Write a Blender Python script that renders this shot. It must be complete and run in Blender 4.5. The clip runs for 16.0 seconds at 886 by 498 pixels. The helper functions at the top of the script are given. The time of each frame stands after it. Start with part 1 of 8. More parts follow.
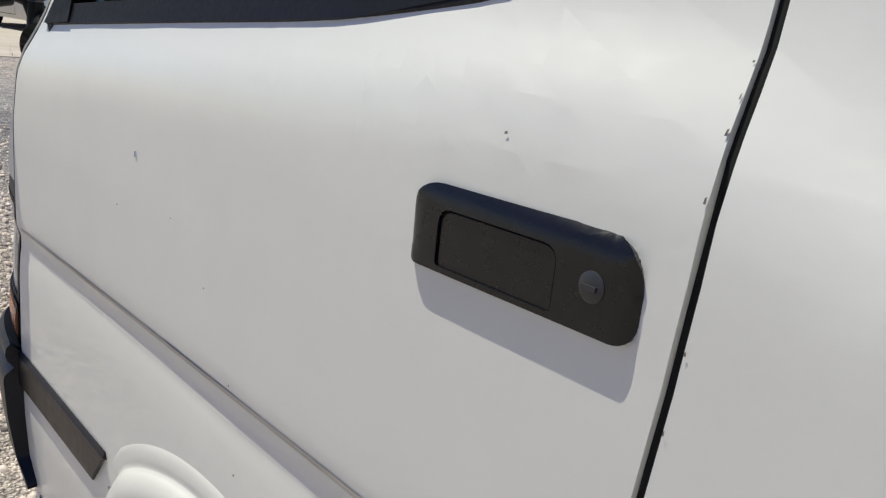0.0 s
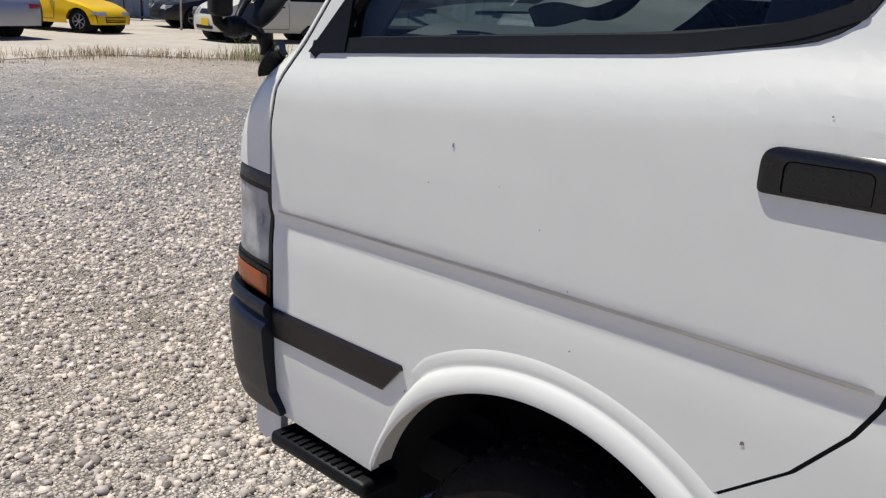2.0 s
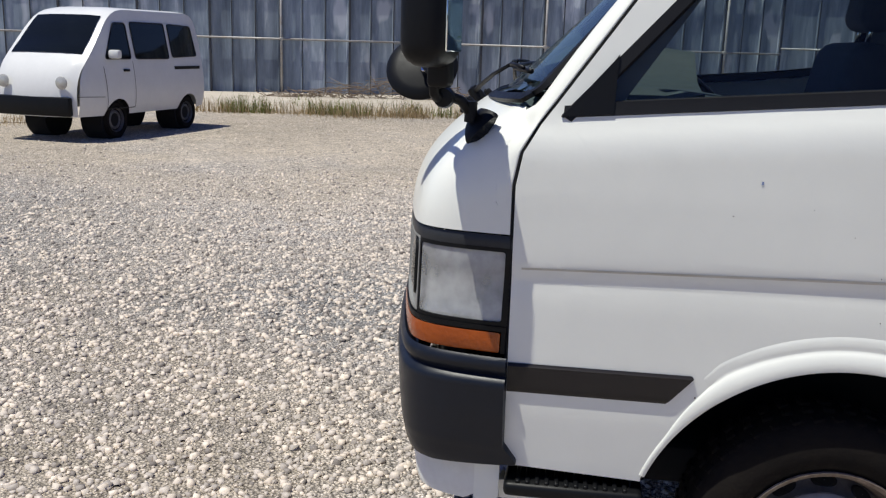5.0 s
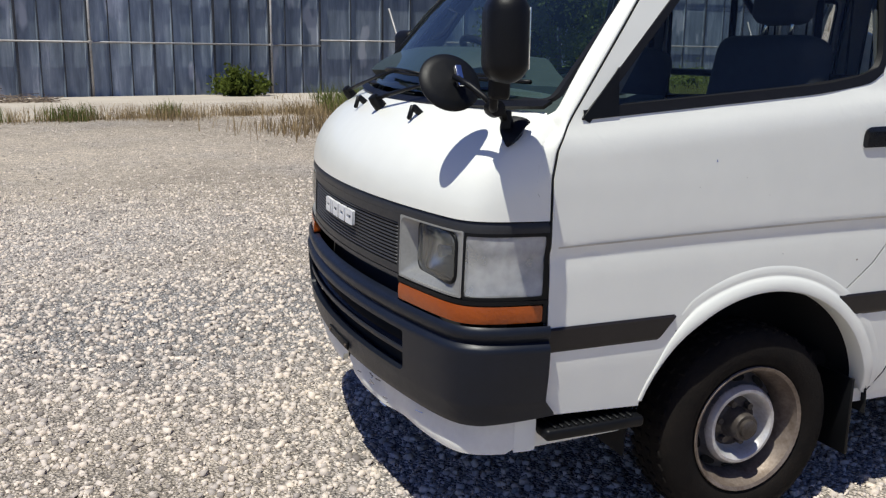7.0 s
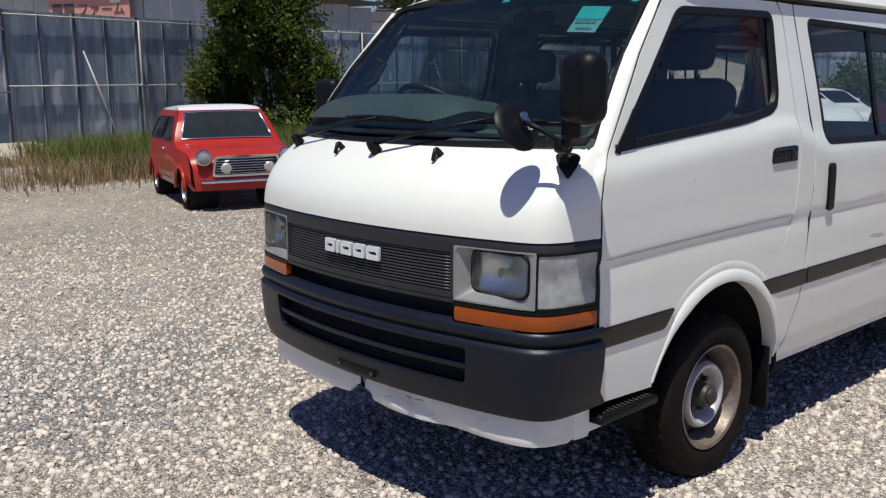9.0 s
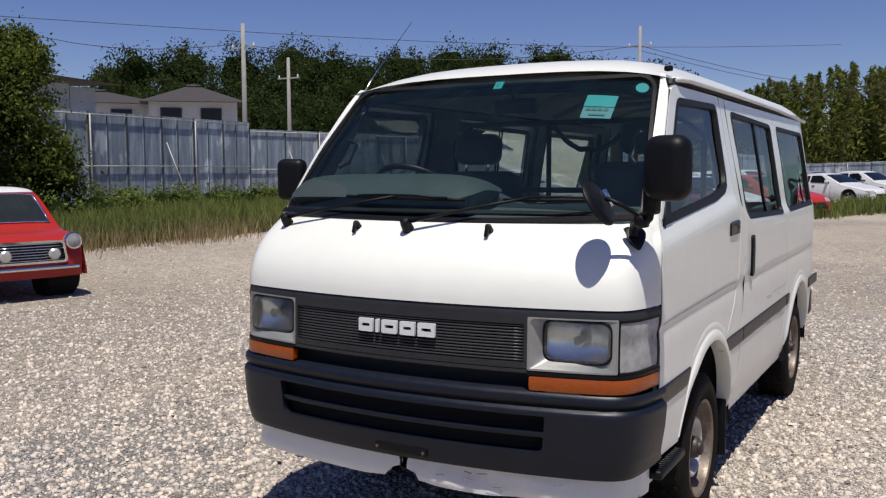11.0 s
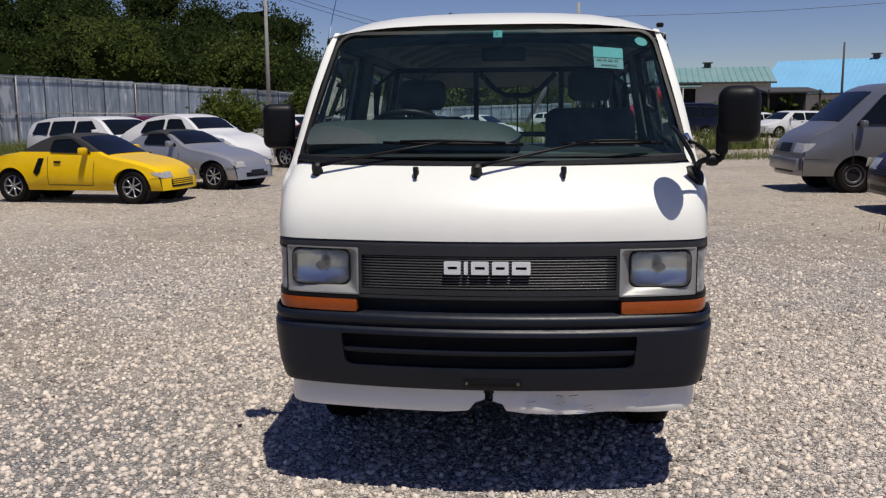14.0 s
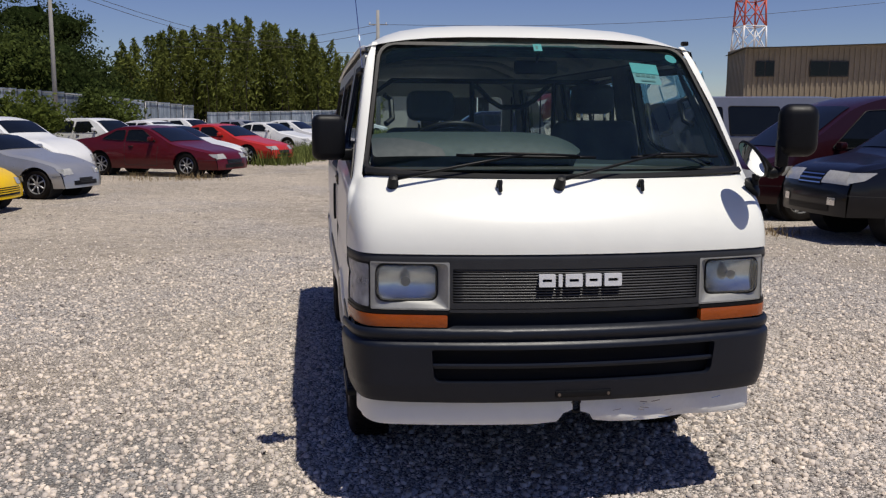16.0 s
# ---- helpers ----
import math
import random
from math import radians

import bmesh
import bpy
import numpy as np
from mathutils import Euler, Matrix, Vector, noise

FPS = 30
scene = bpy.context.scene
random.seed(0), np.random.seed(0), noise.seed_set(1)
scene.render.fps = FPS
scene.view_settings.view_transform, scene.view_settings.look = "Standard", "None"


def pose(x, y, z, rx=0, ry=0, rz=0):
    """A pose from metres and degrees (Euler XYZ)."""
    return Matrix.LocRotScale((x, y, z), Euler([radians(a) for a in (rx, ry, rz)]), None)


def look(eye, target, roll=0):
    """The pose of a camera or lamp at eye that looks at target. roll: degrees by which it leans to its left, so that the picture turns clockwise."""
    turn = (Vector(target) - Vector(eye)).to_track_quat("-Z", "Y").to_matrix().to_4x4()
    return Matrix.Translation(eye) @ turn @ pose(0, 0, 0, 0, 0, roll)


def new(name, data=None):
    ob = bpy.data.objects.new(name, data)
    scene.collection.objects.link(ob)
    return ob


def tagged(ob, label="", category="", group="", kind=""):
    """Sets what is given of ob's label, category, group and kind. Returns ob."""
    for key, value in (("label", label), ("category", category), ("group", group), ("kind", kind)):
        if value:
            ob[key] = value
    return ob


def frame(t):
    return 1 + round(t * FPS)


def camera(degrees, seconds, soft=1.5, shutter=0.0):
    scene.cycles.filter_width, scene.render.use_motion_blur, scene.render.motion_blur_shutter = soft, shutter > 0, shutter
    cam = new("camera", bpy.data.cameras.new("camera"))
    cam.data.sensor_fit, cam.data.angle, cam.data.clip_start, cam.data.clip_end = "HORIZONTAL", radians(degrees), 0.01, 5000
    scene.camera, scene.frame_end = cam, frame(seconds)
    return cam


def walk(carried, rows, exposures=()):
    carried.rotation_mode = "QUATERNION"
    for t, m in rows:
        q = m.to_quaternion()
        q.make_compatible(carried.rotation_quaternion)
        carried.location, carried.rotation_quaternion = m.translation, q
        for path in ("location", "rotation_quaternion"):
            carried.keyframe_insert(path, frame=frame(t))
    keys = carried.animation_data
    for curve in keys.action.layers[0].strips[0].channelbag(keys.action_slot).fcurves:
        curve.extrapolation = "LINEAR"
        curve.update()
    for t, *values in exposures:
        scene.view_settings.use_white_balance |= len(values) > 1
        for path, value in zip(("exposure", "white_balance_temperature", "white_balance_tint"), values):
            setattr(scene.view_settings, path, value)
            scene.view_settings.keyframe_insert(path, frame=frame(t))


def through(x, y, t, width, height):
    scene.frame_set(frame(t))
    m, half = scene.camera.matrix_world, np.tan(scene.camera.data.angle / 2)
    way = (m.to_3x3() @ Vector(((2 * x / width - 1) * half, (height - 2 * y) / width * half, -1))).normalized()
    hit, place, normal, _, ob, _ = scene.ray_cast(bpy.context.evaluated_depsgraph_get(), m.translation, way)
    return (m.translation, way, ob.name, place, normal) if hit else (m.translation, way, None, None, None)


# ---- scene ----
cam = camera(52.5, 16.0, soft=1.25)
PATH = [
    (0, (1.232, 1.921, 1.344), (-0.029, 0.455, 0.834), 6.0),
    (0.5, (1.325, 1.723, 1.343), (-0.101, 0.432, 0.794), 5.8),
    (1, (1.422, 1.837, 1.364), (0.008, 0.527, 0.831), 5.2),
    (1.5, (1.605, 1.991, 1.395), (0.24, 0.649, 0.815), 2.1),
    (2, (1.927, 1.915, 1.389), (0.521, 0.601, 0.844), 3.2),
    (2.5, (2.142, 1.802, 1.389), (0.708, 0.516, 0.85), 2.9),
    (3, (2.25, 1.57, 1.382), (0.695, 0.409, 0.899), 1.8),
    (3.2, (2.293, 1.465, 1.399), (0.718, 0.337, 0.9), 0.3),
    (5.3, (2.873, 0.339, 1.401), (0.919, 0.227, 0.99), 0.5),
    (5.5, (2.937, 0.21, 1.433), (0.978, 0.193, 1.031), -0.8),
    (6, (2.931, -0.104, 1.409), (0.983, 0.133, 1.019), -0.6),
    (6.5, (2.838, -0.359, 1.417), (0.938, 0.107, 1.004), 1.2),
    (7, (2.838, -0.707, 1.436), (1.03, 0.03, 1.004), 0.8),
    (7.5, (2.776, -0.957, 1.429), (1.041, -0.051, 1.016), -0.0),
    (8, (2.642, -1.186, 1.455), (0.986, -0.14, 1.048), 0.0),
    (8.5, (2.618, -1.526, 1.483), (1.113, -0.25, 1.155), -1.4),
    (9, (2.53, -1.779, 1.47), (1.071, -0.457, 1.118), -0.7),
    (9.2, (2.442, -1.86, 1.466), (1.052, -0.447, 1.197), -1.7),
    (11.3, (1.521, -2.683, 1.461), (0.646, -0.897, 1.252), 1.5),
    (11.5, (1.411, -2.779, 1.478), (0.623, -0.957, 1.236), 2.2),
    (12, (1.23, -2.926, 1.515), (0.596, -1.052, 1.221), -1.1),
    (12.5, (0.986, -2.959, 1.492), (0.427, -1.059, 1.216), -0.1),
    (13, (0.716, -3.02, 1.477), (0.271, -1.09, 1.201), 0.8),
    (13.5, (0.414, -3.145, 1.505), (0.159, -1.187, 1.19), 0.5),
    (14, (0.121, -3.146, 1.479), (-0.051, -1.176, 1.178), -0.4),
    (14.5, (-0.153, -3.131, 1.474), (-0.17, -1.153, 1.177), 1.8),
    (15, (-0.476, -3.238, 1.506), (-0.381, -1.261, 1.218), -0.3),
    (15.5, (-0.719, -3.168, 1.488), (-0.564, -1.197, 1.191), -0.8),
    (16, (-0.978, -3.077, 1.506), (-0.69, -1.119, 1.217), 0.3),
]
walk(cam, [(t, look(eye, target, roll)) for t, eye, target, roll in PATH], [(0.0, 0.05, 6720, 3.5), (0.5, -0.16, 6760, 4.5), (1.0, -0.25, 6640, 5.5), (1.5, 0.10, 6600, 5.5), (3.0, 0.04, 6500, 4.5), (5.5, 0.08, 6500, 4.5), (8.0, 0.02, 6500, 4.5), (9.0, -0.05, 6520, 5.5), (12.0, -0.03, 6720, 9), (13.0, -0.22, 6740, 9), (16.0, -0.18, 6740, 9)])

# ---------------------------------------------------------------- light
SUN_DIR = Vector((0.19, -0.30, 1.0)).normalized()
world = bpy.data.worlds.new("sky_world")
scene.world = world
world.use_nodes = True
wn = world.node_tree.nodes
sky = wn.new("ShaderNodeTexSky")
sky.sky_type = 'NISHITA'
sky.sun_disc = False
sky.sun_elevation = math.asin(SUN_DIR.z)
sky.sun_rotation = math.atan2(SUN_DIR.x, SUN_DIR.y)
sky.air_density, sky.dust_density, sky.ozone_density = 0.9, 0.0, 2.8
wn["Background"].inputs[1].default_value = 0.085
deep = wn.new("ShaderNodeHueSaturation")
deep.inputs["Hue"].default_value = 0.520
deep.inputs["Saturation"].default_value = 1.12
deep.inputs["Value"].default_value = 0.90
world.node_tree.links.new(sky.outputs[0], deep.inputs["Color"])
clear = wn.new("ShaderNodeMix")
clear.data_type, clear.blend_type = 'RGBA', 'MULTIPLY'
clear.inputs["Factor"].default_value = 1.0
clear.inputs["B"].default_value = (0.885, 0.905, 1.08, 1)
world.node_tree.links.new(deep.outputs[0], clear.inputs["A"])
world.node_tree.links.new(clear.outputs["Result"], wn["Background"].inputs[0])

sun = new("sun", bpy.data.lights.new("sun", 'SUN'))
sun.data.energy = 4.8
sun.data.angle = radians(0.53)
sun.data.color = (1.0, 0.955, 0.89)
sun.matrix_world = look(SUN_DIR * 60, (0, 0, 0))


# ---------------------------------------------------------------- materials
def mat(name, color, rough=0.5, metal=0.0, vary=0.0, vscale=8.0, bump=0.0, bscale=60.0, coat=0.0, color2=None, spec=0.5, rand=0.0, detail=4.0):
    """A principled material whose colour wanders between two tones at two sizes, with fine relief."""
    m = bpy.data.materials.new(name)
    m.use_nodes = True
    nt = m.node_tree
    b = nt.nodes["Principled BSDF"]
    b.inputs["Roughness"].default_value = rough
    b.inputs["Metallic"].default_value = metal
    b.inputs["Specular IOR Level"].default_value = spec
    b.inputs["Coat Weight"].default_value = coat
    b.inputs["Coat Roughness"].default_value = 0.03
    b.inputs["Base Color"].default_value = (*color, 1)
    if vary or color2:
        tc = nt.nodes.new("ShaderNodeTexCoord")
        n1 = nt.nodes.new("ShaderNodeTexNoise")
        n1.inputs["Scale"].default_value = vscale
        n1.inputs["Detail"].default_value = detail
        n1.inputs["Roughness"].default_value = 0.65
        nt.links.new(tc.outputs["Object"], n1.inputs["Vector"])
        n2 = nt.nodes.new("ShaderNodeTexNoise")
        n2.inputs["Scale"].default_value = vscale * 7.3
        n2.inputs["Detail"].default_value = 3.0
        nt.links.new(tc.outputs["Object"], n2.inputs["Vector"])
        add = nt.nodes.new("ShaderNodeMath")
        add.operation = 'MULTIPLY_ADD'
        nt.links.new(n2.outputs[0], add.inputs[0])
        add.inputs[1].default_value = 0.4
        nt.links.new(n1.outputs[0], add.inputs[2])
        mr = nt.nodes.new("ShaderNodeMapRange")
        mr.inputs["From Min"].default_value, mr.inputs["From Max"].default_value = 0.42, 0.98
        nt.links.new(add.outputs[0], mr.inputs["Value"])
        mix = nt.nodes.new("ShaderNodeMix")
        mix.data_type = 'RGBA'
        c2 = color2 or tuple(c * (1 - vary) for c in color)
        mix.inputs["A"].default_value = (*color, 1)
        mix.inputs["B"].default_value = (*c2, 1)
        nt.links.new(mr.outputs[0], mix.inputs["Factor"])
        out = mix.outputs["Result"]
        if rand:
            info = nt.nodes.new("ShaderNodeNewGeometry")
            hsv = nt.nodes.new("ShaderNodeHueSaturation")
            mv = nt.nodes.new("ShaderNodeMapRange")
            mv.inputs["To Min"].default_value, mv.inputs["To Max"].default_value = 1 - rand, 1 + rand
            nt.links.new(info.outputs["Random Per Island"], mv.inputs["Value"])
            nt.links.new(mv.outputs[0], hsv.inputs["Value"])
            nt.links.new(out, hsv.inputs["Color"])
            out = hsv.outputs[0]
        nt.links.new(out, b.inputs["Base Color"])
        mr2 = nt.nodes.new("ShaderNodeMapRange")
        mr2.inputs["To Min"].default_value, mr2.inputs["To Max"].default_value = max(0.03, rough * 0.8), min(1, rough * 1.25)
        nt.links.new(n2.outputs[0], mr2.inputs["Value"])
        nt.links.new(mr2.outputs[0], b.inputs["Roughness"])
    if bump:
        tc2 = nt.nodes.new("ShaderNodeTexCoord")
        n3 = nt.nodes.new("ShaderNodeTexNoise")
        n3.inputs["Scale"].default_value = bscale
        n3.inputs["Detail"].default_value = 5.0
        nt.links.new(tc2.outputs["Object"], n3.inputs["Vector"])
        bp = nt.nodes.new("ShaderNodeBump")
        bp.inputs["Strength"].default_value = bump
        bp.inputs["Distance"].default_value = 0.02
        nt.links.new(n3.outputs[0], bp.inputs["Height"])
        nt.links.new(bp.outputs[0], b.inputs["Normal"])
    return m


def glass(name, tint, gloss=1.0):
    m = bpy.data.materials.new(name)
    m.use_nodes = True
    nt = m.node_tree
    nt.nodes.remove(nt.nodes["Principled BSDF"])
    tr = nt.nodes.new("ShaderNodeBsdfTransparent")
    tr.inputs[0].default_value = (*tint, 1)
    gl = nt.nodes.new("ShaderNodeBsdfGlossy")
    gl.inputs["Roughness"].default_value = 0.015
    fr = nt.nodes.new("ShaderNodeFresnel")
    fr.inputs[0].default_value = 1.5
    mul = nt.nodes.new("ShaderNodeMath")
    mul.operation = 'MULTIPLY'
    mul.use_clamp = True
    mul.inputs[1].default_value = gloss
    nt.links.new(fr.outputs[0], mul.inputs[0])
    mx = nt.nodes.new("ShaderNodeMixShader")
    nt.links.new(mul.outputs[0], mx.inputs[0])
    nt.links.new(tr.outputs[0], mx.inputs[1])
    nt.links.new(gl.outputs[0], mx.inputs[2])
    nt.links.new(mx.outputs[0], nt.nodes["Material Output"].inputs[0])
    return m


M = {}
M["white"] = mat("white_van_paint", (0.812, 0.815, 0.752), 0.34, vary=0.07, vscale=1.6, coat=0.35, bump=0.012, bscale=90)
M["seam"] = mat("dark_seam", (0.03, 0.03, 0.03), 0.8)
M["black"] = mat("black_plastic", (0.005, 0.0054, 0.0065), 0.45, vary=0.4, vscale=9, bump=0.05, bscale=400, spec=0.22)
M["handle"] = mat("worn_handle_plastic", (0.007, 0.0072, 0.0085), 0.28, vary=0.4, vscale=20, spec=0.5)
M["bumper"] = mat("grey_bumper_plastic", (0.0048, 0.0070, 0.0130), 0.38, color2=(0.0082, 0.0112, 0.0198), vscale=5, bump=0.06, bscale=500, spec=0.34)
M["trim"] = mat("brown_black_moulding", (0.018, 0.015, 0.015), 0.38, vary=0.4, vscale=6, spec=0.35)
M["grille"] = mat("grille_grey", (0.030, 0.031, 0.034), 0.42, vary=0.3, vscale=14, spec=0.35)
# near-black: deep shade of gaps, arches and hollows put into colour; also seals
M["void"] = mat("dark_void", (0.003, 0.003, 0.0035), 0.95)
M["rubber"] = mat("window_rubber", (0.008, 0.008, 0.009), 0.5, vary=0.4, vscale=20, spec=0.3)
M["tyre"] = mat("tyre_rubber", (0.0065, 0.0058, 0.0055), 0.8, color2=(0.015, 0.012, 0.010), vscale=7, bump=0.15, bscale=120, spec=0.12)
M["rim"] = mat("painted_steel_rim", (0.66, 0.66, 0.67), 0.34, metal=0.3, color2=(0.42, 0.38, 0.35), vscale=14)
# darker than the rim paint; outside the raised ring and on plain steel wheels
M["disc"] = mat("grimy_steel_disc", (0.16, 0.16, 0.175), 0.45, metal=0.3, color2=(0.085, 0.078, 0.075), vscale=16)
M["rust"] = mat("rusty_rim_lip", (0.27, 0.225, 0.19), 0.45, metal=0.35, color2=(0.085, 0.055, 0.035), vscale=14)
M["hub"] = mat("brown_hub_metal", (0.10, 0.088, 0.080), 0.5, metal=0.4, color2=(0.035, 0.026, 0.020), vscale=20)
M["bezel"] = mat("silver_grey_bezel", (0.35, 0.35, 0.335), 0.40, metal=0.30, vary=0.3, vscale=12)
M["chrome"] = mat("chrome", (0.75, 0.75, 0.76), 0.12, metal=1.0)
M["reflector"] = mat("lamp_reflector", (0.88, 0.90, 0.93), 0.22, metal=1.0, color2=(0.70, 0.73, 0.78), vscale=25)


def hazy(name, tint, haze, amount, gloss=1.2):
    """Clear plastic or glass gone dull: part of the light is scattered at its face."""
    m = glass(name, tint, gloss)
    nt = m.node_tree
    out = nt.nodes["Material Output"]
    src = out.inputs[0].links[0].from_socket
    df = nt.nodes.new("ShaderNodeBsdfDiffuse")
    df.inputs[0].default_value = (*haze, 1)
    tc = nt.nodes.new("ShaderNodeTexCoord")
    nz = nt.nodes.new("ShaderNodeTexNoise")
    nz.inputs["Scale"].default_value = 16
    nz.inputs["Detail"].default_value = 4
    nt.links.new(tc.outputs["Object"], nz.inputs["Vector"])
    mr = nt.nodes.new("ShaderNodeMapRange")
    mr.inputs["From Min"].default_value, mr.inputs["From Max"].default_value = 0.35, 0.70
    mr.inputs["To Min"].default_value, mr.inputs["To Max"].default_value = amount * 0.6, amount * 1.3
    nt.links.new(nz.outputs[0], mr.inputs["Value"])
    mx = nt.nodes.new("ShaderNodeMixShader")
    nt.links.new(mr.outputs[0], mx.inputs[0])
    nt.links.new(src, mx.inputs[1])
    nt.links.new(df.outputs[0], mx.inputs[2])
    nt.links.new(mx.outputs[0], out.inputs[0])
    return m


M["lamp_glass"] = hazy("dull_headlamp_glass", (0.84, 0.87, 0.86), (0.52, 0.52, 0.47), 0.13)
M["corner_glass"] = hazy("hazy_corner_plastic", (0.86, 0.87, 0.86), (0.70, 0.70, 0.69), 0.46)
M["lamp_dish"] = mat("corner_lamp_dish", (0.55, 0.56, 0.57), 0.32, metal=0.75, color2=(0.36, 0.37, 0.39), vscale=22)
M["slat"] = mat("grille_slat_grey", (0.040, 0.041, 0.045), 0.38, vary=0.25, vscale=14, spec=0.5)
M["frost"] = mat("weathered_lamp_lens", (0.36, 0.36, 0.36), 0.18, color2=(0.24, 0.25, 0.27), vscale=9, coat=0.6, bump=0.1, bscale=45)
M["amber"] = mat("amber_lens", (0.360, 0.069, 0.002), 0.14, color2=(0.27, 0.050, 0.003), vscale=8, coat=0.15, bump=0.12, bscale=70)
M["badge"] = mat("badge_silver_white", (0.74, 0.75, 0.76), 0.3, vary=0.1, vscale=20)
# faint teal scatter added to lift the dark cab: a haze put into colour
M["ws_glass"] = hazy("windscreen_glass", (0.76, 0.93, 0.92), (0.28, 0.50, 0.55), 0.012, 0.85)
M["side_glass"] = glass("side_window_glass", (0.78, 0.83, 0.83), 0.8)
M["ws_band"] = glass("windscreen_shade_band", (0.16, 0.42, 0.46), 0.8)
M["mirror"] = mat("mirror_glass", (0.85, 0.87, 0.9), 0.03, metal=1.0)
M["dash"] = mat("dashboard_blue_grey", (0.026, 0.042, 0.044), 0.6, vary=0.25, vscale=5, bump=0.05, bscale=300)
M["dash_light"] = mat("cowl_dull_grey", (0.042, 0.064, 0.066), 0.6, vary=0.2, vscale=6)
M["seat"] = mat("dark_grey_seat_cloth", (0.050, 0.053, 0.058), 0.85, vary=0.3, vscale=12, bump=0.15, bscale=350)
M["interior"] = mat("interior_panel_grey", (0.36, 0.36, 0.345), 0.7, vary=0.25, vscale=4)
M["cab_trim"] = mat("cab_side_trim", (0.11, 0.118, 0.122), 0.75, vary=0.25, vscale=5)
M["teal"] = mat("teal_sticker", (0.004, 0.25, 0.27), 0.5, vary=0.15, vscale=10)
M["palecard"] = mat("pale_sticker", (0.07, 0.22, 0.25), 0.55, vary=0.2, vscale=20)
M["ink"] = mat("sticker_ink", (0.03, 0.12, 0.12), 0.6)
M["dirt"] = mat("dirty_white_skirt", (0.82, 0.815, 0.76), 0.4, color2=(0.70, 0.685, 0.64), vscale=9, bump=0.03, bscale=30)
M["chipdark"] = mat("paint_chip", (0.16, 0.14, 0.13), 0.7)
M["chipblue"] = mat("blue_scuff", (0.20, 0.26, 0.44), 0.6)
M["crease_dirt"] = mat("dust_in_the_crease", (0.50, 0.46, 0.37), 0.7, color2=(0.64, 0.61, 0.53), vscale=7)
M["scuff"] = mat("grey_scuff", (0.46, 0.44, 0.40), 0.6, color2=(0.62, 0.61, 0.58), vscale=30)


# ---------------------------------------------------------------- mesh helpers
def mesh_from(bm, name):
    me = bpy.data.meshes.new(name)
    bm.to_mesh(me)
    bm.free()
    return me


def part(name, bm, material, parent=None, label="", smooth=True, m=None, angle=40.0):
    """One mesh object from a bmesh, under a thing or a part."""
    if smooth:
        for f in bm.faces:
            f.smooth = True
        for e in bm.edges:
            if len(e.link_faces) == 2 and e.calc_face_angle(0) > radians(angle):
                e.smooth = False
    ob = new(name, mesh_from(bm, name))
    for one in (material if isinstance(material, (list, tuple)) else [material]):
        ob.data.materials.append(one)
    if parent:
        ob.parent = parent
    if m is not None:
        ob.matrix_basis = m
    return tagged(ob, label)


def share(name, ob, parent, m):
    """Another object on the same mesh."""
    o = new(name, ob.data)
    o.parent = parent
    o.matrix_basis = m
    return o


def thing(name, label, category, m=None, group="", kind=""):
    ob = new(name)
    ob.empty_display_size = 0.2
    if m is not None:
        ob.matrix_basis = m
    return tagged(ob, label, category, group, kind)


def box(sx, sy, sz, at=(0, 0, 0), bevel=0.0, seg=2, bm=None, rot=None):
    bm = bm or bmesh.new()
    r = bmesh.ops.create_cube(bm, size=1.0)
    vs = r["verts"]
    bmesh.ops.scale(bm, vec=(sx, sy, sz), verts=vs)
    if bevel:
        es = {e for v in vs for e in v.link_edges}
        b = bmesh.ops.bevel(bm, geom=list(es), offset=bevel, segments=seg, affect='EDGES', profile=0.5)
        vs = [v for v in {v for f in b["faces"] for v in f.verts} | {v for v in vs if v.is_valid}]
    if rot:
        bmesh.ops.rotate(bm, cent=(0, 0, 0), matrix=Euler([radians(a) for a in rot]).to_matrix(), verts=vs)
    bmesh.ops.translate(bm, vec=at, verts=vs)
    return bm


def cyl(r1, r2, h, at=(0, 0, 0), axis='Z', seg=24, bm=None, caps=True):
    bm = bm or bmesh.new()
    m = Matrix.Translation(at)
    if axis == 'X':
        m = m @ Matrix.Rotation(radians(90), 4, 'Y')
    elif axis == 'Y':
        m = m @ Matrix.Rotation(radians(-90), 4, 'X')
    bmesh.ops.create_cone(bm, cap_ends=caps, segments=seg, radius1=r1, radius2=r2, depth=h, matrix=m)
    return bm


def tube(points, r, seg=8, bm=None, closed=False, r_end=None):
    """A round bar along points."""
    bm = bm or bmesh.new()
    pts = [Vector(p) for p in points]
    n = len(pts)
    rings = []
    up = None
    for i, p in enumerate(pts):
        if closed:
            d = pts[(i + 1) % n] - pts[i - 1]
        else:
            d = pts[min(i + 1, n - 1)] - pts[max(i - 1, 0)]
        d.normalize()
        if up is None:
            up = d.orthogonal().normalized()
        up = (up - d * up.dot(d)).normalized()
        side = d.cross(up)
        rr = r if r_end is None else r + (r_end - r) * i / (n - 1)
        rings.append([bm.verts.new(p + (up * math.cos(a) + side * math.sin(a)) * rr) for a in [2 * math.pi * k / seg for k in range(seg)]])
    for i in range(n if closed else n - 1):
        a, b = rings[i], rings[(i + 1) % n]
        for k in range(seg):
            bm.faces.new((a[k], a[(k + 1) % seg], b[(k + 1) % seg], b[k]))
    if not closed:
        bm.faces.new(rings[0][::-1])
        bm.faces.new(rings[-1])
    return bm


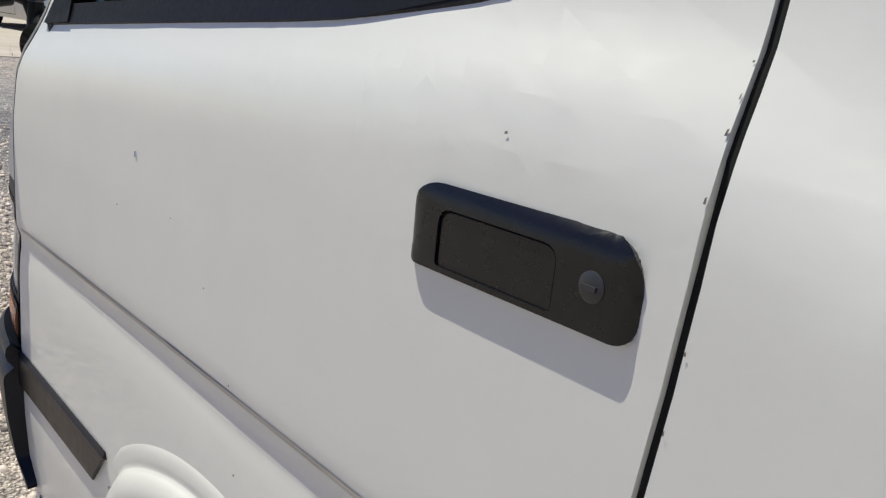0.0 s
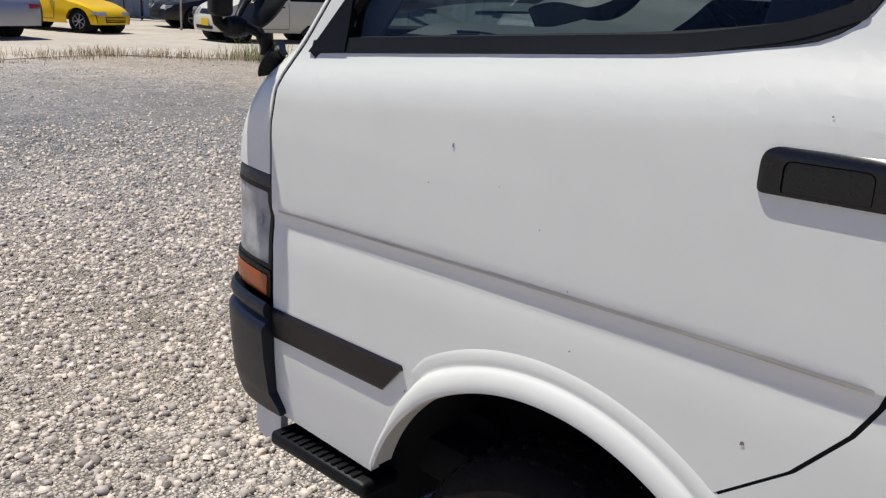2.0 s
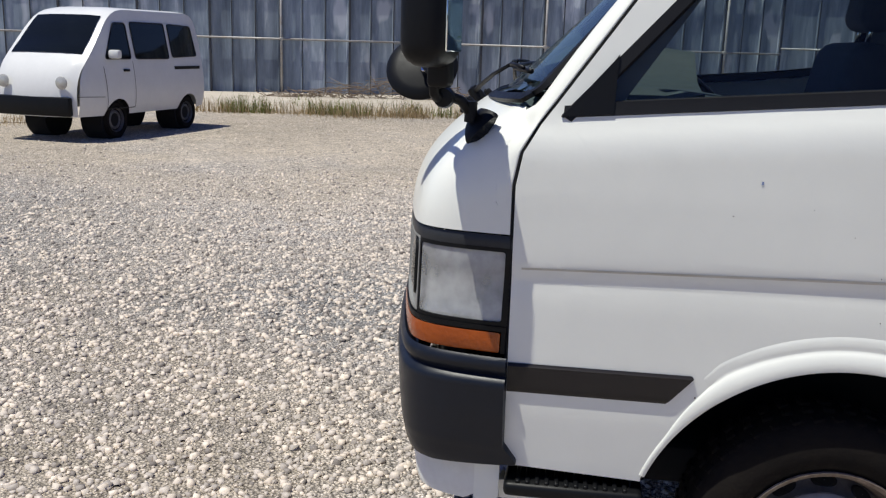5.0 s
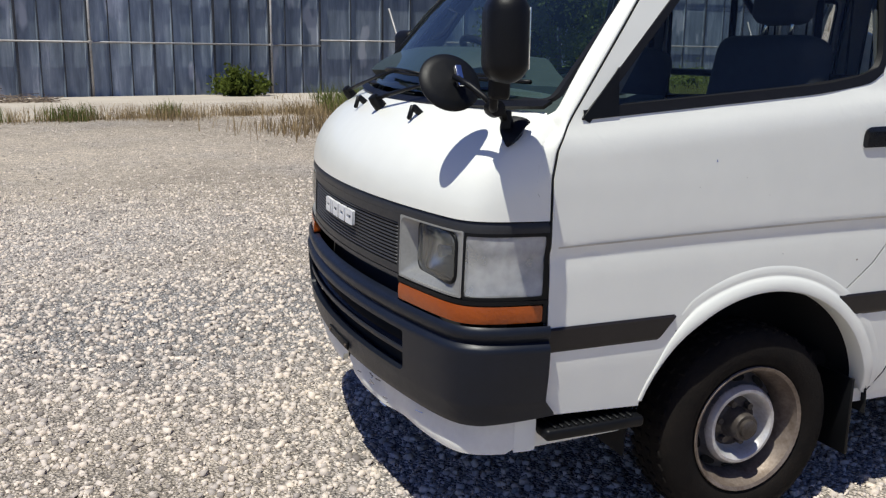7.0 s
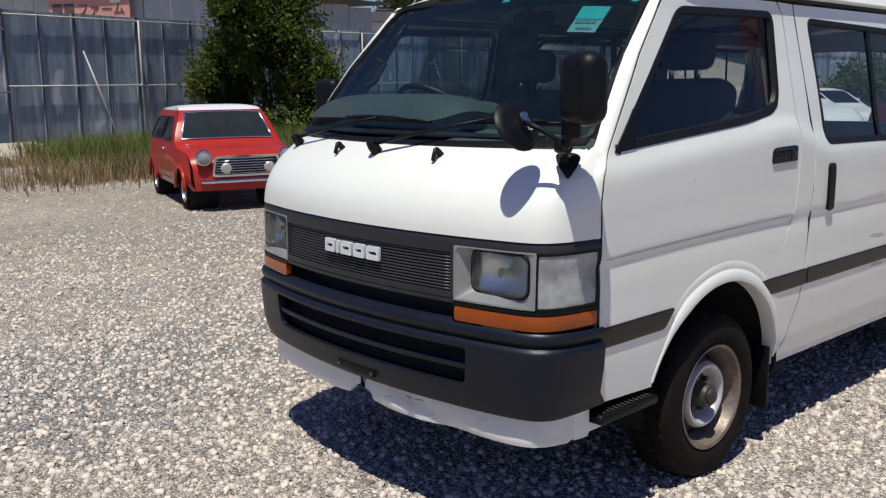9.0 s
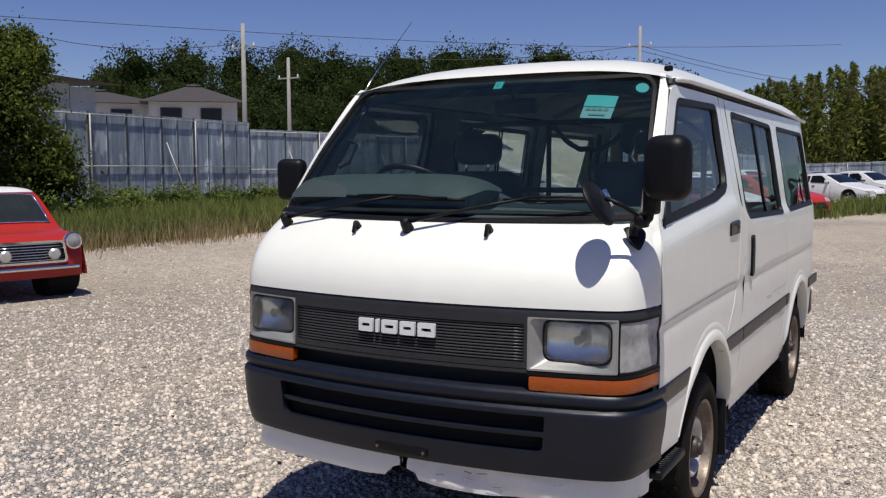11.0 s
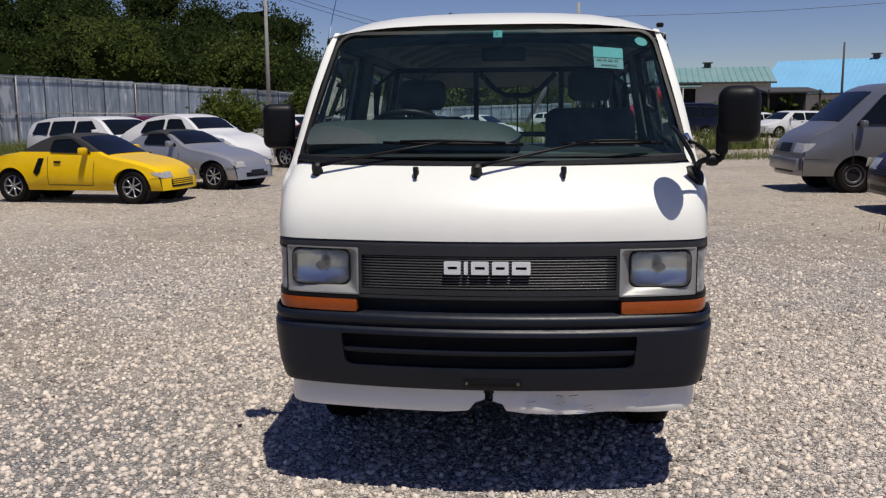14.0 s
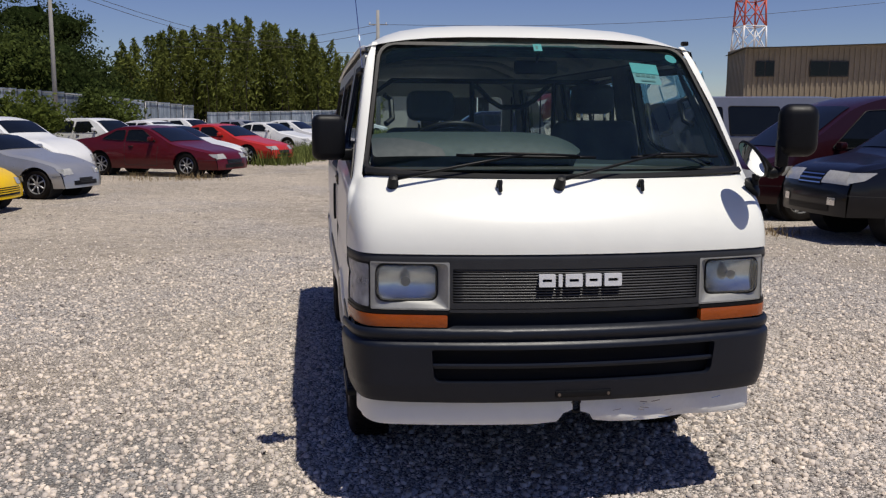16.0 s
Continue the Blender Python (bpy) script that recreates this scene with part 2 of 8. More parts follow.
def lathe(profile, seg=40, axis='X', bm=None):
    """Turn (radius, along) pairs round an axis."""
    bm = bm or bmesh.new()
    rings = []
    for r, s in profile:
        ring = []
        for k in range(seg):
            a = 2 * math.pi * k / seg
            c, d = r * math.cos(a), r * math.sin(a)
            ring.append(bm.verts.new((s, c, d) if axis == 'X' else (c, d, s)))
        rings.append(ring)
    for a, b in zip(rings, rings[1:]):
        for k in range(seg):
            bm.faces.new((a[k], a[(k + 1) % seg], b[(k + 1) % seg], b[k]))
    bmesh.ops.recalc_face_normals(bm, faces=bm.faces[:])
    return bm


def rounded(pts, radius, seg=5):
    """Round the corners of a polygon; radius one number or one for each corner."""
    out, n = [], len(pts)
    for i, p in enumerate(pts):
        r = radius[i] if isinstance(radius, (list, tuple)) else radius
        p, a, b = Vector(p), Vector(pts[i - 1]), Vector(pts[(i + 1) % n])
        if r <= 0:
            out.append(tuple(p))
            continue
        u, v = (a - p), (b - p)
        r = min(r, u.length * 0.48, v.length * 0.48)
        s, e = p + u.normalized() * r, p + v.normalized() * r
        for k in range(seg + 1):
            t = k / seg
            q = s * (1 - t) ** 2 + p * 2 * t * (1 - t) + e * t ** 2
            out.append(tuple(q))
    return out


def rrect(x0, z0, x1, z1, r, seg=5):
    return rounded([(x0, z0), (x1, z0), (x1, z1), (x0, z1)], r, seg)


def sheet(outline, holes, du, dv, fn, thick=0.0, bm=None):
    """Fill a flat outline with holes, cut it into a fine net, lay it on a curved surface fn(u, v) and turn its rims inwards."""
    bm2 = bmesh.new()
    for loop in [outline] + list(holes):
        vs = [bm2.verts.new((p[0], p[1], 0)) for p in loop]
        for i in range(len(vs)):
            bm2.edges.new((vs[i - 1], vs[i]))
    bmesh.ops.triangle_fill(bm2, use_beauty=True, use_dissolve=False, edges=bm2.edges[:], normal=(0, 0, 1))
    us = [v.co.x for v in bm2.verts]
    vs_ = [v.co.y for v in bm2.verts]
    for lo, hi, step, axis in ((min(us), max(us), du, 0), (min(vs_), max(vs_), dv, 1)):
        n = max(1, int(round((hi - lo) / step))) if step else 0
        for k in range(1, n):
            co, no = [0, 0, 0], [0, 0, 0]
            co[axis] = lo + (hi - lo) * k / n
            no[axis] = 1
            bmesh.ops.bisect_plane(bm2, geom=bm2.verts[:] + bm2.edges[:] + bm2.faces[:], dist=1e-5, plane_co=co, plane_no=no)
    for f in bm2.faces:
        if f.normal.z < 0:
            f.normal_flip()
    for v in bm2.verts:
        v.co = Vector(fn(v.co.x, v.co.y))
    bm2.normal_update()
    if thick:
        nrm = {v: v.normal.copy() for v in bm2.verts}
        edge = [e for e in bm2.edges if e.is_boundary]
        src = {v.co.copy().freeze(): v for e in edge for v in e.verts}
        r = bmesh.ops.extrude_edge_only(bm2, edges=edge)
        for v in [g for g in r["geom"] if isinstance(g, bmesh.types.BMVert)]:
            o = src.get(v.co.copy().freeze())
            if o:
                v.co -= nrm[o] * thick
    if bm is None:
        return bm2
    me = bpy.data.meshes.new("tmp")
    bm2.to_mesh(me)
    bm2.free()
    bm.from_mesh(me)
    bpy.data.meshes.remove(me)
    return bm


def flip(bm):
    bmesh.ops.reverse_faces(bm, faces=bm.faces[:])
    return bm


def mirror_x(bm):
    for v in bm.verts:
        v.co.x = -v.co.x
    return flip(bm)


def lerp_table(table, x):
    if x <= table[0][0]:
        return table[0][1]
    for (a, p), (b, q) in zip(table, table[1:]):
        if x <= b:
            return p + (q - p) * (x - a) / (b - a)
    return table[-1][1]


def smooth_table(table, x):
    """Like lerp_table, with rounded corners."""
    h = 0.02
    return (lerp_table(table, x - h) + 2 * lerp_table(table, x) + lerp_table(table, x + h)) / 4


# ---------------------------------------------------------------- ground
def gravel_material(name, stones, tones, sand, sandy):
    """Packed crushed stone: cells of stone in several tones, gap shade put into colour, sandy patches."""
    m = bpy.data.materials.new(name)
    m.use_nodes = True
    nt = m.node_tree
    b = nt.nodes["Principled BSDF"]
    b.inputs["Roughness"].default_value = 0.9
    b.inputs["Specular IOR Level"].default_value = 0.2
    geo = nt.nodes.new("ShaderNodeNewGeometry")
    warp = nt.nodes.new("ShaderNodeTexNoise")
    warp.inputs["Scale"].default_value = 55
    nt.links.new(geo.outputs["Position"], warp.inputs["Vector"])
    mixv = nt.nodes.new("ShaderNodeMix")
    mixv.data_type = 'VECTOR'
    mixv.inputs["Factor"].default_value = 0.014
    nt.links.new(geo.outputs["Position"], mixv.inputs["A"])
    nt.links.new(warp.outputs["Color"], mixv.inputs["B"])
    vor = nt.nodes.new("ShaderNodeTexVoronoi")
    vor.inputs["Scale"].default_value = stones
    nt.links.new(mixv.outputs["Result"], vor.inputs["Vector"])
    ramp = nt.nodes.new("ShaderNodeValToRGB")
    for i, (p, c) in enumerate(tones):
        e = ramp.color_ramp.elements[i] if i < 2 else ramp.color_ramp.elements.new(p)
        e.position, e.color = p, (*c, 1)
    sep = nt.nodes.new("ShaderNodeSeparateColor")
    nt.links.new(vor.outputs["Color"], sep.inputs[0])
    nt.links.new(sep.outputs[0], ramp.inputs[0])
    big = nt.nodes.new("ShaderNodeTexNoise")
    big.inputs["Scale"].default_value = 0.35
    big.inputs["Detail"].default_value = 6
    big.inputs["Roughness"].default_value = 0.6
    nt.links.new(geo.outputs["Position"], big.inputs["Vector"])
    mr = nt.nodes.new("ShaderNodeMapRange")
    mr.inputs["From Min"].default_value, mr.inputs["From Max"].default_value = 0.43, 0.64
    mr.inputs["To Max"].default_value = sandy
    nt.links.new(big.outputs[0], mr.inputs["Value"])
    fine = nt.nodes.new("ShaderNodeTexNoise")
    fine.inputs["Scale"].default_value = 90
    nt.links.new(geo.outputs["Position"], fine.inputs["Vector"])
    mx = nt.nodes.new("ShaderNodeMix")
    mx.data_type = 'RGBA'
    nt.links.new(mr.outputs[0], mx.inputs["Factor"])
    nt.links.new(ramp.outputs[0], mx.inputs["A"])
    sandmix = nt.nodes.new("ShaderNodeMix")
    sandmix.data_type = 'RGBA'
    sandmix.inputs["A"].default_value = (*sand, 1)
    sandmix.inputs["B"].default_value = (*[c * 0.7 for c in sand], 1)
    nt.links.new(fine.outputs[0], sandmix.inputs["Factor"])
    nt.links.new(sandmix.outputs["Result"], mx.inputs["B"])
    patch = nt.nodes.new("ShaderNodeTexNoise")
    patch.inputs["Scale"].default_value = 0.16
    patch.inputs["Detail"].default_value = 5
    nt.links.new(geo.outputs["Position"], patch.inputs["Vector"])
    pm = nt.nodes.new("ShaderNodeMapRange")
    pm.inputs["From Min"].default_value, pm.inputs["From Max"].default_value = 0.35, 0.68
    pm.inputs["To Min"].default_value, pm.inputs["To Max"].default_value = 1.12, 0.72
    nt.links.new(patch.outputs[0], pm.inputs["Value"])
    hsv = nt.nodes.new("ShaderNodeHueSaturation")
    nt.links.new(pm.outputs[0], hsv.inputs["Value"])
    nt.links.new(mx.outputs["Result"], hsv.inputs["Color"])
    mid = nt.nodes.new("ShaderNodeTexVoronoi")
    mid.inputs["Scale"].default_value = stones * 0.30
    nt.links.new(mixv.outputs["Result"], mid.inputs["Vector"])
    sep2 = nt.nodes.new("ShaderNodeSeparateColor")
    nt.links.new(mid.outputs["Color"], sep2.inputs[0])
    cl = nt.nodes.new("ShaderNodeTexNoise")
    cl.inputs["Scale"].default_value = 2.2
    cl.inputs["Detail"].default_value = 8
    cl.inputs["Roughness"].default_value = 0.75
    nt.links.new(geo.outputs["Position"], cl.inputs["Vector"])
    both_ = nt.nodes.new("ShaderNodeMath")
    both_.operation = 'MULTIPLY_ADD'
    nt.links.new(sep2.outputs[0], both_.inputs[0])
    both_.inputs[1].default_value = 0.5
    nt.links.new(cl.outputs[0], both_.inputs[2])
    cm = nt.nodes.new("ShaderNodeMapRange")
    cm.inputs["From Min"].default_value, cm.inputs["From Max"].default_value = 0.45, 1.05
    cm.inputs["To Min"].default_value, cm.inputs["To Max"].default_value = 0.72, 1.22
    nt.links.new(both_.outputs[0], cm.inputs["Value"])
    hsv3 = nt.nodes.new("ShaderNodeHueSaturation")
    nt.links.new(cm.outputs[0], hsv3.inputs["Value"])
    nt.links.new(hsv.outputs[0], hsv3.inputs["Color"])
    hsv = hsv3

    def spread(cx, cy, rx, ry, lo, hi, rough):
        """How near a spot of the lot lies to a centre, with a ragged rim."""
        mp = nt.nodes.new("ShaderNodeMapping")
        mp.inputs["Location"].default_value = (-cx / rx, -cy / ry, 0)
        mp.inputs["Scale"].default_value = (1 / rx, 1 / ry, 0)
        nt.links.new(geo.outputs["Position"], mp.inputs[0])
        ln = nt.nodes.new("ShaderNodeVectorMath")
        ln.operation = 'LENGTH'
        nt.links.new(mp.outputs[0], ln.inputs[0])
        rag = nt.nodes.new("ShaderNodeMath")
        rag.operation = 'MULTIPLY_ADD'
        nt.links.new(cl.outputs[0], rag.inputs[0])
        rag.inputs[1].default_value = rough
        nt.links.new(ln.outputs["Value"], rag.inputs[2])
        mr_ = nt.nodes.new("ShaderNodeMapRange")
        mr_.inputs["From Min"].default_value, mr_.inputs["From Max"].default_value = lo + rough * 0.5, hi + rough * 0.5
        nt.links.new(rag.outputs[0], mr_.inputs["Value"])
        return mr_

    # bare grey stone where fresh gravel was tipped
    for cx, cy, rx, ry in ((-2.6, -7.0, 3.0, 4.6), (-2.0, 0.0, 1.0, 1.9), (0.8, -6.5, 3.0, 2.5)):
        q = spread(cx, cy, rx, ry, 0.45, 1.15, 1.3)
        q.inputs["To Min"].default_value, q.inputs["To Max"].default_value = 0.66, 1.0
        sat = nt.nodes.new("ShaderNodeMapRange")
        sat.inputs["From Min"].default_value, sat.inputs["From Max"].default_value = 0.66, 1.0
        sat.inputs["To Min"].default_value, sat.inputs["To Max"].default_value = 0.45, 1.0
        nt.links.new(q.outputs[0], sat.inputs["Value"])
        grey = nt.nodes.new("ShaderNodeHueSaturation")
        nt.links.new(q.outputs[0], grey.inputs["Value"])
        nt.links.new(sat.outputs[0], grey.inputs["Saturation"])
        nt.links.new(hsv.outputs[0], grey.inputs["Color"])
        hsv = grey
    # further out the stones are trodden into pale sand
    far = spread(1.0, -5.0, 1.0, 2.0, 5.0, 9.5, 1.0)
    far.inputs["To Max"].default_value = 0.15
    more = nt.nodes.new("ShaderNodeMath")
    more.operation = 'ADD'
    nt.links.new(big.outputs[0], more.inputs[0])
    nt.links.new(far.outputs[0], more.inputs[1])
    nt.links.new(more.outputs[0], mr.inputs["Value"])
    # shade between the stones put into colour: darker away from each cell's centre
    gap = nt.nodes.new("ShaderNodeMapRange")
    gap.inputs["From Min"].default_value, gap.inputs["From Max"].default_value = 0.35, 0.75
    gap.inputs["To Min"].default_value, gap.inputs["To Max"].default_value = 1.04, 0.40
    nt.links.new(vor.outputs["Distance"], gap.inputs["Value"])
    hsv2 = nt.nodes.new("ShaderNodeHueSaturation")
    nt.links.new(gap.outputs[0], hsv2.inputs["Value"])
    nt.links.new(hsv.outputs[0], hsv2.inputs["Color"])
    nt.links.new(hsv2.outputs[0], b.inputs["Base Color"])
    bp = nt.nodes.new("ShaderNodeBump")
    bp.inputs["Strength"].default_value = 1.0
    bp.inputs["Distance"].default_value = 0.02
    bp.invert = True
    nt.links.new(vor.outputs["Distance"], bp.inputs["Height"])
    nt.links.new(bp.outputs[0], b.inputs["Normal"])
    return m


TONES = [(0.0, (0.20, 0.19, 0.185)), (1.0, (0.95, 0.87, 0.785)), (0.25, (0.47, 0.432, 0.40)), (0.55, (0.67, 0.60, 0.53)), (0.8, (0.84, 0.75, 0.668))]
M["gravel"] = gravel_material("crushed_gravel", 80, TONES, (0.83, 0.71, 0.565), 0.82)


def stone_material():
    m = mat("gravel_stone", (0.735, 0.668, 0.60), 0.85, color2=(0.56, 0.50, 0.445), vscale=40, spec=0.25)
    nt = m.node_tree
    b = nt.nodes["Principled BSDF"]
    src = b.inputs["Base Color"].links[0].from_socket
    geo = nt.nodes.new("ShaderNodeNewGeometry")
    ramp = nt.nodes.new("ShaderNodeValToRGB")
    for i, (p, c) in enumerate([(0.0, (0.27, 0.262, 0.265)), (1.0, (1.22, 1.18, 1.115)), (0.22, (0.66, 0.65, 0.65)), (0.55, (0.94, 0.92, 0.90)), (0.85, (1.09, 1.04, 0.98))]):
        e = ramp.color_ramp.elements[i] if i < 2 else ramp.color_ramp.elements.new(p)
        e.position, e.color = p, (*c, 1)
    nt.links.new(geo.outputs["Random Per Island"], ramp.inputs[0])
    mul = nt.nodes.new("ShaderNodeMix")
    mul.data_type = 'RGBA'
    mul.blend_type = 'MULTIPLY'
    mul.inputs["Factor"].default_value = 1.0
    nt.links.new(src, mul.inputs["A"])
    nt.links.new(ramp.outputs[0], mul.inputs["B"])
    nt.links.new(mul.outputs["Result"], b.inputs["Base Color"])
    return m


M["stone"] = stone_material()

bm = bmesh.new()
N = 60
gv = [[bm.verts.new((-600 + 1200 * i / N, -600 + 1200 * j / N, 0)) for i in range(N + 1)] for j in range(N + 1)]
for j in range(N):
    for i in range(N):
        bm.faces.new((gv[j][i], gv[j][i + 1], gv[j + 1][i + 1], gv[j + 1][i]))
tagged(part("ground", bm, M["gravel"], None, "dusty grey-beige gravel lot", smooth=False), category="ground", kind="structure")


def scatter(name, count, place, size, flat, material, label, category, seed):
    """Many small angular stones in one mesh."""
    r = np.random.RandomState(seed)
    xy = place(r, count)
    n = len(xy)
    cube = np.array([[-1, -1, -1], [1, -1, -1], [1, 1, -1], [-1, 1, -1], [-1, -1, 1], [1, -1, 1], [1, 1, 1], [-1, 1, 1]], float)
    quads = np.array([[4, 5, 6, 7], [0, 1, 5, 4], [1, 2, 6, 5], [2, 3, 7, 6], [3, 0, 4, 7]])
    v = cube[None] * (1 + r.uniform(-0.45, 0.25, (n, 8, 3)))
    s = size[0] + (size[1] - size[0]) * r.rand(n) ** 2.2
    v *= s[:, None, None] * np.stack([r.uniform(0.7, 1.3, n), r.uniform(0.7, 1.3, n), r.uniform(flat * 0.7, flat * 1.2, n)], 1)[:, None, :]
    a, b = r.uniform(0, 2 * np.pi, n), r.normal(0, 0.35, n)
    y2, z2 = v[..., 1] * np.cos(b)[:, None] - v[..., 2] * np.sin(b)[:, None], v[..., 1] * np.sin(b)[:, None] + v[..., 2] * np.cos(b)[:, None]
    x3, y3 = v[..., 0] * np.cos(a)[:, None] - y2 * np.sin(a)[:, None], v[..., 0] * np.sin(a)[:, None] + y2 * np.cos(a)[:, None]
    co = np.stack([x3 + xy[:, 0:1], y3 + xy[:, 1:2], z2 + (s * flat * r.uniform(0.1, 0.75, n))[:, None]], -1).reshape(-1, 3)
    faces = (quads[None] + (np.arange(n) * 8)[:, None, None]).reshape(-1)
    me = bpy.data.meshes.new(name)
    me.vertices.add(n * 8)
    me.vertices.foreach_set("co", co.ravel())
    me.loops.add(n * 20)
    me.loops.foreach_set("vertex_index", faces)
    me.polygons.add(n * 5)
    me.polygons.foreach_set("loop_start", np.arange(n * 5) * 4)
    me.update(calc_edges=True)
    me.validate()
    me.materials.append(material)
    return tagged(new(name, me), label, category, kind="stuff")


def lot(r, n):
    xy = []
    need = n
    while need > 0:
        p = np.stack([r.uniform(-7, 6.5, need * 2), r.uniform(-6.5, 7, need * 2)], 1)
        d = np.maximum(0, np.hypot(p[:, 0] - 0.3, p[:, 1] + 0.2) - 2.6)
        p = p[r.rand(len(p)) < np.exp(-d / 2.6)]
        xy.append(p[:need])
        need -= len(p[:need])
    return np.concatenate(xy)


def apron(r, n):
    """The lot further off, thinning out with distance."""
    d, a = 4.5 + 13.0 * r.rand(n) ** 1.25, r.uniform(radians(60), radians(262), n)
    p = np.stack([np.cos(a) * d, np.sin(a) * d], 1)
    return p[(p[:, 0] > -15.2) & (p[:, 1] > -12.2) & ~((p[:, 1] < -8.4) & (p[:, 0] < -8.8)) & ~((np.abs(p[:, 0]) < 0.9) & (p[:, 1] > 0) & (p[:, 1] < 4.4))]


scatter("gravel", 30000, apron, (0.005, 0.014), 0.62, M["stone"], "coarser loose gravel stones across the lot", "gravel", 6)
scatter("gravel", 120000, lot, (0.0034, 0.0132), 0.76, M["stone"], "loose crushed gravel stones in grey and beige", "gravel", 5)

# concrete strip along the fence and pad by the parked cars
M["concrete"] = mat("weathered_concrete", (0.53, 0.475, 0.40), 0.9, color2=(0.36, 0.315, 0.255), vscale=0.55, bump=0.3, bscale=30)


def slab(name, loop, h, label, slope=0.0):
    bm = bmesh.new()
    top = [bm.verts.new((x, y, h)) for x, y in loop]
    bot = [bm.verts.new((x + slope, y, -0.05)) for x, y in loop]
    bm.faces.new(top)
    for i in range(len(loop)):
        bm.faces.new((bot[i - 1], bot[i], top[i], top[i - 1]))
    bmesh.ops.recalc_face_normals(bm, faces=bm.faces[:])
    return tagged(part(name, bm, M["concrete"], None, label, smooth=False), category="pavement", kind="structure")


slab("pavement_1", [(-17.9, -8.6), (-15.3, -8.4), (-16.0, -4.0), (-17.2, 1.0), (-18.6, 5.5), (-22.0, 6.2), (-20.0, -2.0)], 0.24, "raised weathered concrete strip along the fence", 0.42)
slab("pavement_2", [(-16.6, -30), (-14.9, -8.6), (-11.2, -8.3), (-9.3, -10.2), (-8.3, -12.6), (-5.8, -14.0), (-3.0, -13.0), (6, -12.2), (6, -34)], 0.012, "pale worn concrete pad with a weedy edge")


# ---------------------------------------------------------------- fence
def fence_material():
    m = bpy.data.materials.new("galvanised_sheet")
    m.use_nodes = True
    nt = m.node_tree
    b = nt.nodes["Principled BSDF"]
    b.inputs["Roughness"].default_value = 0.55
    b.inputs["Metallic"].default_value = 0.15
    tc = nt.nodes.new("ShaderNodeNewGeometry")
    mp = nt.nodes.new("ShaderNodeMapping")
    mp.inputs["Scale"].default_value = (2.6, 2.6, 0.35)
    nt.links.new(tc.outputs["Position"], mp.inputs[0])
    n1 = nt.nodes.new("ShaderNodeTexNoise")
    n1.inputs["Scale"].default_value = 1.3
    n1.inputs["Detail"].default_value = 7
    n1.inputs["Roughness"].default_value = 0.68
    nt.links.new(mp.outputs[0], n1.inputs["Vector"])
    ramp = nt.nodes.new("ShaderNodeValToRGB")
    for i, (p, c) in enumerate([(0.28, (0.12, 0.150, 0.190)), (0.72, (0.66, 0.71, 0.76)), (0.48, (0.235, 0.285, 0.345)), (0.60, (0.34, 0.395, 0.46))]):
        e = ramp.color_ramp.elements[i] if i < 2 else ramp.color_ramp.elements.new(p)
        e.position, e.color = p, (*c, 1)
    nt.links.new(n1.outputs[0], ramp.inputs[0])
    oi = nt.nodes.new("ShaderNodeObjectInfo")
    mr = nt.nodes.new("ShaderNodeMapRange")
    mr.inputs["To Min"].default_value, mr.inputs["To Max"].default_value = 0.74, 1.10
    nt.links.new(oi.outputs["Random"], mr.inputs["Value"])
    hs = nt.nodes.new("ShaderNodeHueSaturation")
    nt.links.new(mr.outputs[0], hs.inputs["Value"])
    # pale bloom of old paint in upright blotches
    mp2 = nt.nodes.new("ShaderNodeMapping")
    mp2.inputs["Scale"].default_value = (1.5, 1.5, 0.62)
    nt.links.new(tc.outputs["Position"], mp2.inputs[0])
    n2 = nt.nodes.new("ShaderNodeTexNoise")
    n2.inputs["Scale"].default_value = 1.0
    n2.inputs["Detail"].default_value = 2.5
    nt.links.new(mp2.outputs[0], n2.inputs["Vector"])
    m2 = nt.nodes.new("ShaderNodeMapRange")
    m2.inputs["From Min"].default_value, m2.inputs["From Max"].default_value = 0.61, 0.66
    m2.inputs["To Max"].default_value = 0.75
    nt.links.new(n2.outputs[0], m2.inputs["Value"])
    bl = nt.nodes.new("ShaderNodeMix")
    bl.data_type = 'RGBA'
    bl.inputs["B"].default_value = (0.60, 0.63, 0.68, 1)
    nt.links.new(m2.outputs[0], bl.inputs["Factor"])
    nt.links.new(ramp.outputs[0], bl.inputs["A"])
    nt.links.new(bl.outputs["Result"], hs.inputs["Color"])
    nt.links.new(hs.outputs[0], b.inputs["Base Color"])
    return m


M["fence"] = fence_material()
M["pipe"] = mat("galvanised_pipe", (0.46, 0.47, 0.48), 0.5, metal=0.2, color2=(0.27, 0.23, 0.19), vscale=3)
M["fence_rib"] = mat("fence_rib_dark", (0.055, 0.06, 0.07), 0.7, vary=0.4, vscale=3)


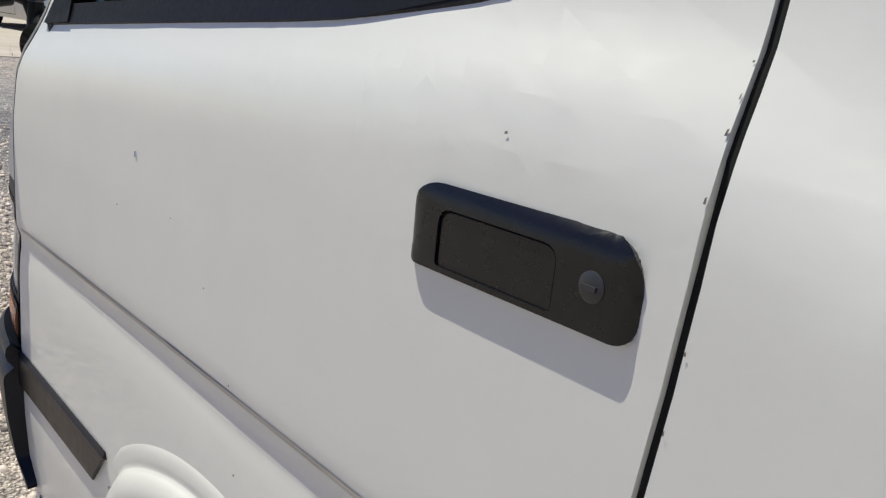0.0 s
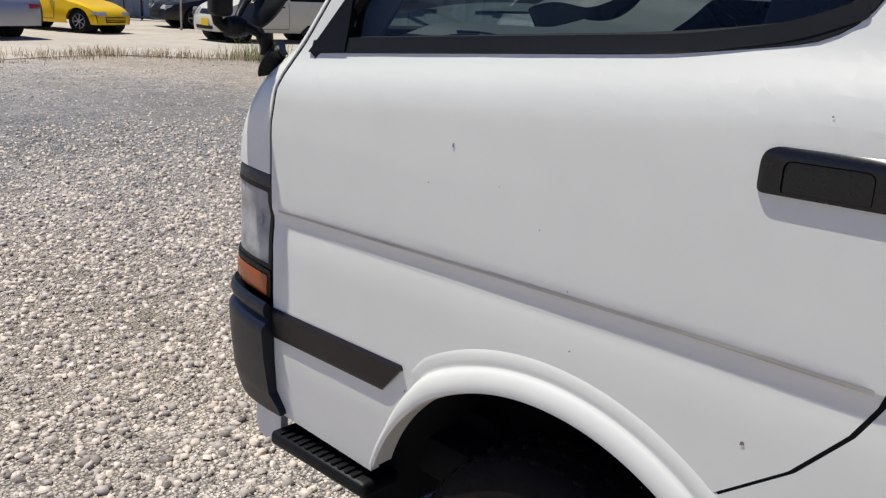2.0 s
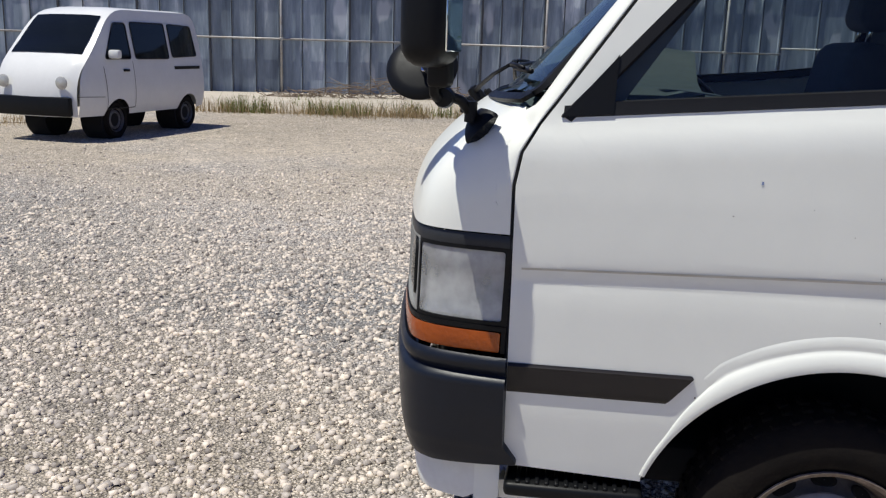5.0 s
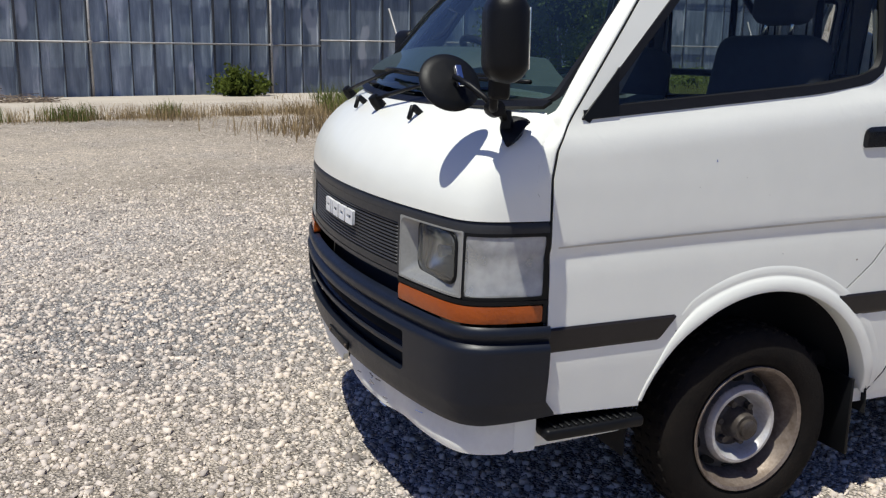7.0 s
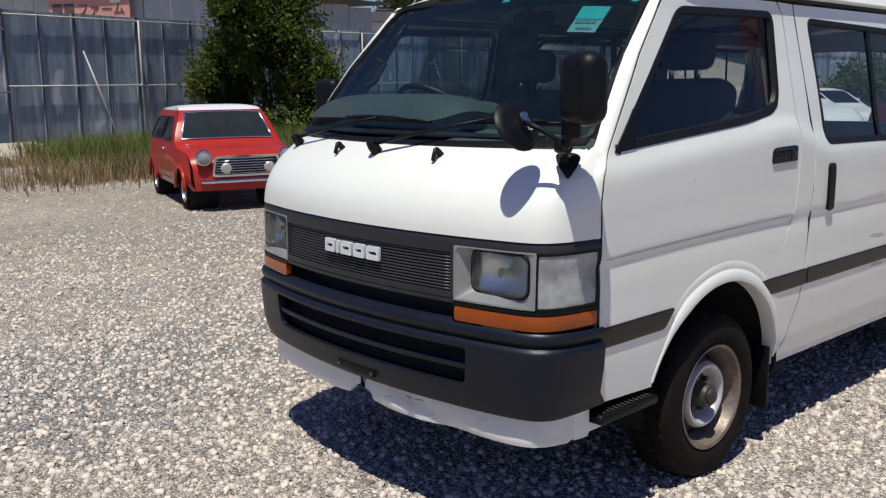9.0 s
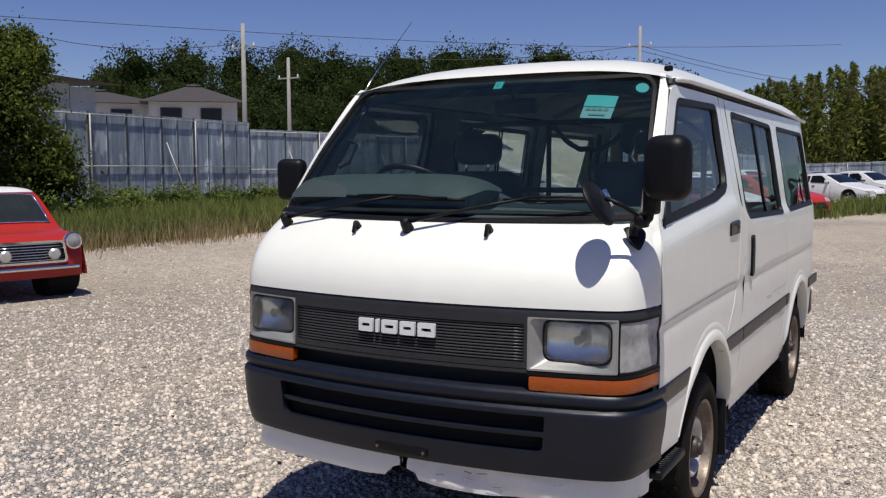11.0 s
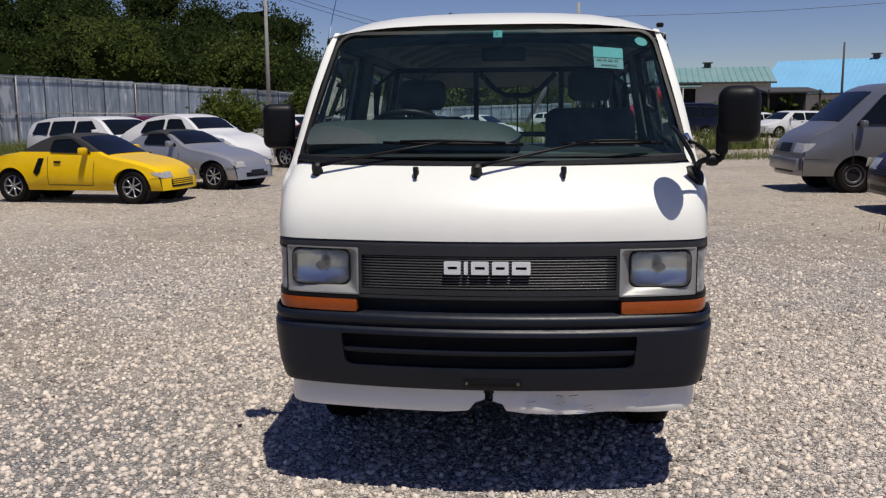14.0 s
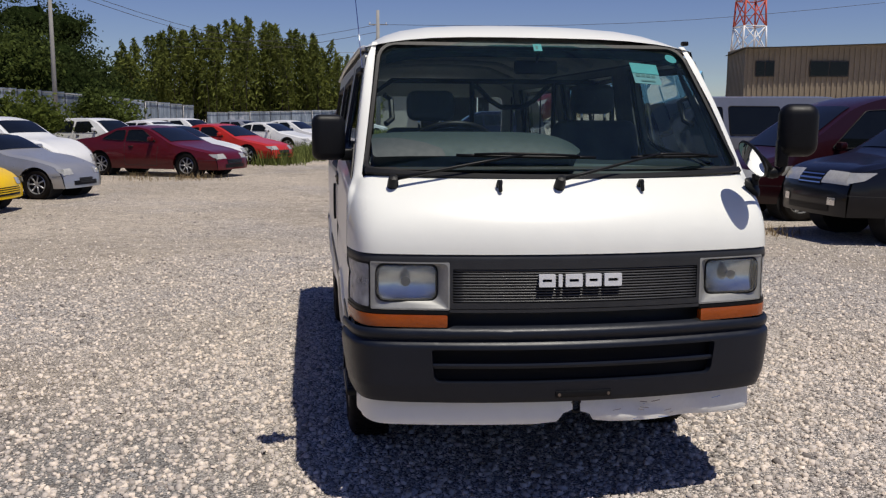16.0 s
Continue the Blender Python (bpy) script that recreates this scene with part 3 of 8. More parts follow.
def fence_run(parent, a, b, h0, h1, braces=True, seed=0, span=2.0, cells=2, rails=(0.03, 0.46, 0.97)):
    a, b = Vector((*a, 0)), Vector((*b, 0))
    L = (b - a).length
    n = max(1, round(L / span))
    w = L / n
    d = (b - a) / L
    inn = Vector((d.y, -d.x, 0))
    if inn.dot(Vector((0, 5, 0)) - a) < 0:
        inn = -inn
    rot = Matrix(((d.x, inn.x, 0, 0), (d.y, inn.y, 0, 0), (0, 0, 1, 0), (0, 0, 0, 1)))
    rr = random.Random(seed)
    for k in range(n):
        h = h0 + (h1 - h0) * (k + 0.5) / n
        o = a + d * (w * k)
        base = Matrix.Translation(o) @ rot
        bm = bmesh.new()
        xs = []
        for c in range(cells):
            x0 = w * c / cells
            xs += [(x0, 0.0), (x0 + w / cells - 0.075, 0.0), (x0 + w / cells - 0.06, 0.035), (x0 + w / cells - 0.015, 0.035)]
        xs.append((w, 0.0))
        lean = rr.uniform(-0.012, 0.012)
        lo = [bm.verts.new((x, y, 0.05)) for x, y in xs]
        hi = [bm.verts.new((x, y + lean, h)) for x, y in xs]
        for i in range(len(xs) - 1):
            bm.faces.new((lo[i], lo[i + 1], hi[i + 1], hi[i]))
        part("panel", bm, M["fence"], parent, smooth=False, m=base)
        bm = box(0.05, 0.045, h, (0, 0.05, h / 2))
        part("post", bm, M["fence_rib"], parent, smooth=False, m=base)
        for c in range(1, cells):
            bm = box(0.024, 0.02, h - 0.1, (w * c / cells - 0.037, 0.046, h / 2))
            part("rib", bm, M["fence_rib"], parent, smooth=False, m=base)
        if k % 3 == 2:
            part("pipe_post", tube([(0.02, 0.13, 0.0), (0.02, 0.13 + lean, h - 0.1)], 0.030, 8), M["pipe"], parent, m=base)
            part("pipe_clamp", box(0.09, 0.10, 0.07, (0.02, 0.115, h * rails[1]), 0.01, 1), M["pipe"], parent, m=base)
        if braces and k % 3 == 1:
            part("brace", tube([(0.2, 0.10, h * 0.72), (0.55, 1.0, 0.02)], 0.026, 6), M["pipe"], parent, m=base)
    for z in rails:
        part("rail", tube([a + inn * 0.075 + Vector((0, 0, h0 * z)), b + inn * 0.075 + Vector((0, 0, h1 * z))], 0.024, 6), M["pipe"], parent)


fence = thing("fence", "tall galvanised sheet-metal fence with stains and pipe rails", "fence")
FENCE = [(-2.0, -34.0, 3.6), (-13.6, -27.0, 3.6), (-15.6, -18.4, 3.6), (-17.9, -9.8, 3.6), (-19.7, -3.4, 3.6), (-22.6, 5.8, 3.6), (-25.6, 16.0, 3.7), (-26.4, 29.0, 3.7)]
for k, (p, q) in enumerate(zip(FENCE, FENCE[1:])):
    fence_run(fence, p[:2], q[:2], p[2], q[2], k > 4, k, *((1.62, 3, (0.03, 0.42, 0.86)) if k < 5 else (2.0, 2)))
fence2 = thing("fence", "long stained sheet-metal fence beside the parked cars", "fence")
FENCE2 = [(-26.4, 29.0, 3.4), (-23.5, 43.0, 3.4), (-16.5, 58.0, 3.0), (-10.5, 74.0, 2.4)]
for k, (p, q) in enumerate(zip(FENCE2, FENCE2[1:])):
    fence_run(fence2, p[:2], q[:2], p[2], q[2], k == 0, 20 + k)
fence3 = thing("fence", "low grey sheet-metal fence in front of the bamboo", "fence")
fence_run(fence3, (-10.5, 84.0), (5.0, 86.0), 1.9, 2.3, False, 40)


# ---------------------------------------------------------------- plants
def leaf_material(name, c1, c2, rand=0.35, through=0.42):
    """Leaves and blades that let some light pass."""
    m = mat(name, c1, 0.8, color2=c2, vscale=0.7, rand=rand, spec=0.06)
    nt = m.node_tree
    b = nt.nodes["Principled BSDF"]
    tl = nt.nodes.new("ShaderNodeBsdfTranslucent")
    nt.links.new(b.inputs["Base Color"].links[0].from_socket, tl.inputs[0])
    mx = nt.nodes.new("ShaderNodeMixShader")
    mx.inputs[0].default_value = through
    nt.links.new(b.outputs[0], mx.inputs[1])
    nt.links.new(tl.outputs[0], mx.inputs[2])
    nt.links.new(mx.outputs[0], nt.nodes["Material Output"].inputs[0])
    return m


M["leaf"] = leaf_material("broad_leaf_green", (0.115, 0.145, 0.036), (0.050, 0.072, 0.020))
M["leaf_dark"] = leaf_material("woodland_green", (0.066, 0.090, 0.026), (0.022, 0.034, 0.011))
M["leaf_light"] = leaf_material("bright_leaf_green", (0.150, 0.180, 0.038), (0.062, 0.088, 0.020))
M["bamboo"] = leaf_material("bamboo_green", (0.185, 0.205, 0.050), (0.085, 0.105, 0.027))
M["grass"] = leaf_material("green_grass", (0.19, 0.215, 0.065), (0.095, 0.12, 0.036))
M["dry"] = leaf_material("dry_grass", (0.40, 0.31, 0.18), (0.24, 0.175, 0.095))
M["brush"] = mat("dry_brushwood", (0.30, 0.235, 0.17), 0.9, color2=(0.13, 0.095, 0.07), vscale=6)
M["weed_leaf"] = leaf_material("weed_leaf_green", (0.20, 0.25, 0.065), (0.09, 0.125, 0.034))
M["bark"] = mat("bark", (0.085, 0.065, 0.050), 0.9, vary=0.4, vscale=9, bump=0.5, bscale=25)
# near-black green: the shade inside the crowns put into colour
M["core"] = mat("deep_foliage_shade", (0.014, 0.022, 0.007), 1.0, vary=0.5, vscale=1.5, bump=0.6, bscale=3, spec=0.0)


def leaves_mesh(name, pts, nrm, size, r, stretch=1.0, droop=0.0):
    """Leaf blades as bent quads at points."""
    n = len(pts)
    a = r.normal(size=(n, 3)) + nrm * 0.6
    a[:, 2] -= droop
    a /= np.linalg.norm(a, axis=1, keepdims=True) + 1e-9
    b = np.cross(a, r.normal(size=(n, 3)))
    b /= np.linalg.norm(b, axis=1, keepdims=True) + 1e-9
    s = size * r.uniform(0.6, 1.4, n)[:, None]
    c = np.cross(a, b)
    v = np.stack([pts - a * s * stretch, pts + b * s * 0.55 + c * s * 0.12, pts + a * s * stretch, pts - b * s * 0.55 + c * s * 0.12], 1).reshape(-1, 3)
    me = bpy.data.meshes.new(name)
    me.vertices.add(n * 4)
    me.vertices.foreach_set("co", v.ravel())
    me.loops.add(n * 4)
    me.loops.foreach_set("vertex_index", np.arange(n * 4))
    me.polygons.add(n)
    me.polygons.foreach_set("loop_start", np.arange(n) * 4)
    me.update(calc_edges=True)
    return me


def clumps(center, radii, k, per, spread, r):
    """Points in k clumps near the skin of an uneven ellipsoid."""
    c, rad = np.array(center), np.array(radii)
    d = r.normal(size=(k, 3))
    d[:, 2] = np.abs(d[:, 2]) * 1.1 - 0.35
    d /= np.linalg.norm(d, axis=1, keepdims=True)
    cc = c + d * rad * r.uniform(0.60, 1.06, (k, 1))
    p = cc[:, None, :] + r.normal(size=(k, per, 3)) * spread * r.uniform(0.6, 1.4, (k, 1, 1))
    q = p.reshape(-1, 3)
    o = q - c
    o /= np.linalg.norm(o, axis=1, keepdims=True) + 1e-9
    return q, o


# dark blob added inside a crown for its inner shade; also hides the sky
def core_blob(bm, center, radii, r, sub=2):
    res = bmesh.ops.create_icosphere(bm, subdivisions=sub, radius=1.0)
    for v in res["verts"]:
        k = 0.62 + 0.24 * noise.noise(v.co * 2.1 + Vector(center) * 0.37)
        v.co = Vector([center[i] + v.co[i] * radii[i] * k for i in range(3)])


def bush(name, label, center, radii, k, per, size, material, seed, trunk=True, category="bush", lobes=(((0, 0, 0), 1.0),)):
    r = np.random.RandomState(seed)
    t = thing(name, label, category, Matrix.Translation((center[0], center[1], 0)))
    c = (0, 0, center[2])
    if trunk:
        bm = bmesh.new()
        for q in range(5):
            a = r.uniform(0, 6.28)
            e = Vector((math.cos(a) * radii[0] * 0.5, math.sin(a) * radii[1] * 0.5, center[2] + radii[2] * 0.4))
            tube([(0.1 * math.cos(a), 0.1 * math.sin(a), 0), e * 0.5 + Vector((0, 0, 0.2)), e], 0.07, 6, bm=bm, r_end=0.015)
        part("trunk", bm, M["bark"], t)
    bm = bmesh.new()
    ps, os_ = [], []
    for (dx, dy, dz), f in lobes:
        rad, cen = tuple(q * f for q in radii), (dx, dy, center[2] + dz)
        core_blob(bm, cen, rad, r)
        p, o = clumps(cen, rad, int(k * f * f), per, 0.17 * min(rad), r)
        ps.append(p)
        os_.append(o)
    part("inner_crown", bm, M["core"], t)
    p, o = np.concatenate(ps), np.concatenate(os_)
    p[:, 2] = np.maximum(p[:, 2], 0.05)
    me = leaves_mesh("crown", p, o, size, r)
    me.materials.append(material)
    ob = new("crown", me)
    ob.parent = t
    return t


bush("large_bush", "large dense green shrub growing against the fence", (-20.1, 12.2, 2.3), (1.35, 1.45, 1.9), 120, 95, 0.060, M["leaf_light"], 3, lobes=(((0, 0, 0.9), 1.0), ((-0.5, -1.1, -0.7), 0.72), ((0.5, 0.9, -1.0), 0.75), ((-0.2, 0.8, 2.1), 0.62), ((0.3, -1.2, 1.5), 0.60)))
bush("shrub", "rounded green shrub behind the parked cars", (-10.4, 29.0, 1.15), (1.15, 1.15, 1.05), 80, 45, 0.08, M["leaf_light"], 4)
bush("shrub", "low green shrub at the foot of the fence", (-20.6, 3.2, 0.45), (0.75, 0.6, 0.5), 40, 30, 0.06, M["leaf_light"], 6, False)
bush("shrub", "brownish overgrown shrub by the fence", (-14.0, 57.0, 1.4), (2.2, 1.6, 1.7), 60, 40, 0.14, M["leaf"], 8)


def woodland(name, label, spots, size, per, k, material, seed, droop=0.0, stretch=1.0, spread=0.2):
    r = np.random.RandomState(seed)
    t = thing(name, label, "woodland", kind="stuff")
    allp, allo = [], []
    bm = bmesh.new()
    for x, y, z, rx, ry, rz in spots:
        p, o = clumps((x, y, z), (rx, ry, rz), k, per, spread * min(rx, rz), r)
        allp.append(p)
        allo.append(o)
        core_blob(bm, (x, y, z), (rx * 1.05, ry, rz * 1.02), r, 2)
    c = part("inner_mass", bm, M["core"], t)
    tagged(c, kind="stuff")
    me = leaves_mesh("foliage", np.concatenate(allp), np.concatenate(allo), size, r, stretch, droop)
    me.materials.append(material)
    ob = new("foliage", me)
    ob.parent = t
    tagged(ob, kind="stuff")
    return t


rng = random.Random(21)
spots = []
for az in np.arange(-49, -11, 1.7):
    for ring in range(3):
        d = 88 + ring * 13 + rng.uniform(-4, 4)
        top = lerp_table([(-50, 7.1), (-46, 7.4), (-40, 7.9), (-36, 8.2), (-33, 7.4), (-30, 7.9), (-27, 7.9), (-24, 7.6), (-20, 7.4), (-17.5, 7.2), (-15, 5.9), (-13, 3.9), (-11, 2.6)], az) + rng.uniform(-0.5, 0.4)
        h = 1.5 + d * math.tan(radians(top)) * (0.62 + 0.19 * ring)
        a = radians(az + rng.uniform(-0.8, 0.8))
        rz = rng.uniform(2.8, 4.2)
        spots.append((math.sin(a) * d, math.cos(a) * d - 3, h - rz, rng.uniform(2.6, 4.4), 3.0, rz))
        spots.append((math.sin(a) * d + rng.uniform(-2, 2), math.cos(a) * d - 4, max(1.0, (h - rz) * 0.5), 3.6, 3.0, max(2.0, (h - rz) * 0.62)))
woodland("woodland", "dark green wooded hill behind the fence", spots, 0.165, 44, 36, M["leaf_dark"], 12, spread=0.15)
spots = []
for x, y, z, rr_ in ((-25, 78, 5.2, 3.6), (-33, 70, 6.0, 3.2), (-40, 78, 7.0, 4.0), (-45, 74, 5.5, 3.4)):
    spots.append((x, y, z, rr_, rr_, rr_ * 0.9))
woodland("woodland", "lighter green trees in front of the hill", spots, 0.17, 36, 70, M["leaf"], 13, spread=0.15)
spots = []
for k in range(16):
    spots.append((-21.0 + 1.7 * k, 93.0 + rng.uniform(-1, 1), 2.2, 1.6, 1.2, 2.4))
grove = woodland("bamboo_grove", "feathery green bamboo grove behind the far fence", spots, 0.13, 30, 40, M["bamboo"], 14, droop=0.9, stretch=2.2, spread=0.3)


def culms(seed):
    """Tall stems that taper to nodding tips, each with its own plume of narrow leaves."""
    r = np.random.RandomState(seed)
    pts, out = [], []
    stems = bmesh.new()
    for az in np.arange(-12.2, 3.0, 0.125):
        a, d = radians(az + r.uniform(-0.1, 0.1)), r.uniform(90, 101)
        top = lerp_table([(-13, 3.2), (-11.5, 3.9), (-9.5, 5.3), (-6.5, 5.5), (-4, 6.0), (-1.5, 5.6), (0, 5.0), (2, 3.7), (3, 2.8)], az) - 1.5 * r.rand() ** 1.6
        h = 1.5 + d * math.tan(radians(top))
        base = np.array([math.sin(a) * d, math.cos(a) * d - 3, 0.0])
        lean = np.array([r.normal(0, 0.9), r.normal(0, 0.6), 0.0])
        n = int(38 * h)
        t = 0.22 + 0.78 * r.rand(n) ** 0.8
        wide = (1.15 * (1 - t) ** 0.62 + 0.10) * r.uniform(0.7, 1.15)
        off = r.normal(size=(n, 3)) * wide[:, None] * np.array([0.62, 0.62, 0.30])
        p = base + lean * (t ** 2.5)[:, None] + off
        p[:, 2] += h * t - 0.35 * np.abs(off[:, 0])
        pts.append(p)
        out.append(off / (np.linalg.norm(off, axis=1, keepdims=True) + 1e-6))
        tube([base, base + lean * 0.18 + np.array([0, 0, h * 0.5]), base + lean + np.array([0, 0, h * 0.98])], 0.06, 5, bm=stems, r_end=0.01)
    me = leaves_mesh("plumes", np.concatenate(pts), np.concatenate(out), 0.13, r, 2.2, 0.8)
    me.materials.append(M["bamboo"])
    ob = new("plumes", me)
    ob.parent = grove
    tagged(ob, kind="stuff")
    tagged(part("stems", stems, M["bark"], grove), kind="stuff")


culms(17)
woodland("woodland", "distant tree line between the buildings", [(17 + 3.2 * i, 70 + rng.uniform(-3, 3), 0.9, 2.2, 2.0, 1.1) for i in range(4)], 0.22, 18, 40, M["leaf"], 15)
woodland("undergrowth", "knee-high leafy green weeds along the foot of the fence", [(lerp_table([(4, -19.0), (12, -19.2), (20, -22.0), (30, -22.5)], y) + rng.uniform(-1.2, 1.2), y, 0.32, rng.uniform(0.4, 0.9), rng.uniform(0.4, 0.9), rng.uniform(0.35, 0.75)) for y in np.arange(10.0, 30.0, 0.42)], 0.055, 12, 26, M["weed_leaf"], 16)


def grass_patch(name, label, loop_fn, count, height, material, seed, width=0.006):
    r = np.random.RandomState(seed)
    p = loop_fn(r, count)
    n = len(p)
    h = height[0] + (height[1] - height[0]) * r.rand(n) ** 1.5
    a = r.uniform(0, 6.283, n)
    lean = r.uniform(0.1, 0.85, n) * h
    dx, dy = np.cos(a), np.sin(a)
    w = width * r.uniform(0.7, 1.6, n)
    z0 = np.zeros(n)
    base = np.stack([p[:, 0], p[:, 1], z0], 1)
    side = np.stack([-dy * w, dx * w, z0], 1)
    mid = base + np.stack([dx * lean * 0.35, dy * lean * 0.35, h * 0.6], 1)
    tip = base + np.stack([dx * lean, dy * lean, h], 1)
    v = np.stack([base - side, base + side, mid + side * 0.8, mid - side * 0.8, tip], 1).reshape(-1, 3)
    idx = np.arange(n)[:, None] * 5
    loops = np.concatenate([idx + np.array([[0, 1, 2, 3]]), idx + np.array([[3, 2, 4]])], 1).reshape(-1)
    me = bpy.data.meshes.new(name)
    me.vertices.add(n * 5)
    me.vertices.foreach_set("co", v.ravel())
    me.loops.add(n * 7)
    me.loops.foreach_set("vertex_index", loops)
    me.polygons.add(n * 2)
    st = (np.arange(n)[:, None] * 7 + np.array([[0, 4]])).reshape(-1)
    me.polygons.foreach_set("loop_start", st)
    me.update(calc_edges=True)
    me.materials.append(material)
    return tagged(new(name, me), label, "grass", kind="stuff")


def along(points, width, tuft=0.25, tufts=60):
    pts = np.array(points, float)

    def fn(r, n):
        seg = r.randint(0, len(pts) - 1, tufts)
        t = r.rand(tufts)
        c = pts[seg] * (1 - t)[:, None] + pts[seg + 1] * t[:, None]
        c += r.normal(size=(tufts, 2)) * width
        k = r.randint(0, tufts, n)
        return c[k] + r.normal(size=(n, 2)) * tuft
    return fn


def quad_area(a, b, c, d):
    a, b, c, d = [np.array(q, float) for q in (a, b, c, d)]

    def fn(r, n):
        u, v = r.rand(n)[:, None], r.rand(n)[:, None]
        return (a * (1 - u) + b * u) * (1 - v) + (d * (1 - u) + c * u) * v
    return fn


grass_patch("dry_grass", "sparse dry weeds along the concrete edge", along([(-14.9, -8.5), (-15.6, -4), (-16.6, 0.5), (-17.6, 4.5)], 0.30, 0.22, 90), 8000, (0.04, 0.34), M["dry"], 31, 0.004)
grass_patch("weeds", "green weeds along the concrete edge", along([(-15.0, -8.5), (-15.6, -4), (-16.8, 1.5)], 0.25, 0.16, 18), 1900, (0.08, 0.40), M["grass"], 32, 0.006)
grass_patch("tall_grass", "tall dry grass in front of the fence", quad_area((-13.2, 3.4), (-19.5, 3.8), (-23.0, 12.0), (-14.2, 12.5)), 5200, (0.12, 0.45), M["dry"], 33, 0.006)
grass_patch("tall_grass", "tall green grass in front of the fence", quad_area((-12.4, 4.2), (-19.0, 4.6), (-25.5, 30.0), (-13.4, 30.0)), 46000, (0.18, 0.72), M["grass"], 34, 0.008)
grass_patch("dry_grass", "dry brown grass edge of the lot", along([(-12.6, 3.2), (-13.3, 8), (-13.4, 14), (-13.4, 30)], 0.5, 0.5, 90), 12000, (0.10, 0.5), M["dry"], 35)
grass_patch("weeds", "weeds along the edge of the concrete pad", along([(-11.2, -8.3), (-9.3, -10.2), (-8.3, -12.6), (-5.8, -14.0), (-3.0, -13.0)], 0.22, 0.20, 60), 3000, (0.03, 0.22), M["dry"], 36, 0.0035)
grass_patch("weeds", "tall weeds at the kerb of the concrete pad", along([(-8.6, -12.2), (-8.2, -12.8)], 0.25, 0.25, 8), 420, (0.08, 0.45), M["grass"], 37, 0.004)
grass_patch("grass_field", "green meadow strip at the far edge of the lot", quad_area((1.5, 50), (30, 52), (34, 84), (-3, 84)), 26000, (0.25, 0.75), M["grass"], 38, 0.03)
grass_patch("weeds", "grass tufts growing in the gravel", along([(4.5, 24.5), (6.5, 25.5), (8.0, 26)], 0.35, 0.4, 14), 900, (0.05, 0.34), M["grass"], 39, 0.006)
grass_patch("weeds", "tall green weeds between the parked cars", along([(7.0, 32.2), (8.4, 32.8), (9.8, 33.4)], 0.4, 0.40, 16), 2200, (0.2, 0.95), M["grass"], 43, 0.010)
grass_patch("weeds", "grass tufts growing in the gravel", along([(3.7, 20.4), (4.0, 21.2), (4.2, 23.4)], 0.3, 0.18, 7), 260, (0.06, 0.36), M["grass"], 44, 0.006)
grass_patch("weeds", "weeds beside the parked cars", along([(-2.2, 26), (-1.5, 30), (-0.5, 36), (0.2, 40)], 0.6, 0.4, 40), 5200, (0.1, 0.6), M["grass"], 40, 0.012)
grass_patch("weeds", "dry weeds under the red coupe", along([(-8.5, 21.0), (-5.5, 19.8), (-3.2, 19.2)], 0.25, 0.25, 30), 900, (0.04, 0.22), M["dry"], 41, 0.004)
grass_patch("weeds", "dry tuft in front of the dark minivan", along([(4.8, 8.1), (5.2, 8.0)], 0.1, 0.15, 6), 160, (0.05, 0.18), M["dry"], 42, 0.004)

# heap of cut branches by the fence
rb = random.Random(8)
bm = bmesh.new()
for k in range(420):
    x, y = -17.9 + rb.uniform(-0.35, 0.35), rb.uniform(-6.4, -1.2)
    h = 0.16 + max(0.05, 0.55 * (1 - abs(y + 3.6) / 2.8)) * rb.random()
    a = rb.uniform(0, 6.28)
    l = rb.uniform(0.4, 1.1)
    p = Vector((x - 0.3 * (y + 3.3), y, h))
    d = Vector((math.cos(a) * 0.5, math.sin(a), rb.uniform(-0.25, 0.45))) * l * 0.5
    tube([p - d, p + Vector((rb.uniform(-.06, .06), 0, 0.04)), p + d], 0.007, 4, bm=bm)
tagged(part("branch_heap", bm, M["brush"], None, "heap of dry cut branches by the fence"), category="branches", kind="stuff")


# ---------------------------------------------------------------- the van's surfaces
SIDE = [(0.20, 0.77), (0.34, 0.806), (0.45, 0.824), (0.60, 0.836), (0.72, 0.840), (0.86, 0.8405), (0.90, 0.8385), (0.920, 0.8355), (0.926, 0.8355), (0.949, 0.8440), (1.00, 0.845), (1.10, 0.845),
        (1.18, 0.842), (1.215, 0.836), (1.25, 0.822), (1.28, 0.814), (1.50, 0.783), (1.72, 0.746), (1.79, 0.738), (1.83, 0.728)]
# the shoulder climbs with the lower edge of the front door's window
BELT = [(0.49, 0.0), (1.0, 0.045), (1.3, 0.068), (1.5, 0.088), (1.62, 0.088), (1.95, 0.0)]
CLIMB = [(1.10, 0.0), (1.20, 1.0), (1.32, 1.0), (1.55, 0.0)]
NOSE = [(0.30, 0.10), (0.45, 0.085), (0.60, 0.072), (1.00, 0.083), (1.05, 0.088), (1.10, 0.103), (1.15, 0.133), (1.20, 0.180), (1.26, 0.250), (1.29, 0.300), (1.87, 0.897)]
BOW = [(0.3, 1.0), (1.20, 1.0), (1.29, 1.2), (1.57, 0.60), (1.87, 0.50)]
SEAM = [(0.4, 0.405), (1.12, 0.405), (1.19, 0.418), (1.25, 0.452), (1.30, 0.488), (1.573, 0.680), (1.79, 0.868)]
ARCHES = ((1.142, 0.318, 0.446), (3.56, 0.318, 0.425))
WHEEL_Y = (1.142, 3.56)


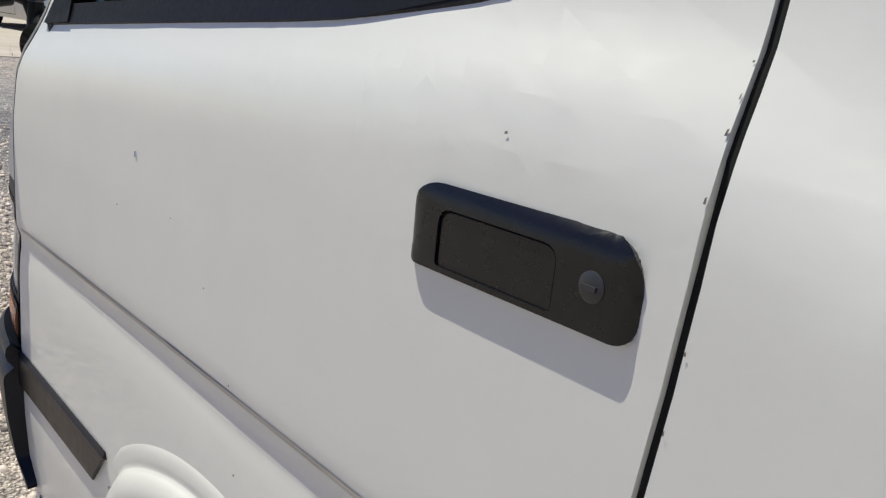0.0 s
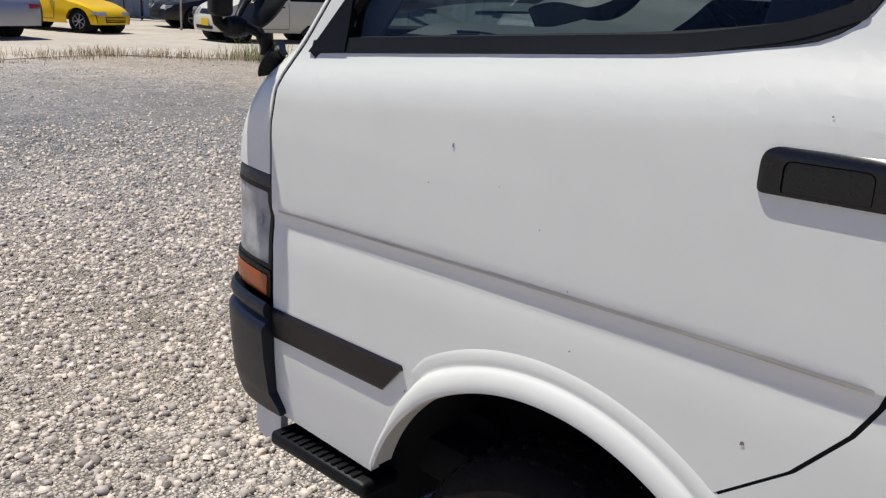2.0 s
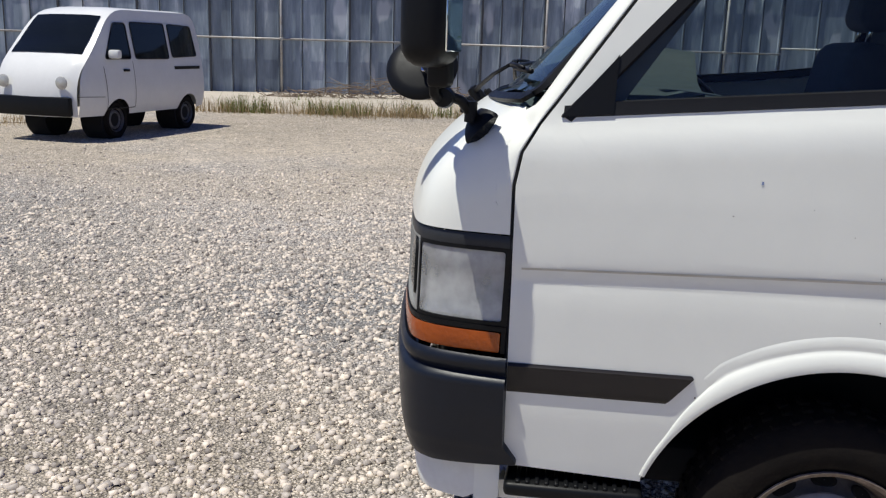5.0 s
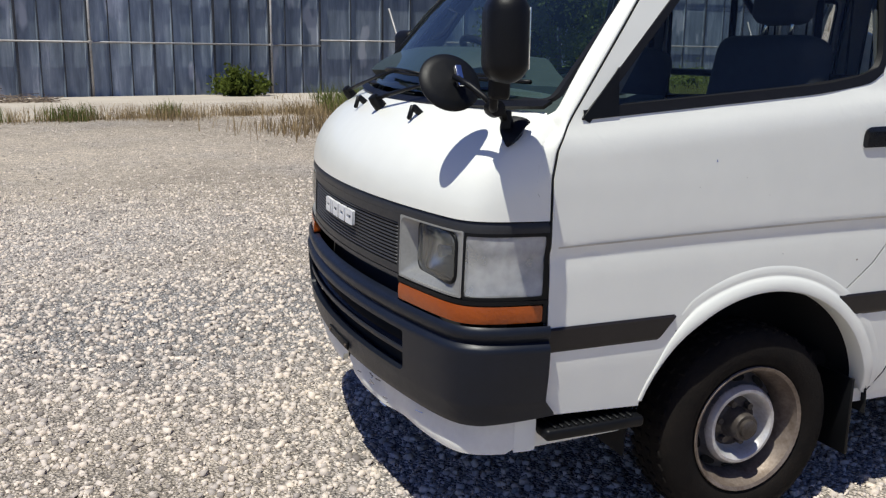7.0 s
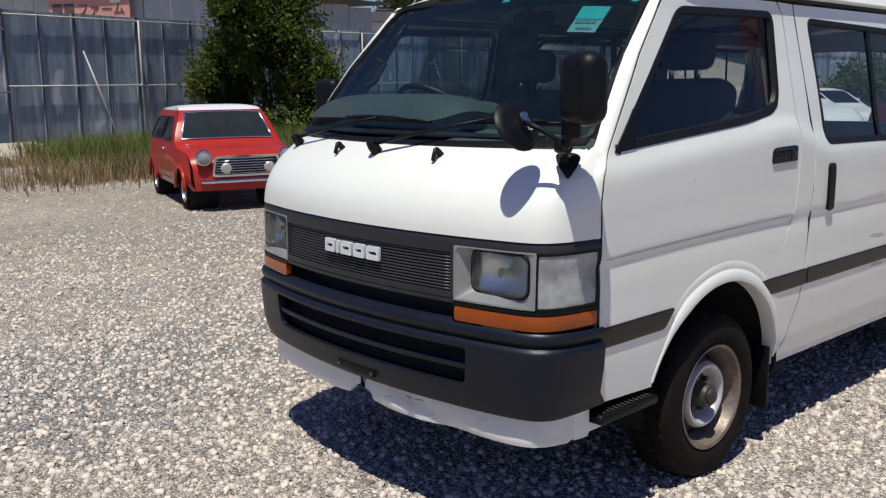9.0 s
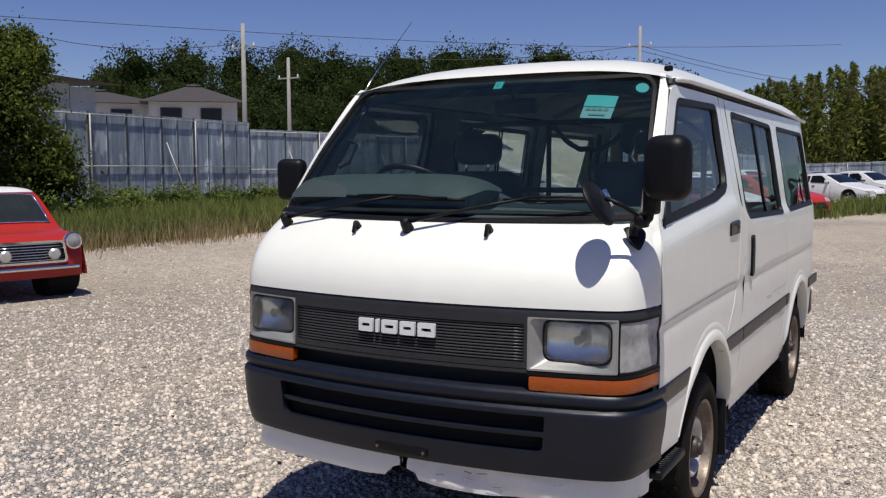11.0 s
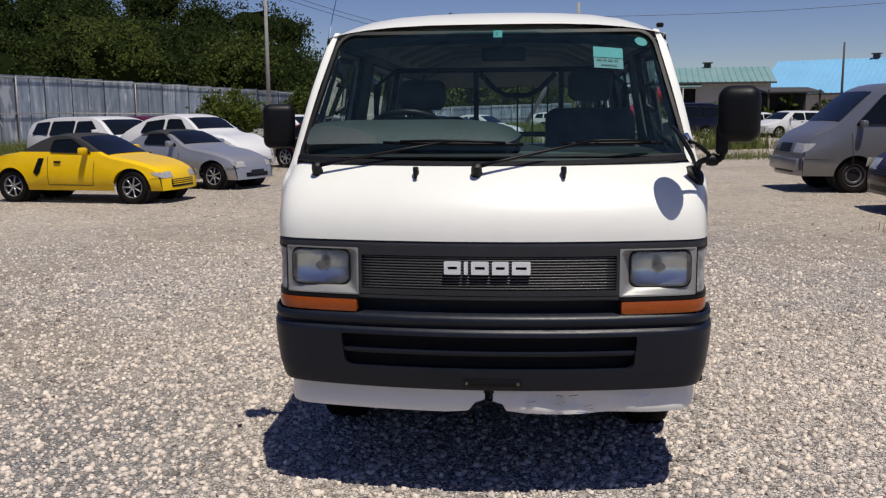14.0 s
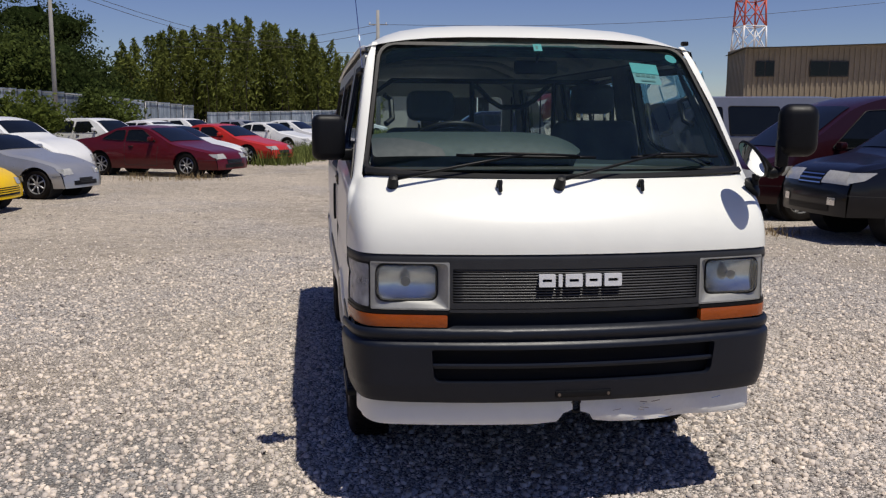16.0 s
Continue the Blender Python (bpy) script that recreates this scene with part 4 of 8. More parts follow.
def side_x(y, z):
    fine = 0.003
    z0 = z
    z -= lerp_table(BELT, y) * lerp_table(CLIMB, z0)
    z -= (0.018 * min(1.0, max(0.0, (y - 0.45) / 0.9)) - 0.008) * max(0.0, 1 - abs(z0 - 0.93) / 0.09)
    x = (lerp_table(SIDE, z - fine) + lerp_table(SIDE, z) + lerp_table(SIDE, z + fine)) / 3
    if y > 3.9:
        x -= 0.05 * ((y - 3.9) / 0.5) ** 3
    return x


def side_pt(y, z, off=0.0):
    return (side_x(y, z) + off, y, z)


def bow_y(x):
    return 0.17 * x * x + 0.21 * (abs(x) / 0.85) ** 30


# round the front corner the panels are laid out by length along the curve, from u = 0.76 on
CURVE = [(0.76, 0.76)]
while CURVE[-1][1] < 0.8515:
    x_ = CURVE[-1][1] + 0.0005
    CURVE.append((CURVE[-1][0] + math.hypot(0.0005, bow_y(x_) - bow_y(x_ - 0.0005)), x_))
U_END = [u for u, x_ in CURVE if x_ <= 0.8490][-1]


def front_x(u):
    k = abs(u)
    return u if k <= 0.76 else math.copysign(lerp_table(CURVE[::4], k), u)


def nose_y(x, z):
    return smooth_table(NOSE, z) + bow_y(x) * lerp_table(BOW, z)


def nose_pt(u, z, off=0.0):
    """A point of the front, off metres in front of it, or to its side round the corner."""
    x = front_x(u)
    slope = 0.34 * abs(x) + 6.3 / 0.85 * (abs(x) / 0.85) ** 29
    l = math.hypot(1, slope)
    g = min(1.0, max(0.0, (abs(x) - 0.74) / 0.109))
    end = (side_x(0.41, max(z, 0.50)) + 0.0005 - 0.849) * g * g
    return (x + (1 if u >= 0 else -1) * (off * slope / l + end), nose_y(x, z) - off / l, z)


def screen_half(z):
    return 0.778 + (0.682 - 0.778) * (z - 1.29) / 0.56


van = thing("van", "white cab-over delivery van with black bumper on gravel", "van")


def both(name, make, material, parent=van, label="", smooth=True):
    """The same part on both flanks."""
    a = part(name, make(), material, parent, label, smooth)
    b = part(name, mirror_x(make()), material, parent, label, smooth)
    return a, b


def arc(cy, cz, r, a0, a1, n=22):
    return [(cy + r * math.cos(radians(a0 + (a1 - a0) * k / n)), cz + r * math.sin(radians(a0 + (a1 - a0) * k / n))) for k in range(n + 1)]


# outlines on the flank, in (y, z)
DOOR_WIN = rounded([(0.492, 1.265), (1.30, 1.329), (1.545, 1.368), (1.575, 1.748), (0.925, 1.738)], [0.012, 0.20, 0.10, 0.06, 0.05], 7)
SLIDE_WIN = rounded([(1.915, 1.222), (2.905, 1.205), (2.885, 1.712), (1.845, 1.735)], 0.05, 6)
REAR_WIN = rounded([(3.10, 1.208), (4.16, 1.215), (4.08, 1.705), (3.07, 1.712)], 0.05, 6)
G = 0.004
EDGE = [(1.425, 0.733), (1.439, 0.738), (1.539, 0.816), (1.603, 0.892), (1.629, 0.939), (1.644, 0.982), (1.653, 1.04), (1.659, 1.10), (1.665, 1.16), (1.669, 1.22), (1.671, 1.285), (1.669, 1.34), (1.667, 1.40), (1.660, 1.60), (1.648, 1.74)]
SLIDE_EDGE = [(1.60, 0.372), (1.66, 0.44), (1.74, 0.60), (1.770, 0.80), (1.792, 1.05), (1.798, 1.28), (1.765, 1.60), (1.738, 1.782)]
DOOR = [(0.405 + G, 0.470), (0.72, 0.456)] + arc(*ARCHES[0], 161, 55.5, 30) + [(y - G, z) for y, z in EDGE] + [(1.60, 1.785), (0.90, 1.782)] + \
       [(lerp_table(SEAM, z) + G, z) for z in (1.76, 1.70, 1.573, 1.45, 1.36, 1.30, 1.27, 1.25, 1.22, 1.19, 1.15, 1.12, 1.0, 0.75)]
PILLAR = [(1.425 + G, 0.733), (1.395, 0.672)] + arc(*ARCHES[0], 53, 7.5) + [(y - G, z) for y, z in SLIDE_EDGE] + [(1.62, 1.785)] + [(y + G, z) for y, z in EDGE[:0:-1]]
SLIDE = [(1.60 + G, 0.372), (3.03 - G, 0.358), (3.03 - G, 0.50), (3.05 - G, 0.75), (3.03 - G, 1.2), (2.99 - G, 1.782)] + [(y + G, z) for y, z in SLIDE_EDGE[:0:-1]]
QUARTER = [(3.03 + G, 0.358)] + arc(*ARCHES[1], 173, 7) + [(4.38, 0.40), (4.40, 0.70), (4.385, 1.2), (4.31, 1.782), (2.99 + G, 1.782), (3.03 + G, 1.2), (3.05 + G, 0.75), (3.03 + G, 0.50)]


def ccw(loop):
    s = sum(a[0] * b[1] - b[0] * a[1] for a, b in zip(loop, loop[1:] + loop[:1]))
    return loop if s > 0 else loop[::-1]


both("front_door", lambda: sheet(ccw(DOOR), [DOOR_WIN], 0.035, 0.018, side_pt, 0.022), M["white"], label="white front door with dull scuffed paint")
both("sliding_door", lambda: sheet(ccw(SLIDE), [SLIDE_WIN], 0.10, 0.024, side_pt, 0.022), M["white"])
both("door_pillar", lambda: sheet(ccw(PILLAR), [], 0.04, 0.022, side_pt, 0.022), M["white"])
both("rear_quarter", lambda: sheet(ccw(QUARTER), [REAR_WIN], 0.06, 0.024, side_pt, 0.022), M["white"])
# inner shell with the same window openings; near-black, the door gaps' shade as its colour
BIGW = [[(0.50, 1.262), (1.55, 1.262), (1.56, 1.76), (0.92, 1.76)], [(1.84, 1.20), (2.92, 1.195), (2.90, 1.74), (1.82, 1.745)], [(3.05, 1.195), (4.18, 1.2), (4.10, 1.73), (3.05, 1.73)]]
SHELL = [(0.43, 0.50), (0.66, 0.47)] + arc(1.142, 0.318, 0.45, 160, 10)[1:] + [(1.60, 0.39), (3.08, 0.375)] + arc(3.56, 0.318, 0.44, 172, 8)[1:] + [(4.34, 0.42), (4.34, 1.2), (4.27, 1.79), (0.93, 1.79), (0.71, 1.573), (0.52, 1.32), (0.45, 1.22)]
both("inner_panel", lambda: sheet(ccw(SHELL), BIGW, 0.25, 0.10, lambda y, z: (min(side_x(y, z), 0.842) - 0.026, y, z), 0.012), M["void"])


both("inner_trim", lambda: sheet(ccw([(0.56, 0.80), (4.30, 0.80), (4.30, 1.2), (4.24, 1.78), (0.95, 1.78), (0.74, 1.573), (0.56, 1.34)]), [[(0.60, 1.262), (1.55, 1.262), (1.56, 1.76), (0.94, 1.76)]] + BIGW[1:], 0.25, 0.10, lambda y, z: (side_x(y, z) - 0.052, y, z), 0.008), M["cab_trim"])


both("door_seal", lambda: tube([side_pt(y, z, -0.010) for y, z in EDGE], 0.0065, 6), M["void"])
both("door_seal", lambda: tube([side_pt(lerp_table(SEAM, 0.48 + 0.02 * k), 0.48 + 0.02 * k, -0.0045) for k in range(65)], 0.0042, 6), M["void"])
both("crease_dust", lambda: sheet([(0.43, 0.9365), (1.0, 0.9485), (1.35, 0.9545), (1.62, 0.9550), (1.62, 0.9615), (1.35, 0.9605), (1.0, 0.9540), (0.43, 0.9410)], [], 0.06, 0.02, lambda y, z: side_pt(y, z, 0.0006)), M["crease_dirt"])
both("door_seal", lambda: tube([side_pt(y, z, -0.0055) for y, z in SLIDE_EDGE], 0.0060, 6), M["void"])


def flare(cy, cz, r, a0, a1):
    """The raised lip round a wheel opening."""
    bm = bmesh.new()
    rows = []
    for k in range(61):
        a = radians(a0 + (a1 - a0) * k / 60)
        deg = a0 + (a1 - a0) * k / 60
        end = lerp_table([(5, 0.1), (18, 1.0), (124, 1.0), (138, 0.35), (165, 0.2)] if cy < 2 else [(5, 0.1), (18, 1.0), (160, 1.0), (172, 0.1)], deg)
        ridge = lerp_table([(5, 0.0), (30, 1.0), (108, 1.0), (130, 0.0)] if cy < 2 else [(5, 0.0), (30, 1.0), (150, 1.0), (172, 0.0)], deg)
        slim = lerp_table([(5, 0.6), (18, 1.0), (122, 1.0), (146, 0.22), (165, 0.15)] if cy < 2 else [(5, 0.6), (18, 1.0), (155, 1.0), (172, 0.5)], deg)
        row = []
        for d, o in ((-0.004, -0.05), (-0.006, 0.006), (-0.003, 0.0125), (0.004, 0.0140), (0.016, 0.0130), (0.028, 0.0100), (0.036, 0.0060), (0.040, 0.0028), (0.043, 0.0024), (0.048, 0.0030), (0.054, 0.0030), (0.062, 0.0020), (0.070, 0.0004), (0.075, -0.002)):
            if d > 0:
                d *= slim
            y, z = cy + (r + d) * math.cos(a), cz + (r + d) * math.sin(a)
            if o < 0.0035 and d > 0.04 * slim:
                lift = o * ridge if ridge > 0.02 and o > 0 else -0.002
            else:
                lift = o * end if o > 0 else o
            row.append(bm.verts.new((side_x(y, z) + lift, y, z)))
        rows.append(row)
    for a, b in zip(rows, rows[1:]):
        for i in range(len(a) - 1):
            bm.faces.new((a[i], a[i + 1], b[i + 1], b[i]))
    bmesh.ops.recalc_face_normals(bm, faces=bm.faces[:])
    if sum(f.normal.x * f.calc_area() for f in bm.faces) < 0:
        flip(bm)
    return bm


both("arch_flare", lambda: flare(*ARCHES[0], 160, 9), M["white"])
both("arch_flare", lambda: flare(*ARCHES[1], 171, 9), M["white"])


def strip_frame(loop, fn, w, off, thick):
    """A rubber seal round an opening: its outer rim lies on the body, its inner rim w inside."""
    n = len(loop)
    cx, cz = sum(p[0] for p in loop) / n, sum(p[1] for p in loop) / n
    inner = []
    for i, p in enumerate(loop):
        a, b = Vector(loop[i - 1]), Vector(loop[(i + 1) % n])
        t = (b - a)
        t.normalize()
        nrm = Vector((-t.y, t.x))
        if nrm.dot(Vector((cx - p[0], cz - p[1]))) < 0:
            nrm = -nrm
        inner.append((p[0] + nrm.x * w, p[1] + nrm.y * w))
    bm = bmesh.new()
    rows = []
    for k, (t, o) in enumerate(((-0.12, -0.004), (0.05, off), (0.8, off * 0.6), (1.0, -thick))):
        rows.append([bm.verts.new(fn(p[0] + (q[0] - p[0]) * t, p[1] + (q[1] - p[1]) * t, o)) for p, q in zip(loop, inner)])
    for r0, r1 in zip(rows, rows[1:]):
        for i in range(n):
            bm.faces.new((r0[i - 1], r0[i], r1[i], r1[i - 1]))
    bmesh.ops.recalc_face_normals(bm, faces=bm.faces[:])
    return bm, inner


def side_window(name, loop, width, parent_label):
    for sgn in (1, -1):
        bm, inner = strip_frame(loop, side_pt, width, 0.0025, 0.014)
        if sgn < 0:
            mirror_x(bm)
        w = part(name, bm, M["rubber"], van, parent_label)
        gm = sheet(ccw(inner), [], 0.3, 0.12, lambda y, z: side_pt(y, z, -0.012))
        if sgn < 0:
            mirror_x(gm)
        pane = part("pane", gm, M["side_glass"], w)
        pane.visible_shadow = False


side_window("door_window", DOOR_WIN, 0.030, "side window in black rubber seal")
side_window("side_window", SLIDE_WIN, 0.026, "")
side_window("side_window", REAR_WIN, 0.026, "")
# the fixed corner piece and lower seal of the front door window
both("quarter_trim", lambda: sheet(ccw([(0.497, 1.268), (0.605, 1.277), (0.610, 1.400), (0.600, 1.386)]), [], 0.05, 0.05, lambda y, z: side_pt(y, z, 0.006), 0.012), M["black"])
both("window_lip", lambda: sheet(ccw(rounded([(0.602, 1.275), (1.30, 1.3305), (1.45, 1.358), (1.528, 1.390), (1.520, 1.412), (1.44, 1.380), (1.30, 1.356), (0.602, 1.302)], [0.004, 0.05, 0.05, 0.01, 0.01, 0.05, 0.05, 0.004], 4)), [], 0.06, 0.02, lambda y, z: side_pt(y, z, 0.0035), 0.014), M["rubber"])
both("window_divider", lambda: sheet([(2.44, 1.23), (2.475, 1.23), (2.455, 1.71), (2.42, 1.71)], [], 0.1, 0.1, lambda y, z: side_pt(y, z, -0.006), 0.012), M["black"])

# mouldings along the flank
for y0, y1, tip in ((0.410, 0.815, True), (1.418, 1.772, False), (1.785, 3.02, False), (3.05, 3.14, False), (3.97, 4.36, False)):
    def moulding(y0=y0, y1=y1, tip=tip):
        z0, z1 = 0.653, 0.722
        loop = [(y0, z0), (y1 - (0.055 if tip else 0.0), z0), (y1, z1 - 0.006), (y1 - 0.004, z1), (y0, z1)]
        if 1.4 < y0 < 1.5:
            loop = [(y0 + 0.012, z0), (y1, z0), (y1, z1), (y0 - 0.006, z1)]

        def lay(y, z):
            t = (z - z0) / (z1 - z0)
            base = lerp_table(SIDE, z)
            ridge = 0.0022 * max(0.0, 1 - abs(t - 0.90) / 0.07) + 0.0016 * max(0.0, 1 - abs(t - 0.10) / 0.06)
            return (base + 0.002 + 0.0045 * min(1, 5 * min(t, 1 - t)) + ridge, y, z)
        return sheet(ccw(loop), [], 0.06, 0.0035, lay, 0.012)
    both("side_moulding", moulding, M["trim"])


def door_handle_left():
    return sheet(rounded([(1.434, 1.172), (1.637, 1.175), (1.637, 1.236), (1.436, 1.232)], [0.012, 0.014, 0.030, 0.040], 7), [rounded([(1.467, 1.1765), (1.577, 1.178), (1.577, 1.219), (1.467, 1.217)], [0.004, 0.004, 0.012, 0.012], 4)], 0.0085, 0.005, handle_lay, 0.010)


def handle_lay(y, z):
    top = min(1.0, max(0.0, (1.235 - z) / 0.020))
    ends = min(1.0, max(0.0, min(y - 1.4335, 1.6375 - y) / 0.016))
    t = min(top, ends)
    return (side_x(y, 1.20) + 0.001 + 0.0085 * math.sqrt(max(0.0, 1 - (1 - t) ** 2)), y, z)


for sgn in (1, -1):
    bm = door_handle_left()
    hb = part("door_handle", bm if sgn > 0 else mirror_x(bm), M["handle"], van, "worn black plastic door handle with key lock", m=Matrix.Translation((-0.003 * sgn, 0.003, 0.0)))
    bm = sheet(rounded([(1.469, 1.176), (1.575, 1.177), (1.575, 1.217), (1.469, 1.215)], [0.004, 0.004, 0.011, 0.011], 4), [], 0.02, 0.008, lambda y, z: (side_x(y, 1.20) + 0.0078 - 0.05 * max(0, z - 1.205), y, z), 0.02)
    part("flap", bm if sgn > 0 else mirror_x(bm), M["handle"], hb)
    bm = sheet(rounded([(1.446, 1.1765), (1.626, 1.1785), (1.626, 1.226), (1.448, 1.222)], 0.012, 4), [], 0.04, 0.03, lambda y, z: (side_x(y, 1.20) + 0.006, y, z))
    part("handle_back", bm if sgn > 0 else mirror_x(bm), M["void"], hb)
    bm = lathe([(0.0005, 0.0175), (0.007, 0.0175), (0.0095, 0.016), (0.0105, 0.006)], 24)
    box(0.002, 0.011, 0.003, (0.0182, 0, 0), bm=bm)
    bmesh.ops.translate(bm, vec=(side_x(1.606, 1.20) - 0.006, 1.606, 1.203), verts=bm.verts[:])
    part("key_lock", bm if sgn > 0 else mirror_x(bm), M["slat"], hb, "dull metal key lock")
    # added filler, no part of the handle: stops sun leaking out below it
    bm = box(0.012, 0.188, 0.044, (side_x(1.5, 1.20) + 0.0005, 1.536, 1.200))
    part("handle_core", bm if sgn > 0 else mirror_x(bm), M["void"], hb)


def slide_handle():
    return sheet(rrect(1.915, 0.945, 1.965, 1.145, 0.02, 5), [], 0.01, 0.02, lambda y, z: side_pt(y, z, 0.012), 0.016)


both("pull_handle", slide_handle, M["black"])


# ---------------------------------------------------------------- the van's front
def hood_end(z):
    """How far round the corner the front panel goes at a height, staying short of the door's seam."""
    stop = lerp_table(SEAM, z) - 0.004 - min(0.034, max(0.0, (z - 1.012) * 0.45))
    u = U_END
    while u > 0.78 and nose_pt(u, z)[1] > stop:
        u -= 0.002
    return u


HOOD_EDGE = [(1.012 + 0.014 * k, hood_end(1.012 + 0.014 * k)) for k in range(14)] + [(1.215, min(hood_end(1.215), U_END - 0.095)), (1.245, 0.855), (1.268, 0.805), (1.282, 0.775)]
HOOD = [(u, z) for z, u in HOOD_EDGE] + [(0.60, 1.286), (-0.60, 1.286)] + [(-u, z) for z, u in HOOD_EDGE[::-1]]


part("front_panel", sheet(HOOD, [], 0.022, 0.012, nose_pt, 0.015), M["white"], van, "plain white front panel below the windscreen")


def a_pillar():
    """The white pillar beside the glass, rounded from the front panel into the flank."""
    bm = bmesh.new()
    rows = []
    zs = [1.012 + 0.012 * k for k in range(24)] + [1.30, 1.33, 1.36, 1.40, 1.45, 1.51, 1.573, 1.64, 1.70, 1.76, 1.80, 1.83]
    for z in zs:
        zz = min(z, 1.80)
        x1, y1 = side_x(0.6, zz) - 0.001, lerp_table(SEAM, zz) - 0.004
        x1 -= max(0.0, z - 1.745) * 0.32
        if z > 1.80:
            y1 += (z - 1.80) * 1.1
        if z < 1.285:
            u = lerp_table(HOOD_EDGE, z)
            x0, y0, _ = nose_pt(u, z)
            xa, ya, _ = nose_pt(u - 0.012, z)
            t0 = Vector((x0 - xa, y0 - ya)).normalized()
        else:
            x0 = screen_half(z) + 0.004
            y0 = nose_y(x0, z)
            t0 = Vector((0.93, 0.36))
        p0, p3 = Vector((x0, y0)), Vector((x1, y1))
        d = (p3 - p0).length
        p1, p2 = p0 + t0 * d * 0.36, p3 - Vector((0.10, 0.99)) * d * 0.36
        row = []
        for k in range(11):
            t = k / 10
            q = p0 * (1 - t) ** 3 + p1 * 3 * t * (1 - t) ** 2 + p2 * 3 * t * t * (1 - t) + p3 * t ** 3
            row.append((q.x, q.y, z))
        row.append((x1 - 0.022, y1 + 0.005, z))
        rows.append([bm.verts.new(p) for p in row])
    for a, b in zip(rows, rows[1:]):
        for i in range(len(a) - 1):
            bm.faces.new((a[i], a[i + 1], b[i + 1], b[i]))
    return bm


both("windscreen_pillar", a_pillar, M["white"])


def roof_pt(u, v):
    """u across -1..1, v along 0..1"""
    x = 0.735 * u
    k = abs(u)
    zt = 1.857 - 0.052 * k ** 4
    y0 = nose_y(x * 0.93, zt) - 0.008
    y = y0 + (4.34 - y0) * v
    zr = 1.955 - 0.035 * k * k - 0.105 * k ** 7
    rise = 1 - math.exp(-5.5 * (y - y0))
    back = max(0.0, (y - 4.05) / 0.29)
    return Vector((x * (1 - 0.02 * back), y, zt + (zr - zt) * rise - 0.11 * back ** 2.2))


bm = bmesh.new()
us = [-1, -0.985, -0.96, -0.92, -0.86, -0.76, -0.6, -0.4, -0.2, 0, 0.2, 0.4, 0.6, 0.76, 0.86, 0.92, 0.96, 0.985, 1]
vs = [0, 0.006, 0.014, 0.025, 0.04, 0.06, 0.09, 0.13, 0.18, 0.26, 0.36, 0.5, 0.64, 0.78, 0.88, 0.94, 0.98, 1.0]
grid = [[bm.verts.new(roof_pt(u, v)) for u in us] for v in vs]
for a, b in zip(grid, grid[1:]):
    for i in range(len(us) - 1):
        bm.faces.new((a[i], a[i + 1], b[i + 1], b[i]))
part("roof", bm, M["white"], van)
both("drip_rail", lambda: tube([(0.722, 0.90, 1.800), (0.742, 0.97, 1.808), (0.748, 1.08, 1.812), (0.748, 2.0, 1.815), (0.746, 3.0, 1.812), (0.738, 4.30, 1.79)], 0.011, 8), M["white"], label="")
# dark strip: the shadow line under the drip rail put into colour
both("rail_shadow_gap", lambda: sheet(ccw([(0.86, 1.775), (0.95, 1.795), (4.30, 1.785), (4.30, 1.80), (0.95, 1.815), (0.88, 1.805)]), [], 0.3, 0.1, lambda y, z: (0.738, y, z)), M["seam"])
# headliner, so that the cab is dark above
bm = bmesh.new()
grid = [[bm.verts.new(roof_pt(u, v) - Vector((0, -0.02, 0.03))) for u in us[1:-1:2]] for v in vs[1::2]]
for a, b in zip(grid, grid[1:]):
    for i in range(len(a) - 1):
        bm.faces.new((a[i], b[i], b[i + 1], a[i + 1]))
part("headliner", bm, M["interior"], van, "pale grey ribbed headliner")
for y in (1.5, 2.0, 2.5, 3.0, 3.5, 4.0):
    part("roof_rib", tube([(0.66 * u, y, roof_pt(u, (y - 0.9) / 3.4).z - 0.045) for u in (-0.95, -0.6, -0.2, 0.2, 0.6, 0.95)], 0.016, 8), M["interior"], van)

# windscreen with its rubber, and a tinted upper band
SCREEN = rounded([(-0.778, 1.290), (0.778, 1.290), (0.686, 1.862), (-0.686, 1.862)], [0.05, 0.05, 0.07, 0.07], 7)


def screen_lay(x, z, off=0.0):
    k = abs(x)
    dip = 0.050 * (k / 0.69) ** 4 if z > 1.29 else 0
    zz = z - dip * max(0.0, (z - 1.29) / 0.575)
    sag = 0.022 * (k / 0.776) ** 2 * max(0.0, 1 - (z - 1.29) / 0.2)
    return (x, nose_y(x, zz) - off, zz + off * 0.6 + sag * 0.6)


bm, inner = strip_frame(SCREEN, screen_lay, 0.019, 0.005, 0.012)
screen = part("windscreen", bm, M["rubber"], van, "large raked windscreen in black rubber seal")
pane = part("pane", sheet(ccw(inner), [], 0.08, 0.05, lambda x, z: screen_lay(x, z, -0.010)), M["ws_glass"], screen)
pane.visible_shadow = False
band = [(-0.655, 1.778), (0.655, 1.778), (0.652, 1.815), (0.62, 1.833), (-0.62, 1.833), (-0.652, 1.815)]
pane = part("shade_band", sheet(ccw(band), [], 0.08, 0.05, lambda x, z: screen_lay(x, z, -0.015)), M["ws_band"], screen, "blue-green shade band")
pane.visible_shadow = False
# cowl under the glass
part("cowl", sheet([(-0.772, 1.277), (0.772, 1.277), (0.772, 1.292), (-0.772, 1.292)], [], 0.06, 0.02, lambda x, z: (x, nose_y(x, z) - 0.004, z + 0.022 * (x / 0.776) ** 2), 0.01), M["black"], van, "black cowl strip below the windscreen")

